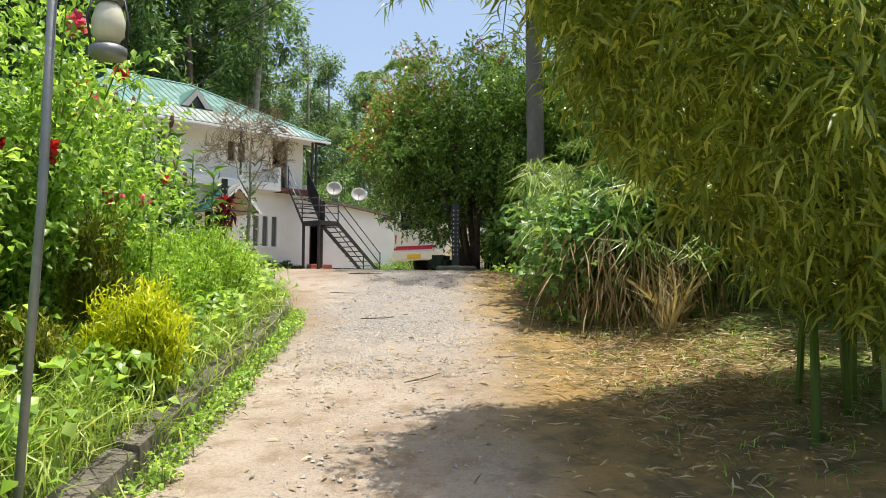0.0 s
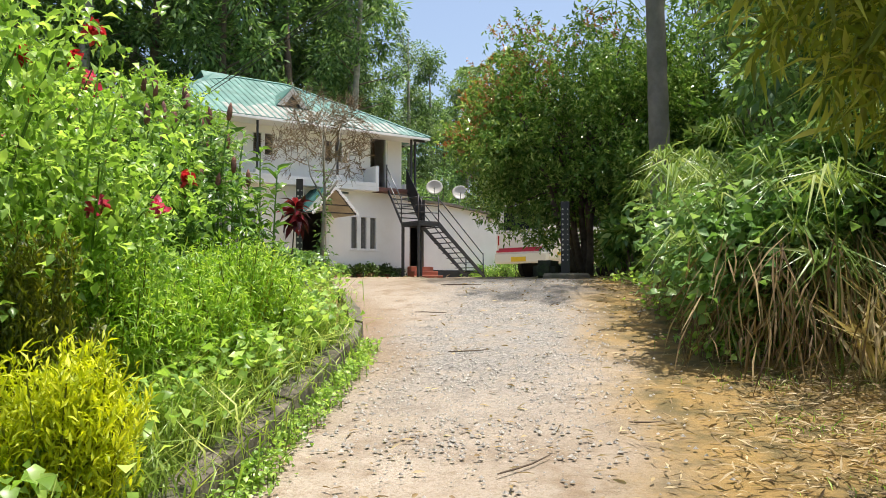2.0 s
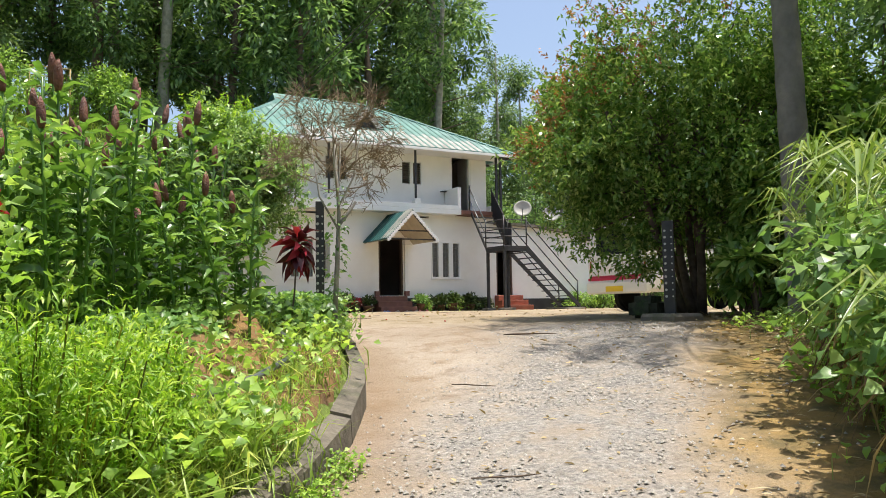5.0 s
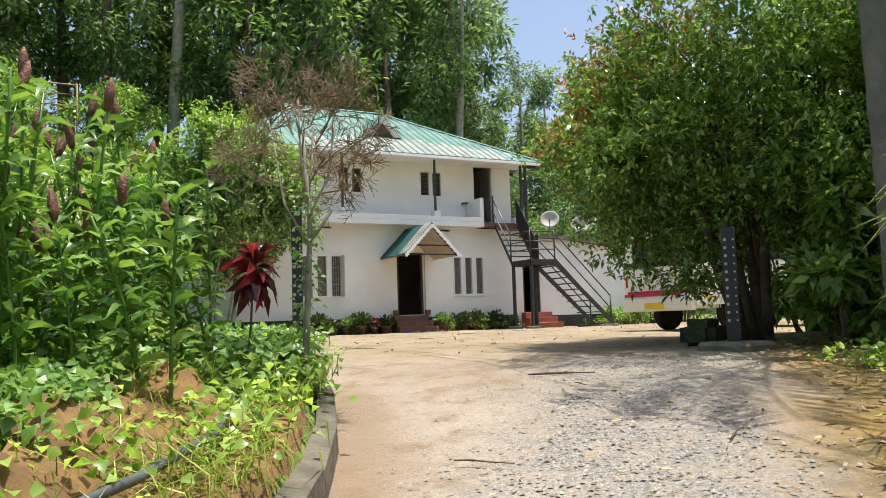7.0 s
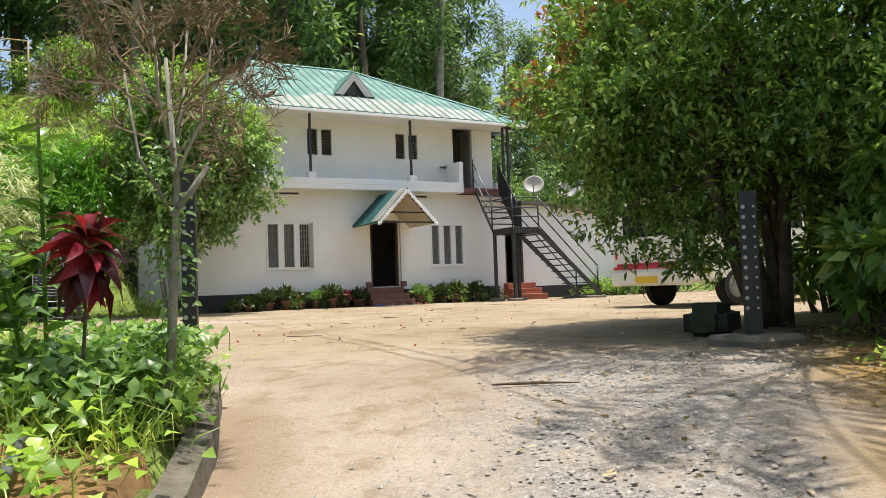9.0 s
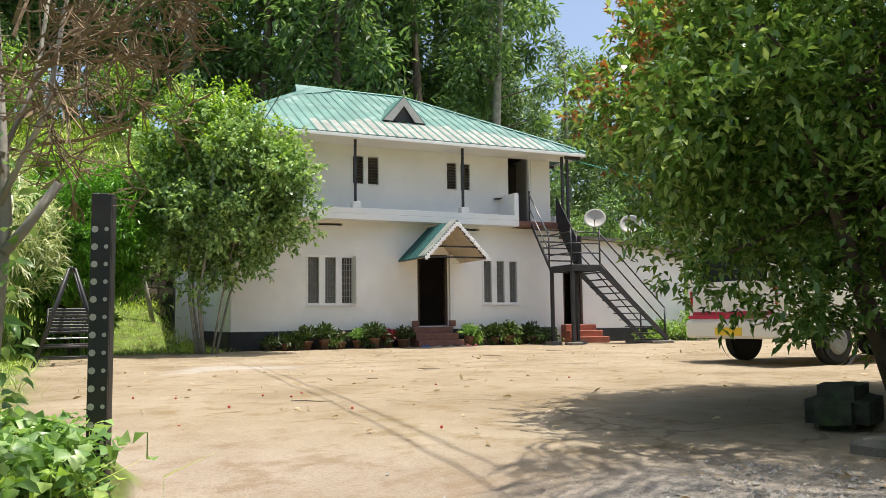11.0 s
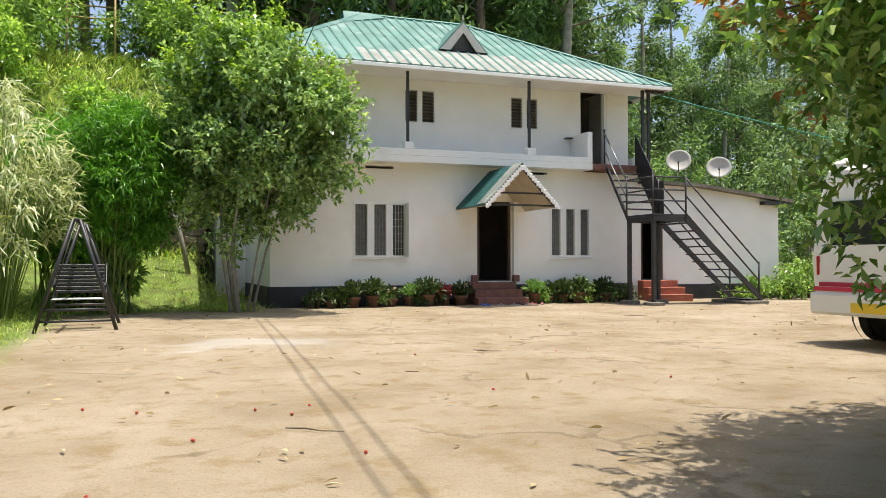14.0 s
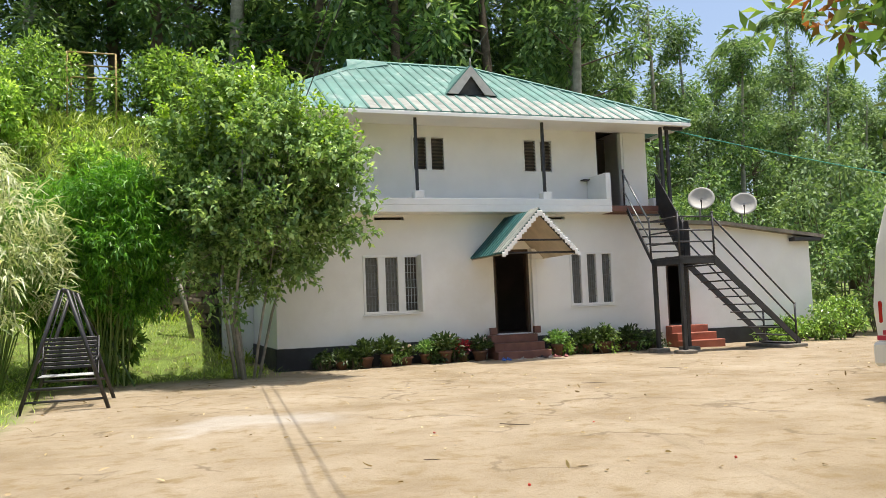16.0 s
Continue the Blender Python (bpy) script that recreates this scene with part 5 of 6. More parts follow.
def tall_palm(x, y, z0, h, r0, leanx, leany, n, length, leaf, label, seed, droop=0.75, mat=L_PAPYRUS, width=0.045):
    r = np.random.default_rng(seed)
    t = thing("palm_tree", (x, y, z0), label, "palm")
    pts = [(x + leanx * q, y + leany * q, z0 - 0.2 + (h + 0.2) * q) for q in np.linspace(0, 1, 26)]
    rad = [r0 * (1.15 - 0.35 * q) * (1.05 if i % 2 else 0.98) for i, q in enumerate(np.linspace(0, 1, 26))]
    tube("trunk", pts, rad, PALM_BARK, t, "ringed grey palm trunk", 14)
    palm_fronds(r, pts[-1], n, length, leaf, droop, mat, t, width=width)


tall_palm(12.05, 9.9, 1.9, 6.6, 0.16, -0.1, 0.1, 16, 3.2, 0.75, "coconut palm with a stout grey ringed trunk", 5, droop=0.95)
for k, (x, y, h) in enumerate(((47.0, 58, 17.5), (50.5, 57, 15.0), (45.0, 51, 17.0))):
    tall_palm(x, y, land_z(x, y), h, 0.12, 0.4, 0.2, 9, 2.0, 0.9, "far slender areca palm above the wood", 70 + k, 0.9, L_FOREST2, 0.12)


# ---- plants by the drive ----
def bamboo():
    r = np.random.default_rng(17)
    s0, u0, zc = 4.85, 2.1, 3.28
    bx, by = su(s0 + 0.2, 2.75)
    t = thing("bamboo_clump", (bx, by, land_z(bx, by)), "large arching clump of fine-leaved bamboo overhanging the drive", "bamboo")
    tips, culms = [], []
    while len(tips) < 3400:
        d = r.normal(0, 1, 3)
        d /= np.linalg.norm(d)
        lump = 0.86 + 0.16 * noise.noise((d[0] * 2.3, d[1] * 2.3, d[2] * 2.3)) + 0.10 * noise.noise((d[0] * 6, d[1] * 6, d[2] * 6))
        q = lump * (0.72 + 0.30 * r.random() ** 0.6)
        s, u, z = s0 + d[0] * 1.45 * q, u0 + d[1] * 2.0 * q - 0.42 * d[2] * 2.2 * q, zc + d[2] * (1.7 if d[2] > 0 else 2.3) * q
        s -= 0.2 * max(0, 3.28 - z)
        x, y = su(s, u)
        if z < land_z(x, y) + 0.25 or (u < 0.45 and z < 2.95) or u > 3.1 or z > 4.7:
            continue
        tips.append((x, y, z))
    tips = np.array(tips)
    for k in range(40):
        x0, y0 = bx + r.normal(0, 0.42), by + r.normal(0, 0.42)
        z0 = land_z(x0, y0) - 0.05
        e = tips[r.integers(len(tips))]
        pts = [(x0 + (e[0] - x0) * q ** 1.8, y0 + (e[1] - y0) * q ** 1.8, z0 + (max(e[2], 2.9) - z0) * (1.5 * q - 0.5 * q ** 3)) for q in np.linspace(0, 1, 8)]
        culms.append(tube_geo(pts, [0.020 * (1 - 0.8 * q) + 0.003 for q in np.linspace(0, 1, 8)], 5))
    v, f = join_geo(culms)
    mesh_object("culm", v, f, L_PAPYRUS, t)
    per = 11
    w = r.normal(0, 0.8, (len(tips), 3))
    w[:, 2] = -0.35 - 0.6 * r.random(len(tips))
    w /= np.linalg.norm(w, axis=1, keepdims=True)
    along = np.tile(np.arange(per) * 0.022, len(tips))
    wr = np.repeat(w, per, 0)
    n = len(wr)
    pos = np.repeat(tips, per, 0) + wr * along[:, None] + r.normal(0, 0.03, (n, 3))
    aim = wr * 0.75 + r.normal(0, 0.62, (n, 3)) + np.array([0, 0, -0.12])
    leaf_mesh("foliage", pos, aim, 0.11 + 0.10 * r.random(n), 0.023, L_BAMBOO, t, seed=3, droop=0.14, fold=0.3)


bamboo()


def papyrus(x, y, h, seed, rays=26, ray=0.42, straw=True, stems=11):
    """Umbrella sedge: thin stems, each with a drooping whorl on top."""
    r = np.random.default_rng(seed)
    z0 = land_z(x, y)
    t = thing("umbrella_sedge", (x, y, z0), "umbrella sedge clump with drooping whorls and dead straw below", "sedge", "sedges along the drive")
    geo, pos, aim, ln = [], [], [], []
    for k in range(stems):
        a, d = r.random() * 6.283, 0.60 * r.random() ** 0.5
        hh = h * (0.35 + 0.75 * r.random())
        tx, ty = x + math.cos(a) * d * 1.5, y + math.sin(a) * d * 1.5
        tp = (tx, ty, z0 + hh)
        geo.append(tube_geo([(x + math.cos(a) * d * 0.5, y + math.sin(a) * d * 0.5, z0 - 0.05), (x + math.cos(a) * d, y + math.sin(a) * d, z0 + hh * 0.6), tp], [0.009, 0.008, 0.005], 4))
        for m in range(rays):
            b = 2 * math.pi * m / rays
            pos.append(tp)
            aim.append((math.cos(b), math.sin(b), 0.25 + r.normal(0, 0.25)))
            ln.append(ray * (0.7 + 0.5 * r.random()))
    v, f = join_geo(geo)
    mesh_object("stem", v, f, L_PAPYRUS, t)
    leaf_mesh("whorl", pos, aim, np.array(ln), 0.022, L_PAPYRUS, t, seed=seed, droop=0.6)
    if not straw:
        return
    n = 260
    a = r.random(n) * 6.283
    d = 0.75 * r.random(n) ** 0.5
    p = np.stack([x + np.cos(a) * d, y + np.sin(a) * d, z0 + h * (0.15 + 0.55 * r.random(n) ** 1.3)], 1)
    w = np.stack([np.cos(a) * 0.3 + r.normal(0, 0.4, n), np.sin(a) * 0.3 + r.normal(0, 0.4, n), -np.ones(n)], 1)
    leaf_mesh("dead_straw", p, w, 0.25 + 0.4 * r.random(n), 0.016, STRAW, t, seed=seed + 5, droop=0.1, label="brown dead straw hanging below")


r6 = random.Random(6)
for k in range(30):
    s, u = 8.3 + 5.0 * (k % 10) / 9 + r6.uniform(-0.25, 0.25), 1.75 + 0.95 * (k // 10) + r6.uniform(-0.2, 0.25)
    if s > 11.5:
        u += 0.25 * (s - 11.5)
    papyrus(*su(s, u), 1.3 + 0.5 * (k // 10) + r6.uniform(-0.1, 0.4), 500 + k, rays=24, ray=0.40, straw=k // 10 == 0 and s < 11.2)


def creeper(name, spots, n, leaf, mat, seed, label, spread=0.35, lift=(0.0, 0.3), category="creeper", aspect=0.85):
    """Broad leaves that lie over what is below them."""
    r = np.random.default_rng(seed)
    x0, y0, z0 = spots[0]
    t = thing(name, (x0, y0, z0), label, category)
    sp = np.array(spots)
    k = r.integers(0, len(sp), n)
    p = sp[k] + np.stack([r.normal(0, spread, n), r.normal(0, spread, n), lift[0] + (lift[1] - lift[0]) * r.random(n)], 1)
    aim = np.stack([r.normal(0, 1, n), r.normal(0, 1, n), r.normal(-0.25, 0.35, n)], 1)
    leaf_mesh("leaves", p, aim, leaf * (0.6 + 0.7 * r.random(n)), leaf * aspect, mat, t, seed=seed, fold=0.12, droop=0.2)
    m = min(n, 260)
    q = np.stack([p[:m, 0], p[:m, 1], p[:m, 2] - 0.12], 1)
    geo = [tube_geo([tuple(q[i]), tuple(p[i])], [0.004, 0.003], 3) for i in range(m)]
    v, f = join_geo(geo)
    mesh_object("stalk", v, f, L_PAPYRUS, t)
    return t


spots = []
for k in range(34):
    s, u = 8.6 + 4.4 * r6.random(), 1.35 + 1.7 * r6.random()
    x, y = su(s, u)
    spots.append((x, y, land_z(x, y) + 0.75 + 0.75 * (u - 1.35) + 0.3 * r6.random()))
for k in range(26):
    s, u = 8.9 + 3.2 * r6.random(), 1.15 + 0.4 * r6.random()
    x, y = su(s, u)
    spots.append((x, y, land_z(x, y) + 0.55 + 0.7 * r6.random()))
creeper("climbing_vine", spots, 8600, 0.108, L_VINE, 41, "heart-leaved vine sprawled over the sedges", 0.22, (-0.3, 0.15))
spots = [(*su(9 + 4 * r6.random(), 1.25 + 0.25 * r6.random()), 0) for _ in range(30)]
spots = [(x, y, land_z(x, y)) for x, y, _ in spots]
spots += [(x, y, land_z(x, y)) for x, y in [su(13.5 + 3.5 * r6.random(), 1.0 + 2.2 * r6.random()) for _ in range(40)]]
creeper("ground_weed", spots, 2600, 0.07, L_WEED, 42, "low green weeds at the drive's shaded edge", 0.22, (0.02, 0.15), "weed")


def shrub_soft(name, x, y, h, w, n, leaf, width, mat, seed, label, stems=26, up=0.9):
    """Feathery upright shrub: sprays along many thin stems."""
    r = np.random.default_rng(seed)
    z0 = land_z(x, y)
    t = thing(name, (x, y, z0), label, "shrub")
    geo, pos, aim = [], [], []
    per = n // stems
    for k in range(stems):
        a, d = r.random() * 6.283, w * r.random() ** 0.5
        hh = h * (1 - 0.45 * (d / w) ** 2) * (0.75 + 0.3 * r.random())
        b = np.array([x + math.cos(a) * d * 0.4, y + math.sin(a) * d * 0.4, z0 - 0.04])
        e = np.array([x + math.cos(a) * d, y + math.sin(a) * d, z0 + hh])
        geo.append(tube_geo([tuple(b), tuple((b + e) / 2 + r.normal(0, 0.02, 3)), tuple(e)], [0.008, 0.006, 0.003], 4))
        q = 0.25 + 0.75 * r.random(per) ** 0.7
        c = b + (e - b) * q[:, None] + r.normal(0, w * 0.13, (per, 3))
        pos.append(c)
        v = r.normal(0, 0.6, (per, 3))
        v[:, 2] += up
        aim.append(v)
    v, f = join_geo(geo)
    mesh_object("stem", v, f, L_OLIVE, t)
    pos, aim = np.concatenate(pos), np.concatenate(aim)
    leaf_mesh("foliage", pos, aim, leaf * (0.6 + 0.8 * r.random(len(pos))), width, mat, t, seed=seed)
    return t


shrub_soft("golden_shrub", *su(4.9, -1.9), 0.62, 0.30, 8000, 0.05, 0.012, L_GOLD, 81, "bright golden-yellow feathery shrub in the kerb bed", 40)
shrub_soft("olive_shrub", *su(5.5, -2.4), 1.1, 0.24, 5200, 0.05, 0.012, L_OLIVE, 82, "olive-green feathery shrub in the kerb bed", 30)
shrub_soft("golden_shrub", *su(4.45, -2.3), 0.5, 0.24, 3600, 0.05, 0.012, L_OLIVE, 83, "olive-yellow feathery shrub in the kerb bed", 26)
for k, (s, u, h, w) in enumerate(((7.6, -2.35, 0.92, 0.48), (8.2, -2.5, 0.75, 0.42), (7.0, -2.35, 0.7, 0.34), (6.4, -2.5, 0.8, 0.4))):
    shrub_soft("feathery_shrub", *su(s, u), h, w, 6500, 0.062, 0.013, L_LIME, 90 + k, "lime-green feathery-leaved shrub beside the kerb", 46, 0.3)


def blossom(parent, c, size, mat, r, name="rose"):
    pos = np.repeat(np.array([c]), 26, 0) + r.normal(0, size * 0.16, (26, 3))
    d = r.normal(0, 1, (26, 3))
    leaf_mesh(name, pos, d, size * 0.6, size * 0.62, mat, parent, seed=int(r.integers(999)), fold=0.35, droop=-0.25)


def rose_bush(x, y, h, w, n, seed, flowers):
    r = np.random.default_rng(seed)
    z0 = land_z(x, y)
    t = thing("rose_bush", (x, y, z0), "tall sprawling rose bush with red and pink blooms", "rose bush", "roses along the drive")
    geo, pos, aim, tips = [], [], [], []
    for k in range(26):
        a, d = r.random() * 6.283, w * r.random() ** 0.6
        hh = h * (0.45 + 0.55 * r.random())
        b = np.array([x + r.normal(0, 0.12), y + r.normal(0, 0.12), z0 - 0.05])
        e = np.array([x + math.cos(a) * d, y + math.sin(a) * d, z0 + hh])
        m = (b + e) / 2 + np.array([r.normal(0, 0.08), r.normal(0, 0.08), 0.1])
        geo.append(tube_geo([tuple(b), tuple(m), tuple(e)], [0.011, 0.008, 0.004], 5))
        tips.append(e)
        for j in range(n // 26 // 5):
            q = 0.22 + 0.78 * r.random()
            c = b + (e - b) * q + r.normal(0, 0.17, 3)
            w0 = r.normal(0, 1, 3)
            for g in range(5):
                pos.append(c + r.normal(0, 0.03, 3))
                aim.append(w0 + r.normal(0, 0.7, 3))
    v, f = join_geo(geo)
    mesh_object("cane", v, f, L_GINGER, t)
    leaf_mesh("leaves", pos, aim, 0.055 + 0.035 * r.random(len(pos)), 0.042, L_WEED, t, seed=seed)
    for k in range(flowers):
        e = tips[(k * 3) % 26]
        blossom(t, e + r.normal(0, 0.05, 3), 0.10 if k % 3 else 0.13, ROSE_PINK if k % 3 == 0 else ROSE_RED, r)


rose_bush(*su(5.5, -3.0), 2.5, 0.75, 7500, 101, 6)
rose_bush(*su(6.6, -3.0), 2.0, 0.7, 6000, 102, 5)
rose_bush(*su(4.5, -3.1), 2.6, 0.7, 7500, 103, 4)
rose_bush(*su(7.7, -3.5), 1.7, 0.7, 5000, 104, 4)
rose_bush(*su(3.3, -2.25), 0.62, 0.3, 1500, 105, 7)
rose_bush(*su(5.2, -4.0), 2.9, 1.0, 7500, 106, 2)


def ginger(x, y, h, seed, cone):
    """Leaning cane with spiralled leaves and a red cone."""
    r = np.random.default_rng(seed)
    z0 = land_z(x, y)
    t = thing("spiral_ginger", (x, y, z0), "spiral ginger cane with broad leaves and a red-brown cone", "ginger plant", "ginger bed beside the gate")
    l = r.normal(0, 0.16, 2)
    pts = [(x + l[0] * q * q, y + l[1] * q * q, z0 - 0.05 + h * q) for q in np.linspace(0, 1, 6)]
    tube("cane", pts, [0.014, 0.013, 0.012, 0.011, 0.01, 0.009], L_GINGER, t, sides=6)
    pos, aim = [], []
    for k in range(30):
        q = 0.22 + 0.77 * k / 29
        a = k * 1.1 + seed
        pos.append((x + l[0] * q * q, y + l[1] * q * q, z0 + h * q))
        aim.append((math.cos(a), math.sin(a), 0.35 + r.normal(0, 0.25)))
    leaf_mesh("leaves", pos, aim, 0.15 + 0.09 * r.random(30), 0.062, L_GINGER, t, seed=seed, fold=0.15, droop=0.35)
    if cone:
        tp = Vector(pts[-1])
        prof = [(0, 0.018), (0.04, 0.030), (0.10, 0.033), (0.16, 0.025), (0.21, 0.007)]
        tube("flower_cone", [tuple(tp + Vector((l[0] * z, l[1] * z, z))) for z, _ in prof], [w for _, w in prof], CONE, t, "red-brown bract cone", 10)


for k in range(135):
    s, u = 7.6 + 5.0 * r6.random(), -4.0 - 2.6 * r6.random() ** 1.2
    ginger(*su(s, u), 1.45 + 0.7 * r6.random(), 600 + k, k % 3 != 1)


for k in range(18):
    s = 10.9 + 1.7 * r6.random()
    ginger(*su(s, kerb_u(s) - 1.0 - 1.0 * r6.random()), 0.95 + 0.5 * r6.random(), 760 + k, k % 2)


def cordyline(x, y, head_z, seed):
    r = np.random.default_rng(seed)
    z0 = land_z(x, y)
    t = thing("cordyline", (x, y, z0), "cordyline with a rosette of dark red leaves", "cordyline")
    tube("stem", [(x - 0.05, y + 0.1, z0 - 0.05), (x - 0.02, y + 0.03, (z0 + head_z) / 2), (x, y, head_z)], [0.011, 0.009, 0.008], BARK, t, sides=7)
    n = 46
    a = np.arange(n) * 2.4
    e = np.linspace(-1.7, 0.8, n)
    leaf_mesh("rosette", np.stack([np.full(n, x), np.full(n, y), head_z - 0.10 + 0.2 * np.linspace(0, 1, n)], 1), np.stack([np.cos(a), np.sin(a), e], 1), 0.19 + 0.10 * r.random(n), 0.088, MAROON, t, seed=seed, fold=0.2, droop=0.2)


cordyline(6.15, 10.98, 2.62, 5)



def bare_tree(x, y):
    r = np.random.default_rng(88)
    z0 = land_z(x, y)
    t = thing("bare_tree", (x, y, z0), "small pale-barked tree with a leafless twiggy crown", "tree")
    tube("trunk", [(x - 0.05, y, z0 - 0.1), (x, y, z0 + 0.8), (x + 0.03, y + 0.02, z0 + 1.3), (x - 0.02, y, z0 + 2.0)], [0.030, 0.024, 0.018, 0.010], PALE_BARK, t, "pale mottled trunk", 9)
    tube("stub", [(x + 0.03, y, z0 + 1.2), (x + 0.09, y - 0.02, z0 + 1.28), (x + 0.18, y - 0.05, z0 + 1.42)], [0.018, 0.017, 0.015], PALE_BARK, t)
    for k, (dx, dy, h0, h1) in enumerate(((-0.22, 0.1, 1.15, 1.95), (0.20, -0.12, 1.35, 2.1), (-0.12, -0.2, 1.45, 2.2), (0.14, 0.22, 1.5, 2.25))):
        tube("bough", [(x + 0.01, y, z0 + h0), (x + dx * 0.7, y + dy * 0.7, z0 + h0 * 0.6 + h1 * 0.4), (x + dx, y + dy, z0 + h1)], [0.011, 0.009, 0.006], PALE_BARK, t, sides=6)
    geo = []
    def grow(p, d, ln, rad, depth):
        e = p + d * ln
        geo.append(tube_geo([tuple(p), tuple((p + e) / 2 + r.normal(0, ln * 0.06, 3)), tuple(e)], [max(rad, 0.0028), max(rad * 0.85, 0.0025), max(rad * 0.65, 0.0022)], 3))
        if depth == 0:
            return
        for _ in range(3 if depth > 1 else 5):
            v = d + r.normal(0, 0.62, 3)
            v /= np.linalg.norm(v)
            grow(p + d * ln * (0.5 + 0.5 * r.random()), v, ln * (0.66 + 0.2 * r.random()), rad * 0.6, depth - 1)
    for k in range(15):
        v = np.array([math.cos(k * 2.4), math.sin(k * 2.4), 0.3 + 0.1 * k])
        grow(np.array([x - 0.01, y, z0 + 1.55 + 0.035 * k]) + 0.12 * np.array([math.cos(k * 2.4), math.sin(k * 2.4), 0]), v / np.linalg.norm(v), 0.30, 0.008, 4)
    v, f = join_geo(geo)
    mesh_object("twig", v, f, TWIG, t, "dry brown twigs")
    n = 230
    q, a = r.random(n) ** 1.8, r.random(n) * 6.283
    w = 0.03 + 0.07 * r.random(n)
    pos = np.stack([x + np.cos(a) * w, y + np.sin(a) * w, z0 + 0.1 + 1.5 * q], 1)
    leaf_mesh("leaves", pos, np.stack([np.cos(a), np.sin(a), r.normal(-0.3, 0.4, n)], 1), 0.045 + 0.03 * r.random(n), 0.035, L_VINE, t, seed=9, label="creeper leaves climbing the trunk")


bare_tree(6.57, 11.02)


# ---- undergrowth ----
def in_bed(r):
    s = r.uniform(-1, 13.2)
    return s, kerb_u(s) - (0.30 if s < 9.3 else 0.36) - 3.6 * r.random() ** 1.6


def grass_field(name, spots, blades, ln, width, mat, seed, label, spread=0.14, simple=False):
    r = np.random.default_rng(seed)
    sp = np.array(spots)
    k = np.repeat(np.arange(len(sp)), blades)
    n = len(k)
    p = sp[k] + np.stack([r.normal(0, spread, n), r.normal(0, spread, n), np.full(n, -0.02)], 1)
    aim = np.stack([r.normal(0, 0.45, n), r.normal(0, 0.45, n), np.ones(n)], 1)
    scale = np.repeat(0.6 + 0.7 * r.random(len(sp)), blades)
    ob = leaf_mesh(name, p, aim, ln * scale * (0.6 + 0.7 * r.random(n)), width, mat, None, seed=seed, fold=0.2, droop=0.45, simple=simple)
    return tagged(ob, label, "grass", kind="stuff")


rg = random.Random(12)
spots = []
for _ in range(2300):
    s, u = in_bed(rg)
    x, y = su(s, u)
    if not (9.0 < s < 11.8 and kerb_u(s) - 1.1 < u and rg.random() < 0.85):
        spots.append((x, y, land_z(x, y)))
for _ in range(130):
    s = rg.uniform(-1, 9.2)
    x, y = su(s, kerb_u(s) - rg.uniform(0.14, 0.3))
    spots.append((x, y, land_z(x, y) + 0.02))
grass_field("bed_grass", spots, 17, 0.27, 0.011, L_GRASS, 1, "long bright grass in the kerb bed")
spots = []
for _ in range(420):
    s = 9.4 * rg.random() ** 0.9
    x, y = su(s, kerb_u(s) + rg.uniform(0.0, 0.10))
    spots.append((x, y, drive_z(s)))
creeper("kerb_weed", spots, 5200, 0.034, L_WEED, 43, "tiny creeping weeds along the kerb's foot", 0.05, (0.0, 0.13), "weed")
spots = []
for _ in range(560):
    s, u = in_bed(rg)
    if not (9.0 < s < 11.8 and kerb_u(s) - 1.1 < u and rg.random() < 0.75):
        x, y = su(s, u)
        spots.append((x, y, land_z(x, y)))
creeper("leafy_weed", spots, 13000, 0.075, L_WEED, 44, "broad-leaved weeds filling the kerb bed", 0.16, (0.03, 0.33), "weed")
spots = []
for _ in range(50):
    s = rg.uniform(11.9, 13.5)
    x, y = su(s, kerb_u(s) - 0.34 - 0.75 * rg.random())
    spots.append((x, y, land_z(x, y)))
creeper("heart_creeper", spots, 3400, 0.085, L_VINE, 45, "heart-leaved creeper spilling over the kerb at the gate", 0.14, (0.02, 0.34))
spots = []
for _ in range(1500):
    x, y = rg.uniform(1.5, 10.6), rg.uniform(27.5, 37)
    if y > 29.8 or x < 5.9:
        spots.append((x, y, land_z(x, y)))
for _ in range(500):
    x, y = rg.uniform(1.0, 6.2), rg.uniform(14, 28)
    spots.append((x, y, land_z(x, y)))
heap = []
for _ in range(130):
    s = rg.uniform(8.7, 11.9)
    x, y = su(s, kerb_u(s) - rg.uniform(1.35, 2.4))
    heap.append((x, y, land_z(x, y) + 0.14))
creeper("heap_weed", heap, 4600, 0.085, L_VINE, 46, "heart-leaved weeds growing over the soil heap", 0.14, (0.02, 0.26), "weed")
grass_field("lawn_grass", spots, 14, 0.16, 0.016, L_GRASS, 2, "short sunlit turf beside the yard", 0.22, True)
spots = []
for _ in range(3600):
    x, y = rg.uniform(-8, 12), rg.uniform(35, 46)
    spots.append((x, y, land_z(x, y)))
grass_field("hill_grass", spots, 12, 0.4, 0.05, L_GRASS, 3, "rough grass on the hillside terrace", 0.35, True)
spots = []
for _ in range(260):
    s, u = rg.uniform(3, 16), 1.2 + 1.4 * rg.random()
    x, y = su(s, u)
    spots.append((x, y, land_z(x, y)))
grass_field("edge_grass", spots, 9, 0.10, 0.009, L_WEED, 4, "sparse grass at the drive's edge", 0.15)


def litter(name, n, place, ln, width, mat, seed, label, category):
    r = np.random.default_rng(seed)
    p = np.array([place(r) for _ in range(n)])
    aim = np.stack([r.normal(0, 1, n), r.normal(0, 1, n), r.normal(0.08, 0.12, n)], 1)
    ob = leaf_mesh(name, p, aim, ln * (0.6 + 0.8 * r.random(n)), width, mat, None, seed=seed, droop=0.05, fold=0.2)
    return tagged(ob, label, category, kind="stuff")


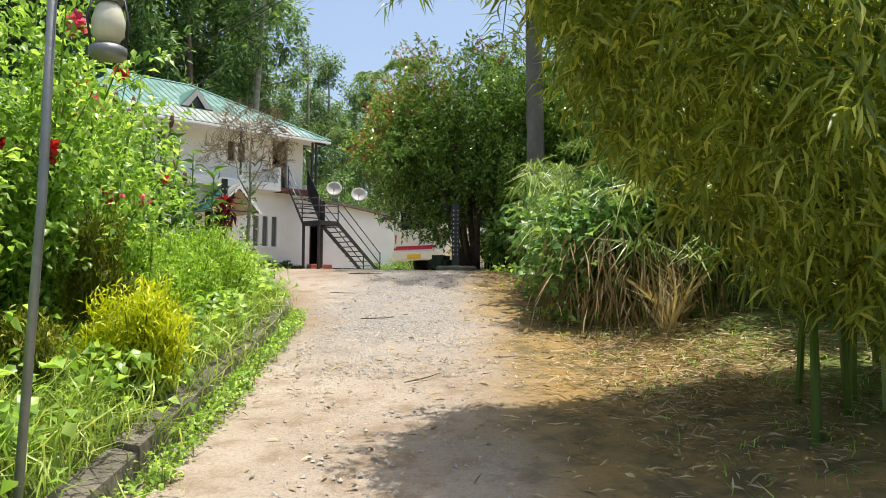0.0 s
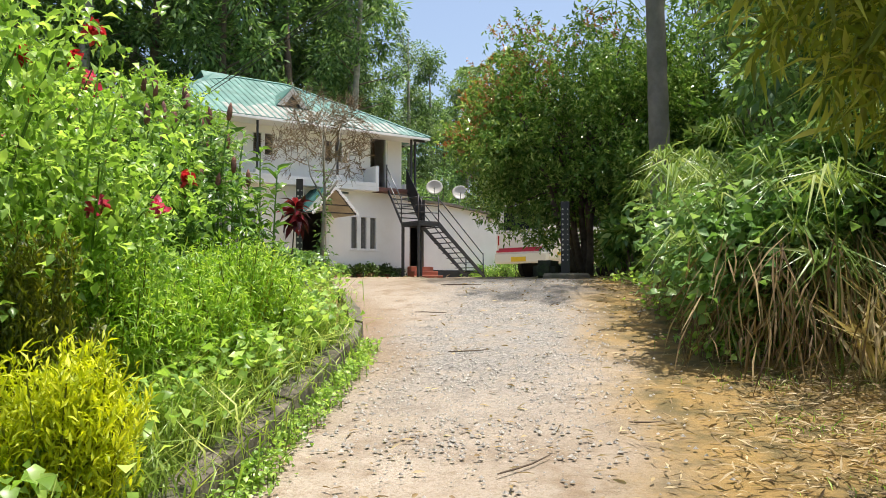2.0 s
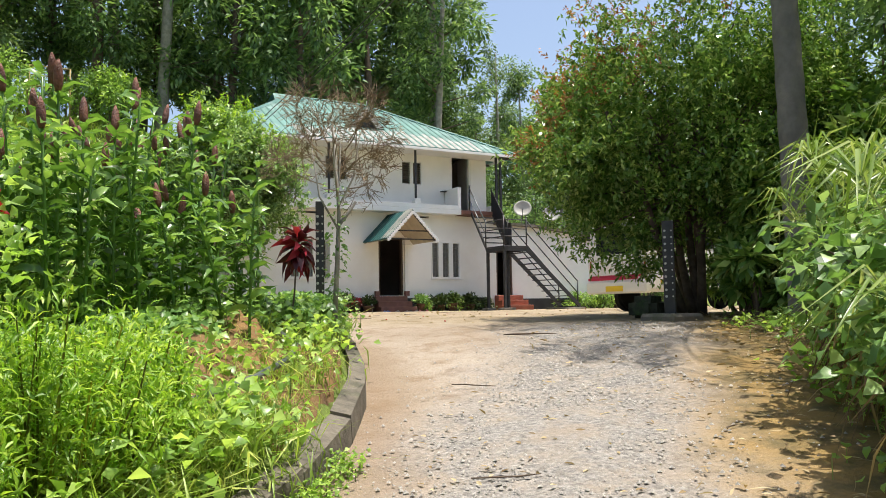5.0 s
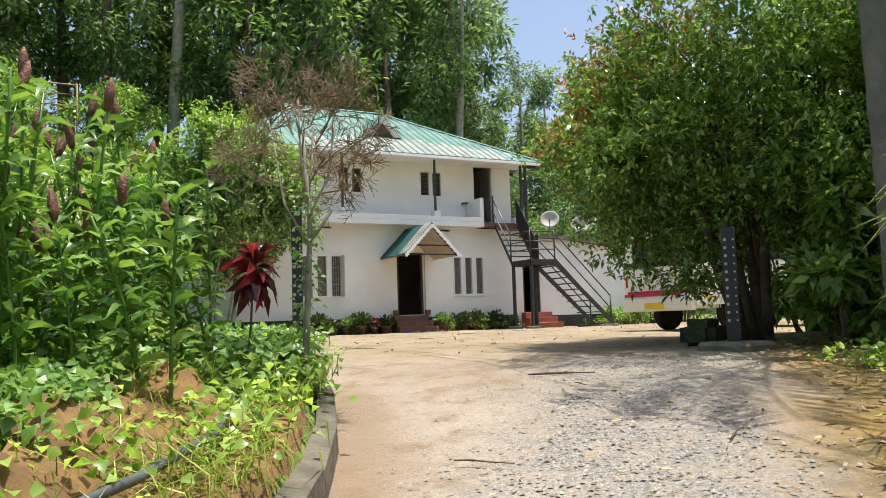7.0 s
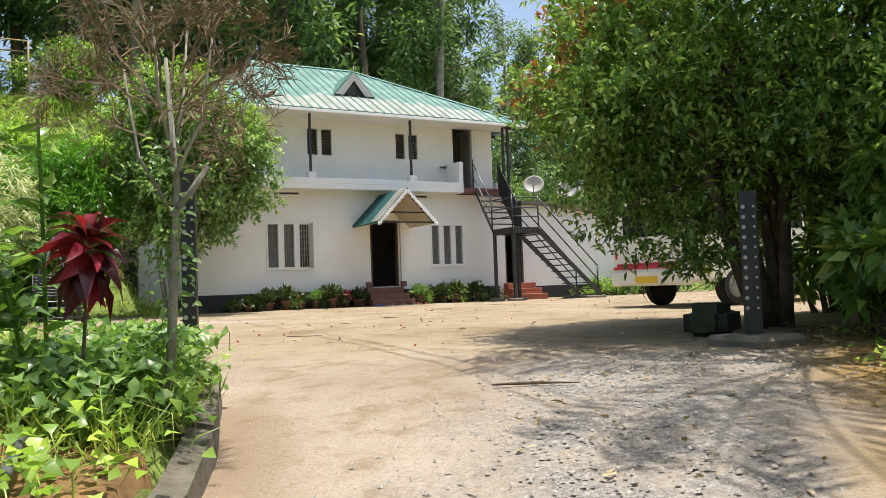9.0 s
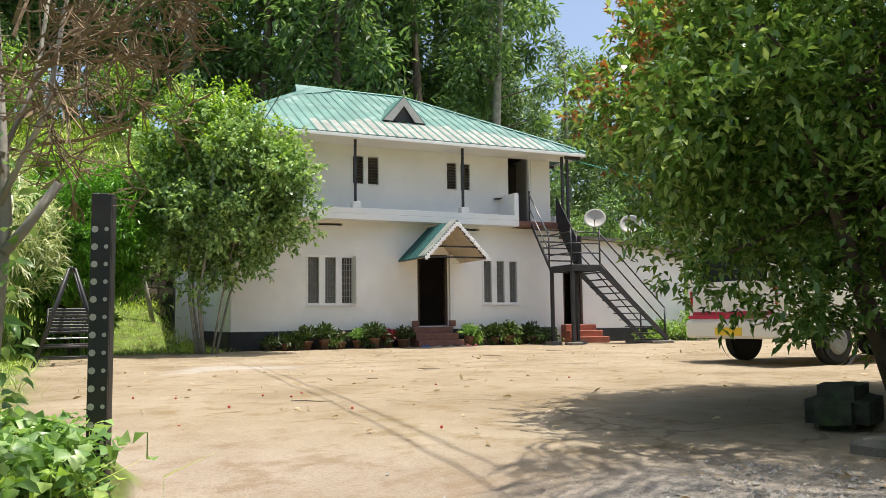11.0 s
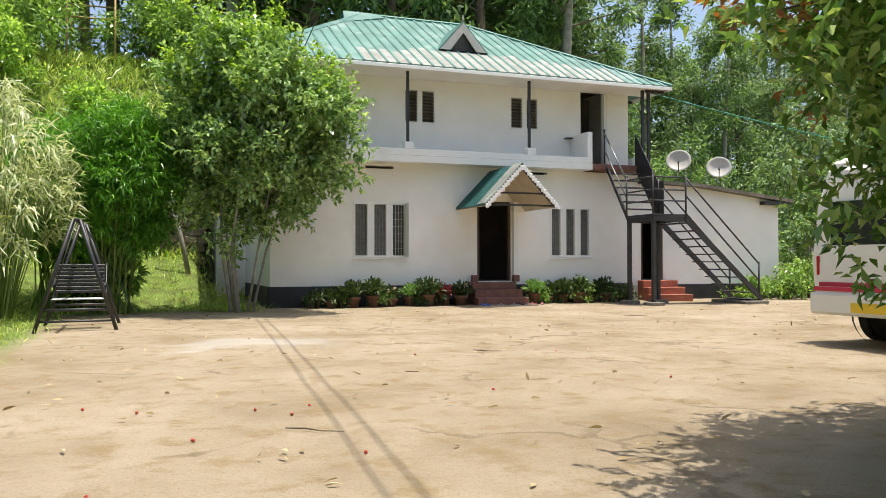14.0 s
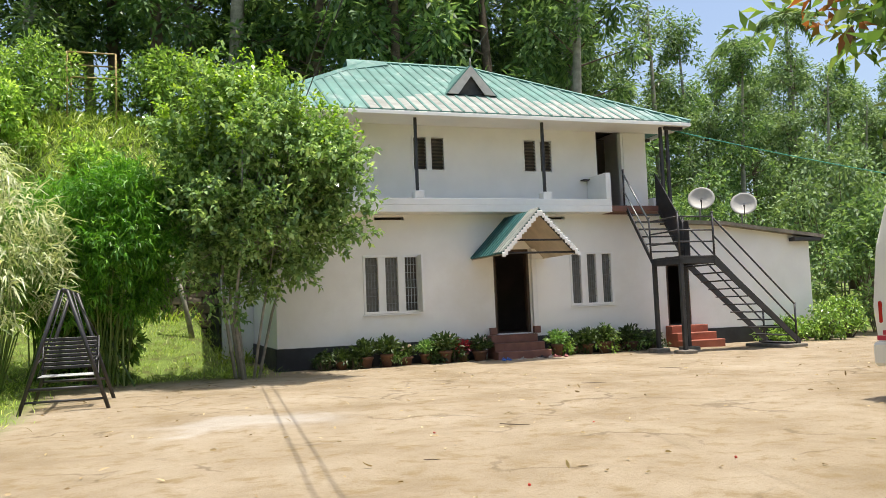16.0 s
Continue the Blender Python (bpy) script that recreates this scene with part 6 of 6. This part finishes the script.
def place_bamboo(r):
    s, u = 6.5 + r.normal(0, 1.3), 1.9 + r.normal(0, 0.65)
    x, y = su(s, u)
    return x, y, land_z(x, y) + 0.015 + 0.03 * r.random()


def place_verge(r):
    s, u = r.uniform(11.5, 18), 0.4 + 2.6 * r.random()
    x, y = su(s, u)
    return x, y, land_z(x, y) + 0.02


def place_drive(r):
    s, u = r.uniform(2, 16), r.uniform(-1.6, 1.4)
    x, y = su(s, u)
    return x, y, land_z(x, y) + 0.018


def place_yard(r):
    x, y = r.uniform(6.5, 24), r.uniform(12.5, 29)
    return x, y, land_z(x, y) + 0.018


litter("bamboo_litter", 4600, place_bamboo, 0.11, 0.014, DRY, 5, "dry fallen bamboo leaves on the drive's edge", "leaf litter")
litter("verge_litter", 1500, place_verge, 0.08, 0.025, DRY, 9, "dry fallen leaves on the shaded verge", "leaf litter")
litter("drive_litter", 700, place_drive, 0.06, 0.02, DRY, 6, "scattered dry leaves on the drive", "leaf litter")
litter("yard_litter", 420, place_yard, 0.08, 0.03, DRY, 7, "scattered dry leaves on the yard", "leaf litter")


def gravel():
    r = np.random.default_rng(8)
    verts, faces = [], []
    n = 8500
    for k in range(n):
        s = r.uniform(6.5, 15.6)
        u = -0.75 + r.normal(0, 0.62)
        if r.random() < 0.18:
            s, u = r.uniform(3, 12), -0.5 + r.normal(0, 0.5)
        x, y = su(s, u)
        z = land_z(x, y) + 0.015
        a = 0.005 + 0.014 * r.random() ** 2.5
        o = len(verts)
        ang = r.random() * 6.28
        for q in range(4):
            w = ang + q * 1.571
            verts.append((x + math.cos(w) * a * (0.7 + 0.6 * r.random()), y + math.sin(w) * a, z - a * 0.5))
        verts.append((x + r.normal(0, a * 0.2), y, z + a * 0.35))
        faces += [(o + q, o + (q + 1) % 4, o + 4) for q in range(4)]
    ob = mesh_object("gravel", verts, faces, surface("gravel_stone", (0.42, 0.39, 0.35), 0.45, 30, 0.9))
    tagged(ob, "loose grey gravel stones on the drive", "gravel", kind="stuff")


gravel()


# ---- smaller things ----
def pale_palm(x, y, h, seed, w=1.0):
    r = np.random.default_rng(seed)
    z0 = land_z(x, y)
    t = thing("pale_palm", (x, y, z0), "pale sunlit clump of drooping bamboo-like leaves", "bamboo shrub")
    geo, pos, aim = [], [], []
    for k in range(80):
        a, d = r.random() * 6.283, w * r.random() ** 0.5
        e = np.array([x + math.cos(a) * d * 1.25, y + math.sin(a) * d * 1.25, z0 + h * (1 - 0.35 * (d / w) ** 2) * (0.4 + 0.6 * r.random())])
        geo.append(tube_geo([(x + math.cos(a) * d * 0.2, y + math.sin(a) * d * 0.2, z0 - 0.1), (x + math.cos(a) * d * 0.6, y + math.sin(a) * d * 0.6, e[2] * 0.6 + z0 * 0.4), tuple(e)], [0.014, 0.01, 0.005], 4))
        g = np.array([math.cos(a) * 0.6, math.sin(a) * 0.6, -0.25])
        for m in range(34):
            v = r.normal(0, 0.6, 3) + g
            pos.append(e + r.normal(0, 0.13, 3))
            aim.append(v)
    v, f = join_geo(geo)
    mesh_object("stem", v, f, L_PAPYRUS, t)
    leaf_mesh("foliage", pos, aim, 0.24 + 0.22 * r.random(len(pos)), 0.038, L_PALE, t, seed=seed, droop=0.25)


pale_palm(5.3, 28.1, 4.7, 1)
pale_palm(3.9, 26.6, 4.2, 2)


def lantern_pole():
    x, y = 1.09, 3.29
    z0 = land_z(x, y)
    p = thing("lamp_pole", (x, y, z0), "thin grey steel garden pole with a hook", "pole")
    tube("pole", [(x - 0.06, y + 0.03, z0 - 0.1), (x, y, 1.8), (x + 0.03, y - 0.01, 3.4)], 0.017, GREY_STEEL, p, sides=10)
    tube("arm", [(x + 0.02, y, 2.72), (x + 0.16, y - 0.13, 2.76), (x + 0.17, y - 0.13, 2.68)], 0.007, GREY_STEEL, p, sides=6)
    lx, ly, lz = x + 0.17, y - 0.13, 2.33
    l = thing("hanging_lantern", (lx, ly, lz), "old kerosene lantern with a frosted globe hanging from a pole", "lantern")
    def turned(name, prof, mat, label=""):
        tube(name, [(lx, ly, lz + z) for z, _ in prof], [w for _, w in prof], mat, l, label, 16)
    turned("fuel_tank", [(0.0, 0.055), (0.012, 0.068), (0.04, 0.068), (0.055, 0.04)], GREY_STEEL, "dull metal tank")
    turned("globe", [(0.058, 0.036), (0.09, 0.058), (0.14, 0.060), (0.19, 0.045), (0.205, 0.036)], MILK, "frosted glass globe")
    turned("chimney_cap", [(0.207, 0.05), (0.225, 0.052), (0.245, 0.034), (0.27, 0.03), (0.285, 0.045), (0.295, 0.012)], GREY_STEEL)
    for sg in (-1, 1):
        tube("guard_wire", [(lx + sg * 0.06, ly, lz + 0.03), (lx + sg * 0.078, ly, lz + 0.14), (lx + sg * 0.05, ly, lz + 0.26)], 0.005, STEEL, l, sides=6)
    tube("bail_handle", [(lx - 0.05, ly, lz + 0.26), (lx, ly, lz + 0.36), (lx + 0.05, ly, lz + 0.26)], 0.004, STEEL, l, sides=6)


lantern_pole()


def soil_mound():
    r = np.random.default_rng(3)
    verts, faces = [], []
    n, m = 46, 26
    for i in range(n):
        for j in range(m):
            s, q = 8.9 + 3.0 * i / (n - 1), j / (m - 1)
            u = kerb_u(s) - 0.2 - 1.75 * q
            x, y = su(s, u)
            h = 0.24 * smooth(0.30, 0.55, q) * smooth(1.0, 0.75, q) * smooth(0, 0.2, i / n) * smooth(1.0, 0.85, i / n) + 0.015
            h *= 0.9 + 0.5 * noise.noise((x * 2.0, y * 2.0, 5)) + 0.4 * noise.noise((x * 7, y * 7, 2)) + 0.3 * noise.noise((x * 19, y * 19, 4))
            edge = min(i, n - 1 - i, j, m - 1 - j)
            verts.append((x, y, land_z(x, y) + (h + 0.012 if edge > 0 else -0.06)))
    for i in range(n - 1):
        for j in range(m - 1):
            a = i * m + j
            faces.append((a, a + m, a + m + 1, a + 1))
    ob = mesh_object("soil_mound", verts, faces, SOIL, None, "", True)
    tagged(ob, "freshly dug orange soil heap in the kerb bed", "soil heap")
    pts = []
    for s, du in ((8.6, 0.95), (9.2, 0.78), (9.8, 0.66), (10.5, 0.58), (11.1, 0.62), (11.6, 0.80)):
        u = kerb_u(s) - du
        x, y = su(s, u)
        pts.append((x, y, land_z(x, y) + 0.13))
    p = tube("water_pipe", pts, 0.024, PIPE, None, "", 10)
    tagged(p, "black plastic water pipe lying along the kerb bed", "pipe")


soil_mound()


def flower_pot(x, y, rad, h, plant_mat, seed, leaf, label, tall=0.35, flower=None):
    z0 = land_z(x, y)
    t = thing("flower_pot", (x, y, z0), label, "potted plant", "pots along the house front")
    prof = [(0.0, rad * 0.72), (h * 0.8, rad * 0.97), (h * 0.82, rad * 1.1), (h, rad * 1.1), (h * 0.98, rad * 0.9)]
    tube("pot", [(x, y, z0 - 0.02 + z) for z, _ in prof], [w for _, w in prof], CLAY, t, "weathered clay pot", 14)
    r = np.random.default_rng(seed)
    n = 260
    d = r.normal(0, 1, (n, 3))
    d[:, 2] = np.abs(d[:, 2]) + 0.2
    base = np.array([x, y, z0 + h])
    p = base + d / np.linalg.norm(d, axis=1, keepdims=True) * (tall * r.random(n) ** 0.6)[:, None]
    leaf_mesh("plant", p, d + r.normal(0, 0.5, (n, 3)), leaf, leaf * 0.42, plant_mat, t, seed=seed)
    geo = [tube_geo([(x, y, z0 + h * 0.9), tuple(q)], [0.004, 0.003], 3) for q in p[:30]]
    v, f = join_geo(geo)
    mesh_object("stem", v, f, L_PAPYRUS, t)
    if flower is not None:
        blossom(t, base + np.array([0.08, -0.1, tall * 0.8]), 0.09, flower, r, "bloom")
        blossom(t, base + np.array([-0.1, -0.12, tall * 0.6]), 0.08, flower, r, "bloom")


PINKISH = leafy("white_pink_petals", [(0, (0.6, 0.45, 0.42)), (1, (0.75, 0.7, 0.66))], 0.5, 0.3)
pots = [(12.3, L_POT_SHADE), (12.85, L_POT_SHADE), (13.35, L_POT_SHADE), (13.85, L_POT_SHADE), (14.35, L_VINE), (14.8, L_POT_SHADE), (15.3, MAROON), (15.75, L_POT_SHADE), (17.85, L_VINE), (18.3, L_POT_SHADE), (18.75, L_POT_SHADE), (19.2, L_POT_SHADE), (19.65, L_POT_SHADE), (20.05, L_POT_SHADE)]
for k, (x, m) in enumerate(pots):
    flower_pot(x, FY - 0.42 - 0.08 * (k % 3), 0.15 + 0.03 * (k % 2), 0.22 + 0.05 * (k % 3), m, 900 + k, 0.10 + 0.03 * (k % 3), "clay pot with a leafy plant against the plinth", 0.26 + 0.12 * ((k * 7) % 4) / 3, PINKISH if k in (3, 5, 7) else None)


for k, (x, h, w, m) in enumerate(((11.9, 0.45, 0.28, L_POT_SHADE), (12.6, 0.5, 0.3, L_POT_SHADE), (13.6, 0.5, 0.3, L_CORNER), (14.6, 0.5, 0.28, L_POT_SHADE), (15.1, 0.55, 0.3, L_POT_SHADE), (18.05, 0.55, 0.32, L_BUSH), (18.55, 0.6, 0.32, L_POT_SHADE), (19.35, 0.85, 0.42, L_BUSH), (20.2, 0.55, 0.32, L_CORNER), (20.7, 0.6, 0.3, L_POT_SHADE))):
    wood_edge("border_plant", x, FY - 0.42 - 0.1 * (k % 2), h * 0.8, w, 700, m, 940 + k, "bushy green border plant against the black plinth", 0.10)


def slipper(x, y, turn, mat, label):
    z = land_z(x, y) + 0.012
    t = thing("slipper", (x, y, z), label, "slipper", "footwear at the front steps")
    m = pose(x, y, z, 0, 0, turn)
    verts = []
    for zz in (0.0, 0.025):
        for k in range(16):
            a = 2 * math.pi * k / 16
            w = 0.048 if math.cos(a) > 0 else 0.038
            verts.append(tuple(m @ Vector((0.13 * math.cos(a), w * math.sin(a), zz))))
    faces = [tuple(range(15, -1, -1)), tuple(range(16, 32))] + [(k, (k + 1) % 16, 16 + (k + 1) % 16, 16 + k) for k in range(16)]
    mesh_object("sole", verts, faces, mat, t)
    tube("strap", [tuple(m @ Vector((0.0, -0.045, 0.02))), tuple(m @ Vector((0.05, 0, 0.06))), tuple(m @ Vector((0.0, 0.045, 0.02)))], 0.012, mat, t, sides=6)


BLUE = surface("blue_rubber", (0.05, 0.16, 0.50), 0.1, 5, 0.5)
PALE_SHOE = surface("pale_shoe", (0.45, 0.40, 0.36), 0.2, 5, 0.6)
PINK_SHOE = surface("pink_shoe", (0.45, 0.18, 0.18), 0.2, 5, 0.6)
for k, (x, y, a, m) in enumerate(((16.1, 29.72, 80, BLUE), (16.22, 29.70, 100, BLUE), (16.55, 29.65, 20, PALE_SHOE), (16.95, 29.60, 160, PALE_SHOE), (17.35, 29.72, 40, PALE_SHOE), (17.55, 29.78, 130, PINK_SHOE), (17.75, 29.66, 75, PINK_SHOE), (17.2, 29.85, 110, STEEL))):
    slipper(x, y, a, m, ("blue" if m is BLUE else "pink" if m is PINK_SHOE else "dark" if m is STEEL else "pale") + " slipper lying on the yard by the steps")


def wire(points, rad, mat, label, sag=0.0):
    a, b = Vector(points[0]), Vector(points[1])
    pts = []
    for q in np.linspace(0, 1, 22):
        p = a.lerp(b, q)
        pts.append((p.x, p.y, p.z - sag * 4 * q * (1 - q)))
    w = tube("overhead_wire", pts, rad, mat, None, "", 5)
    tagged(w, label, "wire")


wire([(11.3, 30.02, 7.96), (8.8, -2, 8.9)], 0.012, STEEL, "thin black service wire from the eaves", 0.35)
wire([(11.48, 30.02, 7.96), (9.02, -2, 8.9)], 0.012, STEEL, "thin black service wire from the eaves", 0.30)
wire([(gx, gy - 0.1, gt + 0.2), (11.5, -2, 12.5)], 0.005, GREY_STEEL, "thin grey aerial wire from the roof finial", 0.2)
GREEN_CORD = surface("green_cord", (0.05, 0.30, 0.22), 0.1, 5, 0.5)
wire([(21.7, 30.5, 7.85), (33.5, 28.0, 5.6)], 0.014, GREEN_CORD, "green cord strung from the eaves post", 0.15)


def fruits():
    r = random.Random(2)
    mat = surface("red_fruit", (0.45, 0.05, 0.03), 0.3, 20, 0.4)
    for k in range(15):
        x, y = (r.uniform(6.2, 9.5), r.uniform(13.0, 18)) if k % 4 else (r.uniform(9, 13), r.uniform(14, 20))
        z = land_z(x, y)
        bm = bmesh.new()
        bmesh.ops.create_icosphere(bm, subdivisions=1, radius=0.017, matrix=pose(x, y, z + 0.012, r.uniform(0, 60), 20, r.uniform(0, 90)) @ Matrix.Diagonal((1, 0.85, 0.8, 1)))
        tagged(part("fallen_fruit", bm, mat), "small red fruit fallen on the yard", "fruit", "fallen fruit on the yard")


fruits()


def sticks():
    r = random.Random(5)
    spots = [su(14.2, -1.55), su(12.2, -0.2), su(9.3, -0.9), su(7.2, 0.4), su(6.4, -0.3), su(11.5, -1.6), su(10.4, 0.3), (9.0, 16.0), (12.0, 20.0), (15.0, 23.5), (10.5, 18.5), (17.5, 25.0)]
    for k, (x, y) in enumerate(spots):
        a, ln = (-0.62 + 0.2 * k, 0.3) if k < 1 else (r.uniform(-0.9, 0.5), r.uniform(0.08, 0.22))
        pts = []
        for q in (-1, -0.4, 0.2, 1):
            px, py = x + math.cos(a) * ln * q + r.uniform(-0.02, 0.02), y + math.sin(a) * ln * q + r.uniform(-0.03, 0.03)
            pts.append((px, py, land_z(px, py) + 0.02))
        s = tube("fallen_twig", pts, [0.006, 0.012, 0.010, 0.004] if k < 1 else [0.004, 0.006, 0.005, 0.003], BARK, None, "", 6)
        tagged(s, "dark fallen twig lying on the ground", "twig", "fallen twigs")


sticks()


def pipe_frame():
    t = thing("pipe_frame", (6.2, 43.2, land_z(6.2, 43.2)), "rusty yellow pipe frame standing on the hillside terrace", "frame")
    rust = surface("rusty_yellow_paint", (0.42, 0.30, 0.12), 0.3, 6, 0.7)
    z0 = land_z(6.2, 43.2)
    for x in (5.4, 7.0):
        for y in (42.4, 44.0):
            tube("post", [(x, y, land_z(x, y) - 0.2), (x, y, z0 + 2.3)], 0.035, rust, t, sides=6)
    for z in (z0 + 1.4, z0 + 2.3):
        for y in (42.4, 44.0):
            tube("rail", [(5.4, y, z), (7.0, y, z)], 0.03, rust, t, sides=6)
        for x in (5.4, 7.0):
            tube("rail", [(x, 42.4, z), (x, 44.0, z)], 0.03, rust, t, sides=6)


pipe_frame()


def dry_fan(x, y, seed):
    r = np.random.default_rng(seed)
    z0 = land_z(x, y)
    t = thing("dry_palm_seedling", (x, y, z0), "dried straw-coloured palm fronds standing at the drive's edge", "dry palm")
    n = 34
    a = r.random(n) * 6.283
    p = np.stack([np.full(n, x), np.full(n, y), np.full(n, z0 - 0.02)], 1) + r.normal(0, 0.05, (n, 3)) * np.array([1, 1, 0])
    leaf_mesh("frond", p, np.stack([np.cos(a) * 0.45, np.sin(a) * 0.45, 0.6 + 0.6 * r.random(n)], 1), 0.45 + 0.5 * r.random(n), 0.03, leafy("dry_palm", [(0, (0.4, 0.30, 0.14)), (1, (0.62, 0.52, 0.30))], 0.7, 0.25), t, seed=seed, droop=0.3)


for k, (x, y, h, w, m) in enumerate(((6.4, 38.6, 1.6, 1.3, L_WEED), (2.2, 31.0, 4.5, 1.8, L_BUSH), (9.3, 37.2, 2.6, 1.4, L_WEED), (0.0, 28, 5, 2.2, L_WEED), (3.0, 40.5, 2.6, 1.8, L_WEED))):
    wood_edge("bright_shrub", x, y, h, w, 4200, m, 420 + k, "bright green leafy shrub on the grassy bank", 0.19)

dry_fan(*su(7.9, 1.95), 1)
dry_fan(*su(8.35, 2.2), 2)

def mossy_block():
    z = land_z(11.85, 12.3)
    bm = bmesh.new()
    bmesh.ops.create_cube(bm, size=1, matrix=pose(11.85, 12.3, z + 0.13, 0, 0, 25) @ Matrix.Diagonal((0.60, 0.42, 0.36, 1)))
    bmesh.ops.bevel(bm, geom=list(bm.edges), offset=0.09, segments=2, affect="EDGES")
    bmesh.ops.subdivide_edges(bm, edges=list(bm.edges), cuts=1, use_grid_fill=True)
    for v in bm.verts:
        v.co += Vector((1, 1, 1)) * 0.03 * noise.noise(v.co * 6)
    tagged(part("mossy_block", bm, MOSSY), "dark moss-covered block on the shaded verge", "block")


mossy_block()


def retaining_wall():
    """Rough stone wall that holds the terrace above the lawn."""
    w = thing("retaining_wall", (7.0, 35.4, 3.1), "old rubble stone retaining wall above the lawn", "wall", kind="structure")
    box("core", 3.6, 9.9, 35.40, 35.75, 2.2, 4.42, MOSSY, w, bevel=0)
    r = random.Random(31)
    shapes = []
    for k in range(6):
        bm = bmesh.new()
        bmesh.ops.create_cube(bm, size=1, matrix=Matrix.Diagonal((0.40, 0.16, 0.22, 1)))
        for v in bm.verts:
            v.co += Vector((r.uniform(-0.04, 0.04), r.uniform(-0.03, 0.03), r.uniform(-0.025, 0.025)))
        bmesh.ops.bevel(bm, geom=list(bm.edges), offset=0.025, segments=1, affect="EDGES")
        me = bpy.data.meshes.new("stone")
        bm.to_mesh(me)
        bm.free()
        me.materials.append(RUBBLE)
        shapes.append(me)
    for row in range(8):
        x = 3.8 + 0.2 * (row % 2)
        while x < 9.75:
            st = new("stone", r.choice(shapes))
            st.matrix_world = pose(x, 35.38 + r.uniform(-0.03, 0.02), 2.75 + row * 0.225 + r.uniform(-0.02, 0.02), 0, r.uniform(-4, 4), r.choice((0, 180)))
            st.parent = w
            st.matrix_parent_inverse = Matrix.Translation((7.0, 35.4, 3.1)).inverted()
            x += r.uniform(0.39, 0.45)


retaining_wall()


def leaning_post():
    z = land_z(9.0, 33.0)
    t = tube("leaning_post", [(9.1, 33.0, z - 0.15), (8.9, 33.1, z + 0.9), (8.6, 33.2, z + 2.1)], [0.07, 0.06, 0.05], PALE_BARK, None, "", 9)
    tagged(t, "pale bare trunk leaning on the lawn's edge", "post")


leaning_post()


def fine_shrub(x, y, z0, centre, size, count, seed):
    """A dense dome of fine bamboo-like leaves on thin stems."""
    r = np.random.default_rng(seed)
    t = thing("fine_leaved_shrub", (x, y, z0), "bright green fine-leaved bamboo shrub behind the swing", "shrub")
    lobe = dome_centres(r, centre, size, 56, -0.95, 0.7)
    geo = [tube_geo([(x + r.normal(0, 0.2), y + r.normal(0, 0.2), z0 - 0.1), tuple((np.array([x, y, z0]) + c) / 2 + np.array([0, 0, 0.4])), tuple(c)], [0.022, 0.016, 0.005], 5) for c in lobe[::2]]
    v, f = join_geo(geo)
    mesh_object("stem", v, f, L_PAPYRUS, t)
    p, aim = shoots(r, lobe, [0.42] * len(lobe), count // 8, 8, 0.22)
    aim[:, 2] -= 0.35
    leaf_mesh("foliage", p, aim, 0.13 + 0.10 * r.random(len(p)), 0.034, L_FINE, t, seed=seed, droop=0.2, simple=True)


fine_shrub(7.3, 29.6, land_z(7.3, 29.6), (7.4, 29.3, 4.75), (1.15, 1.0, 1.45), 24000, 61)
fine_shrub(6.0, 30.6, land_z(6.0, 30.6), (6.2, 30.6, 4.5), (1.0, 0.9, 1.5), 12000, 62)

for ob in scene.objects:
    if ob.name.split(".")[0] in ("stem", "limb", "cane", "whorl", "twig", "stalk", "culm", "dead_straw", "leaves", "foliage", "crown", "young_leaves", "rosette", "leaflet", "sheet_ribs", "plant"):
        ob["kind"] = "stuff"
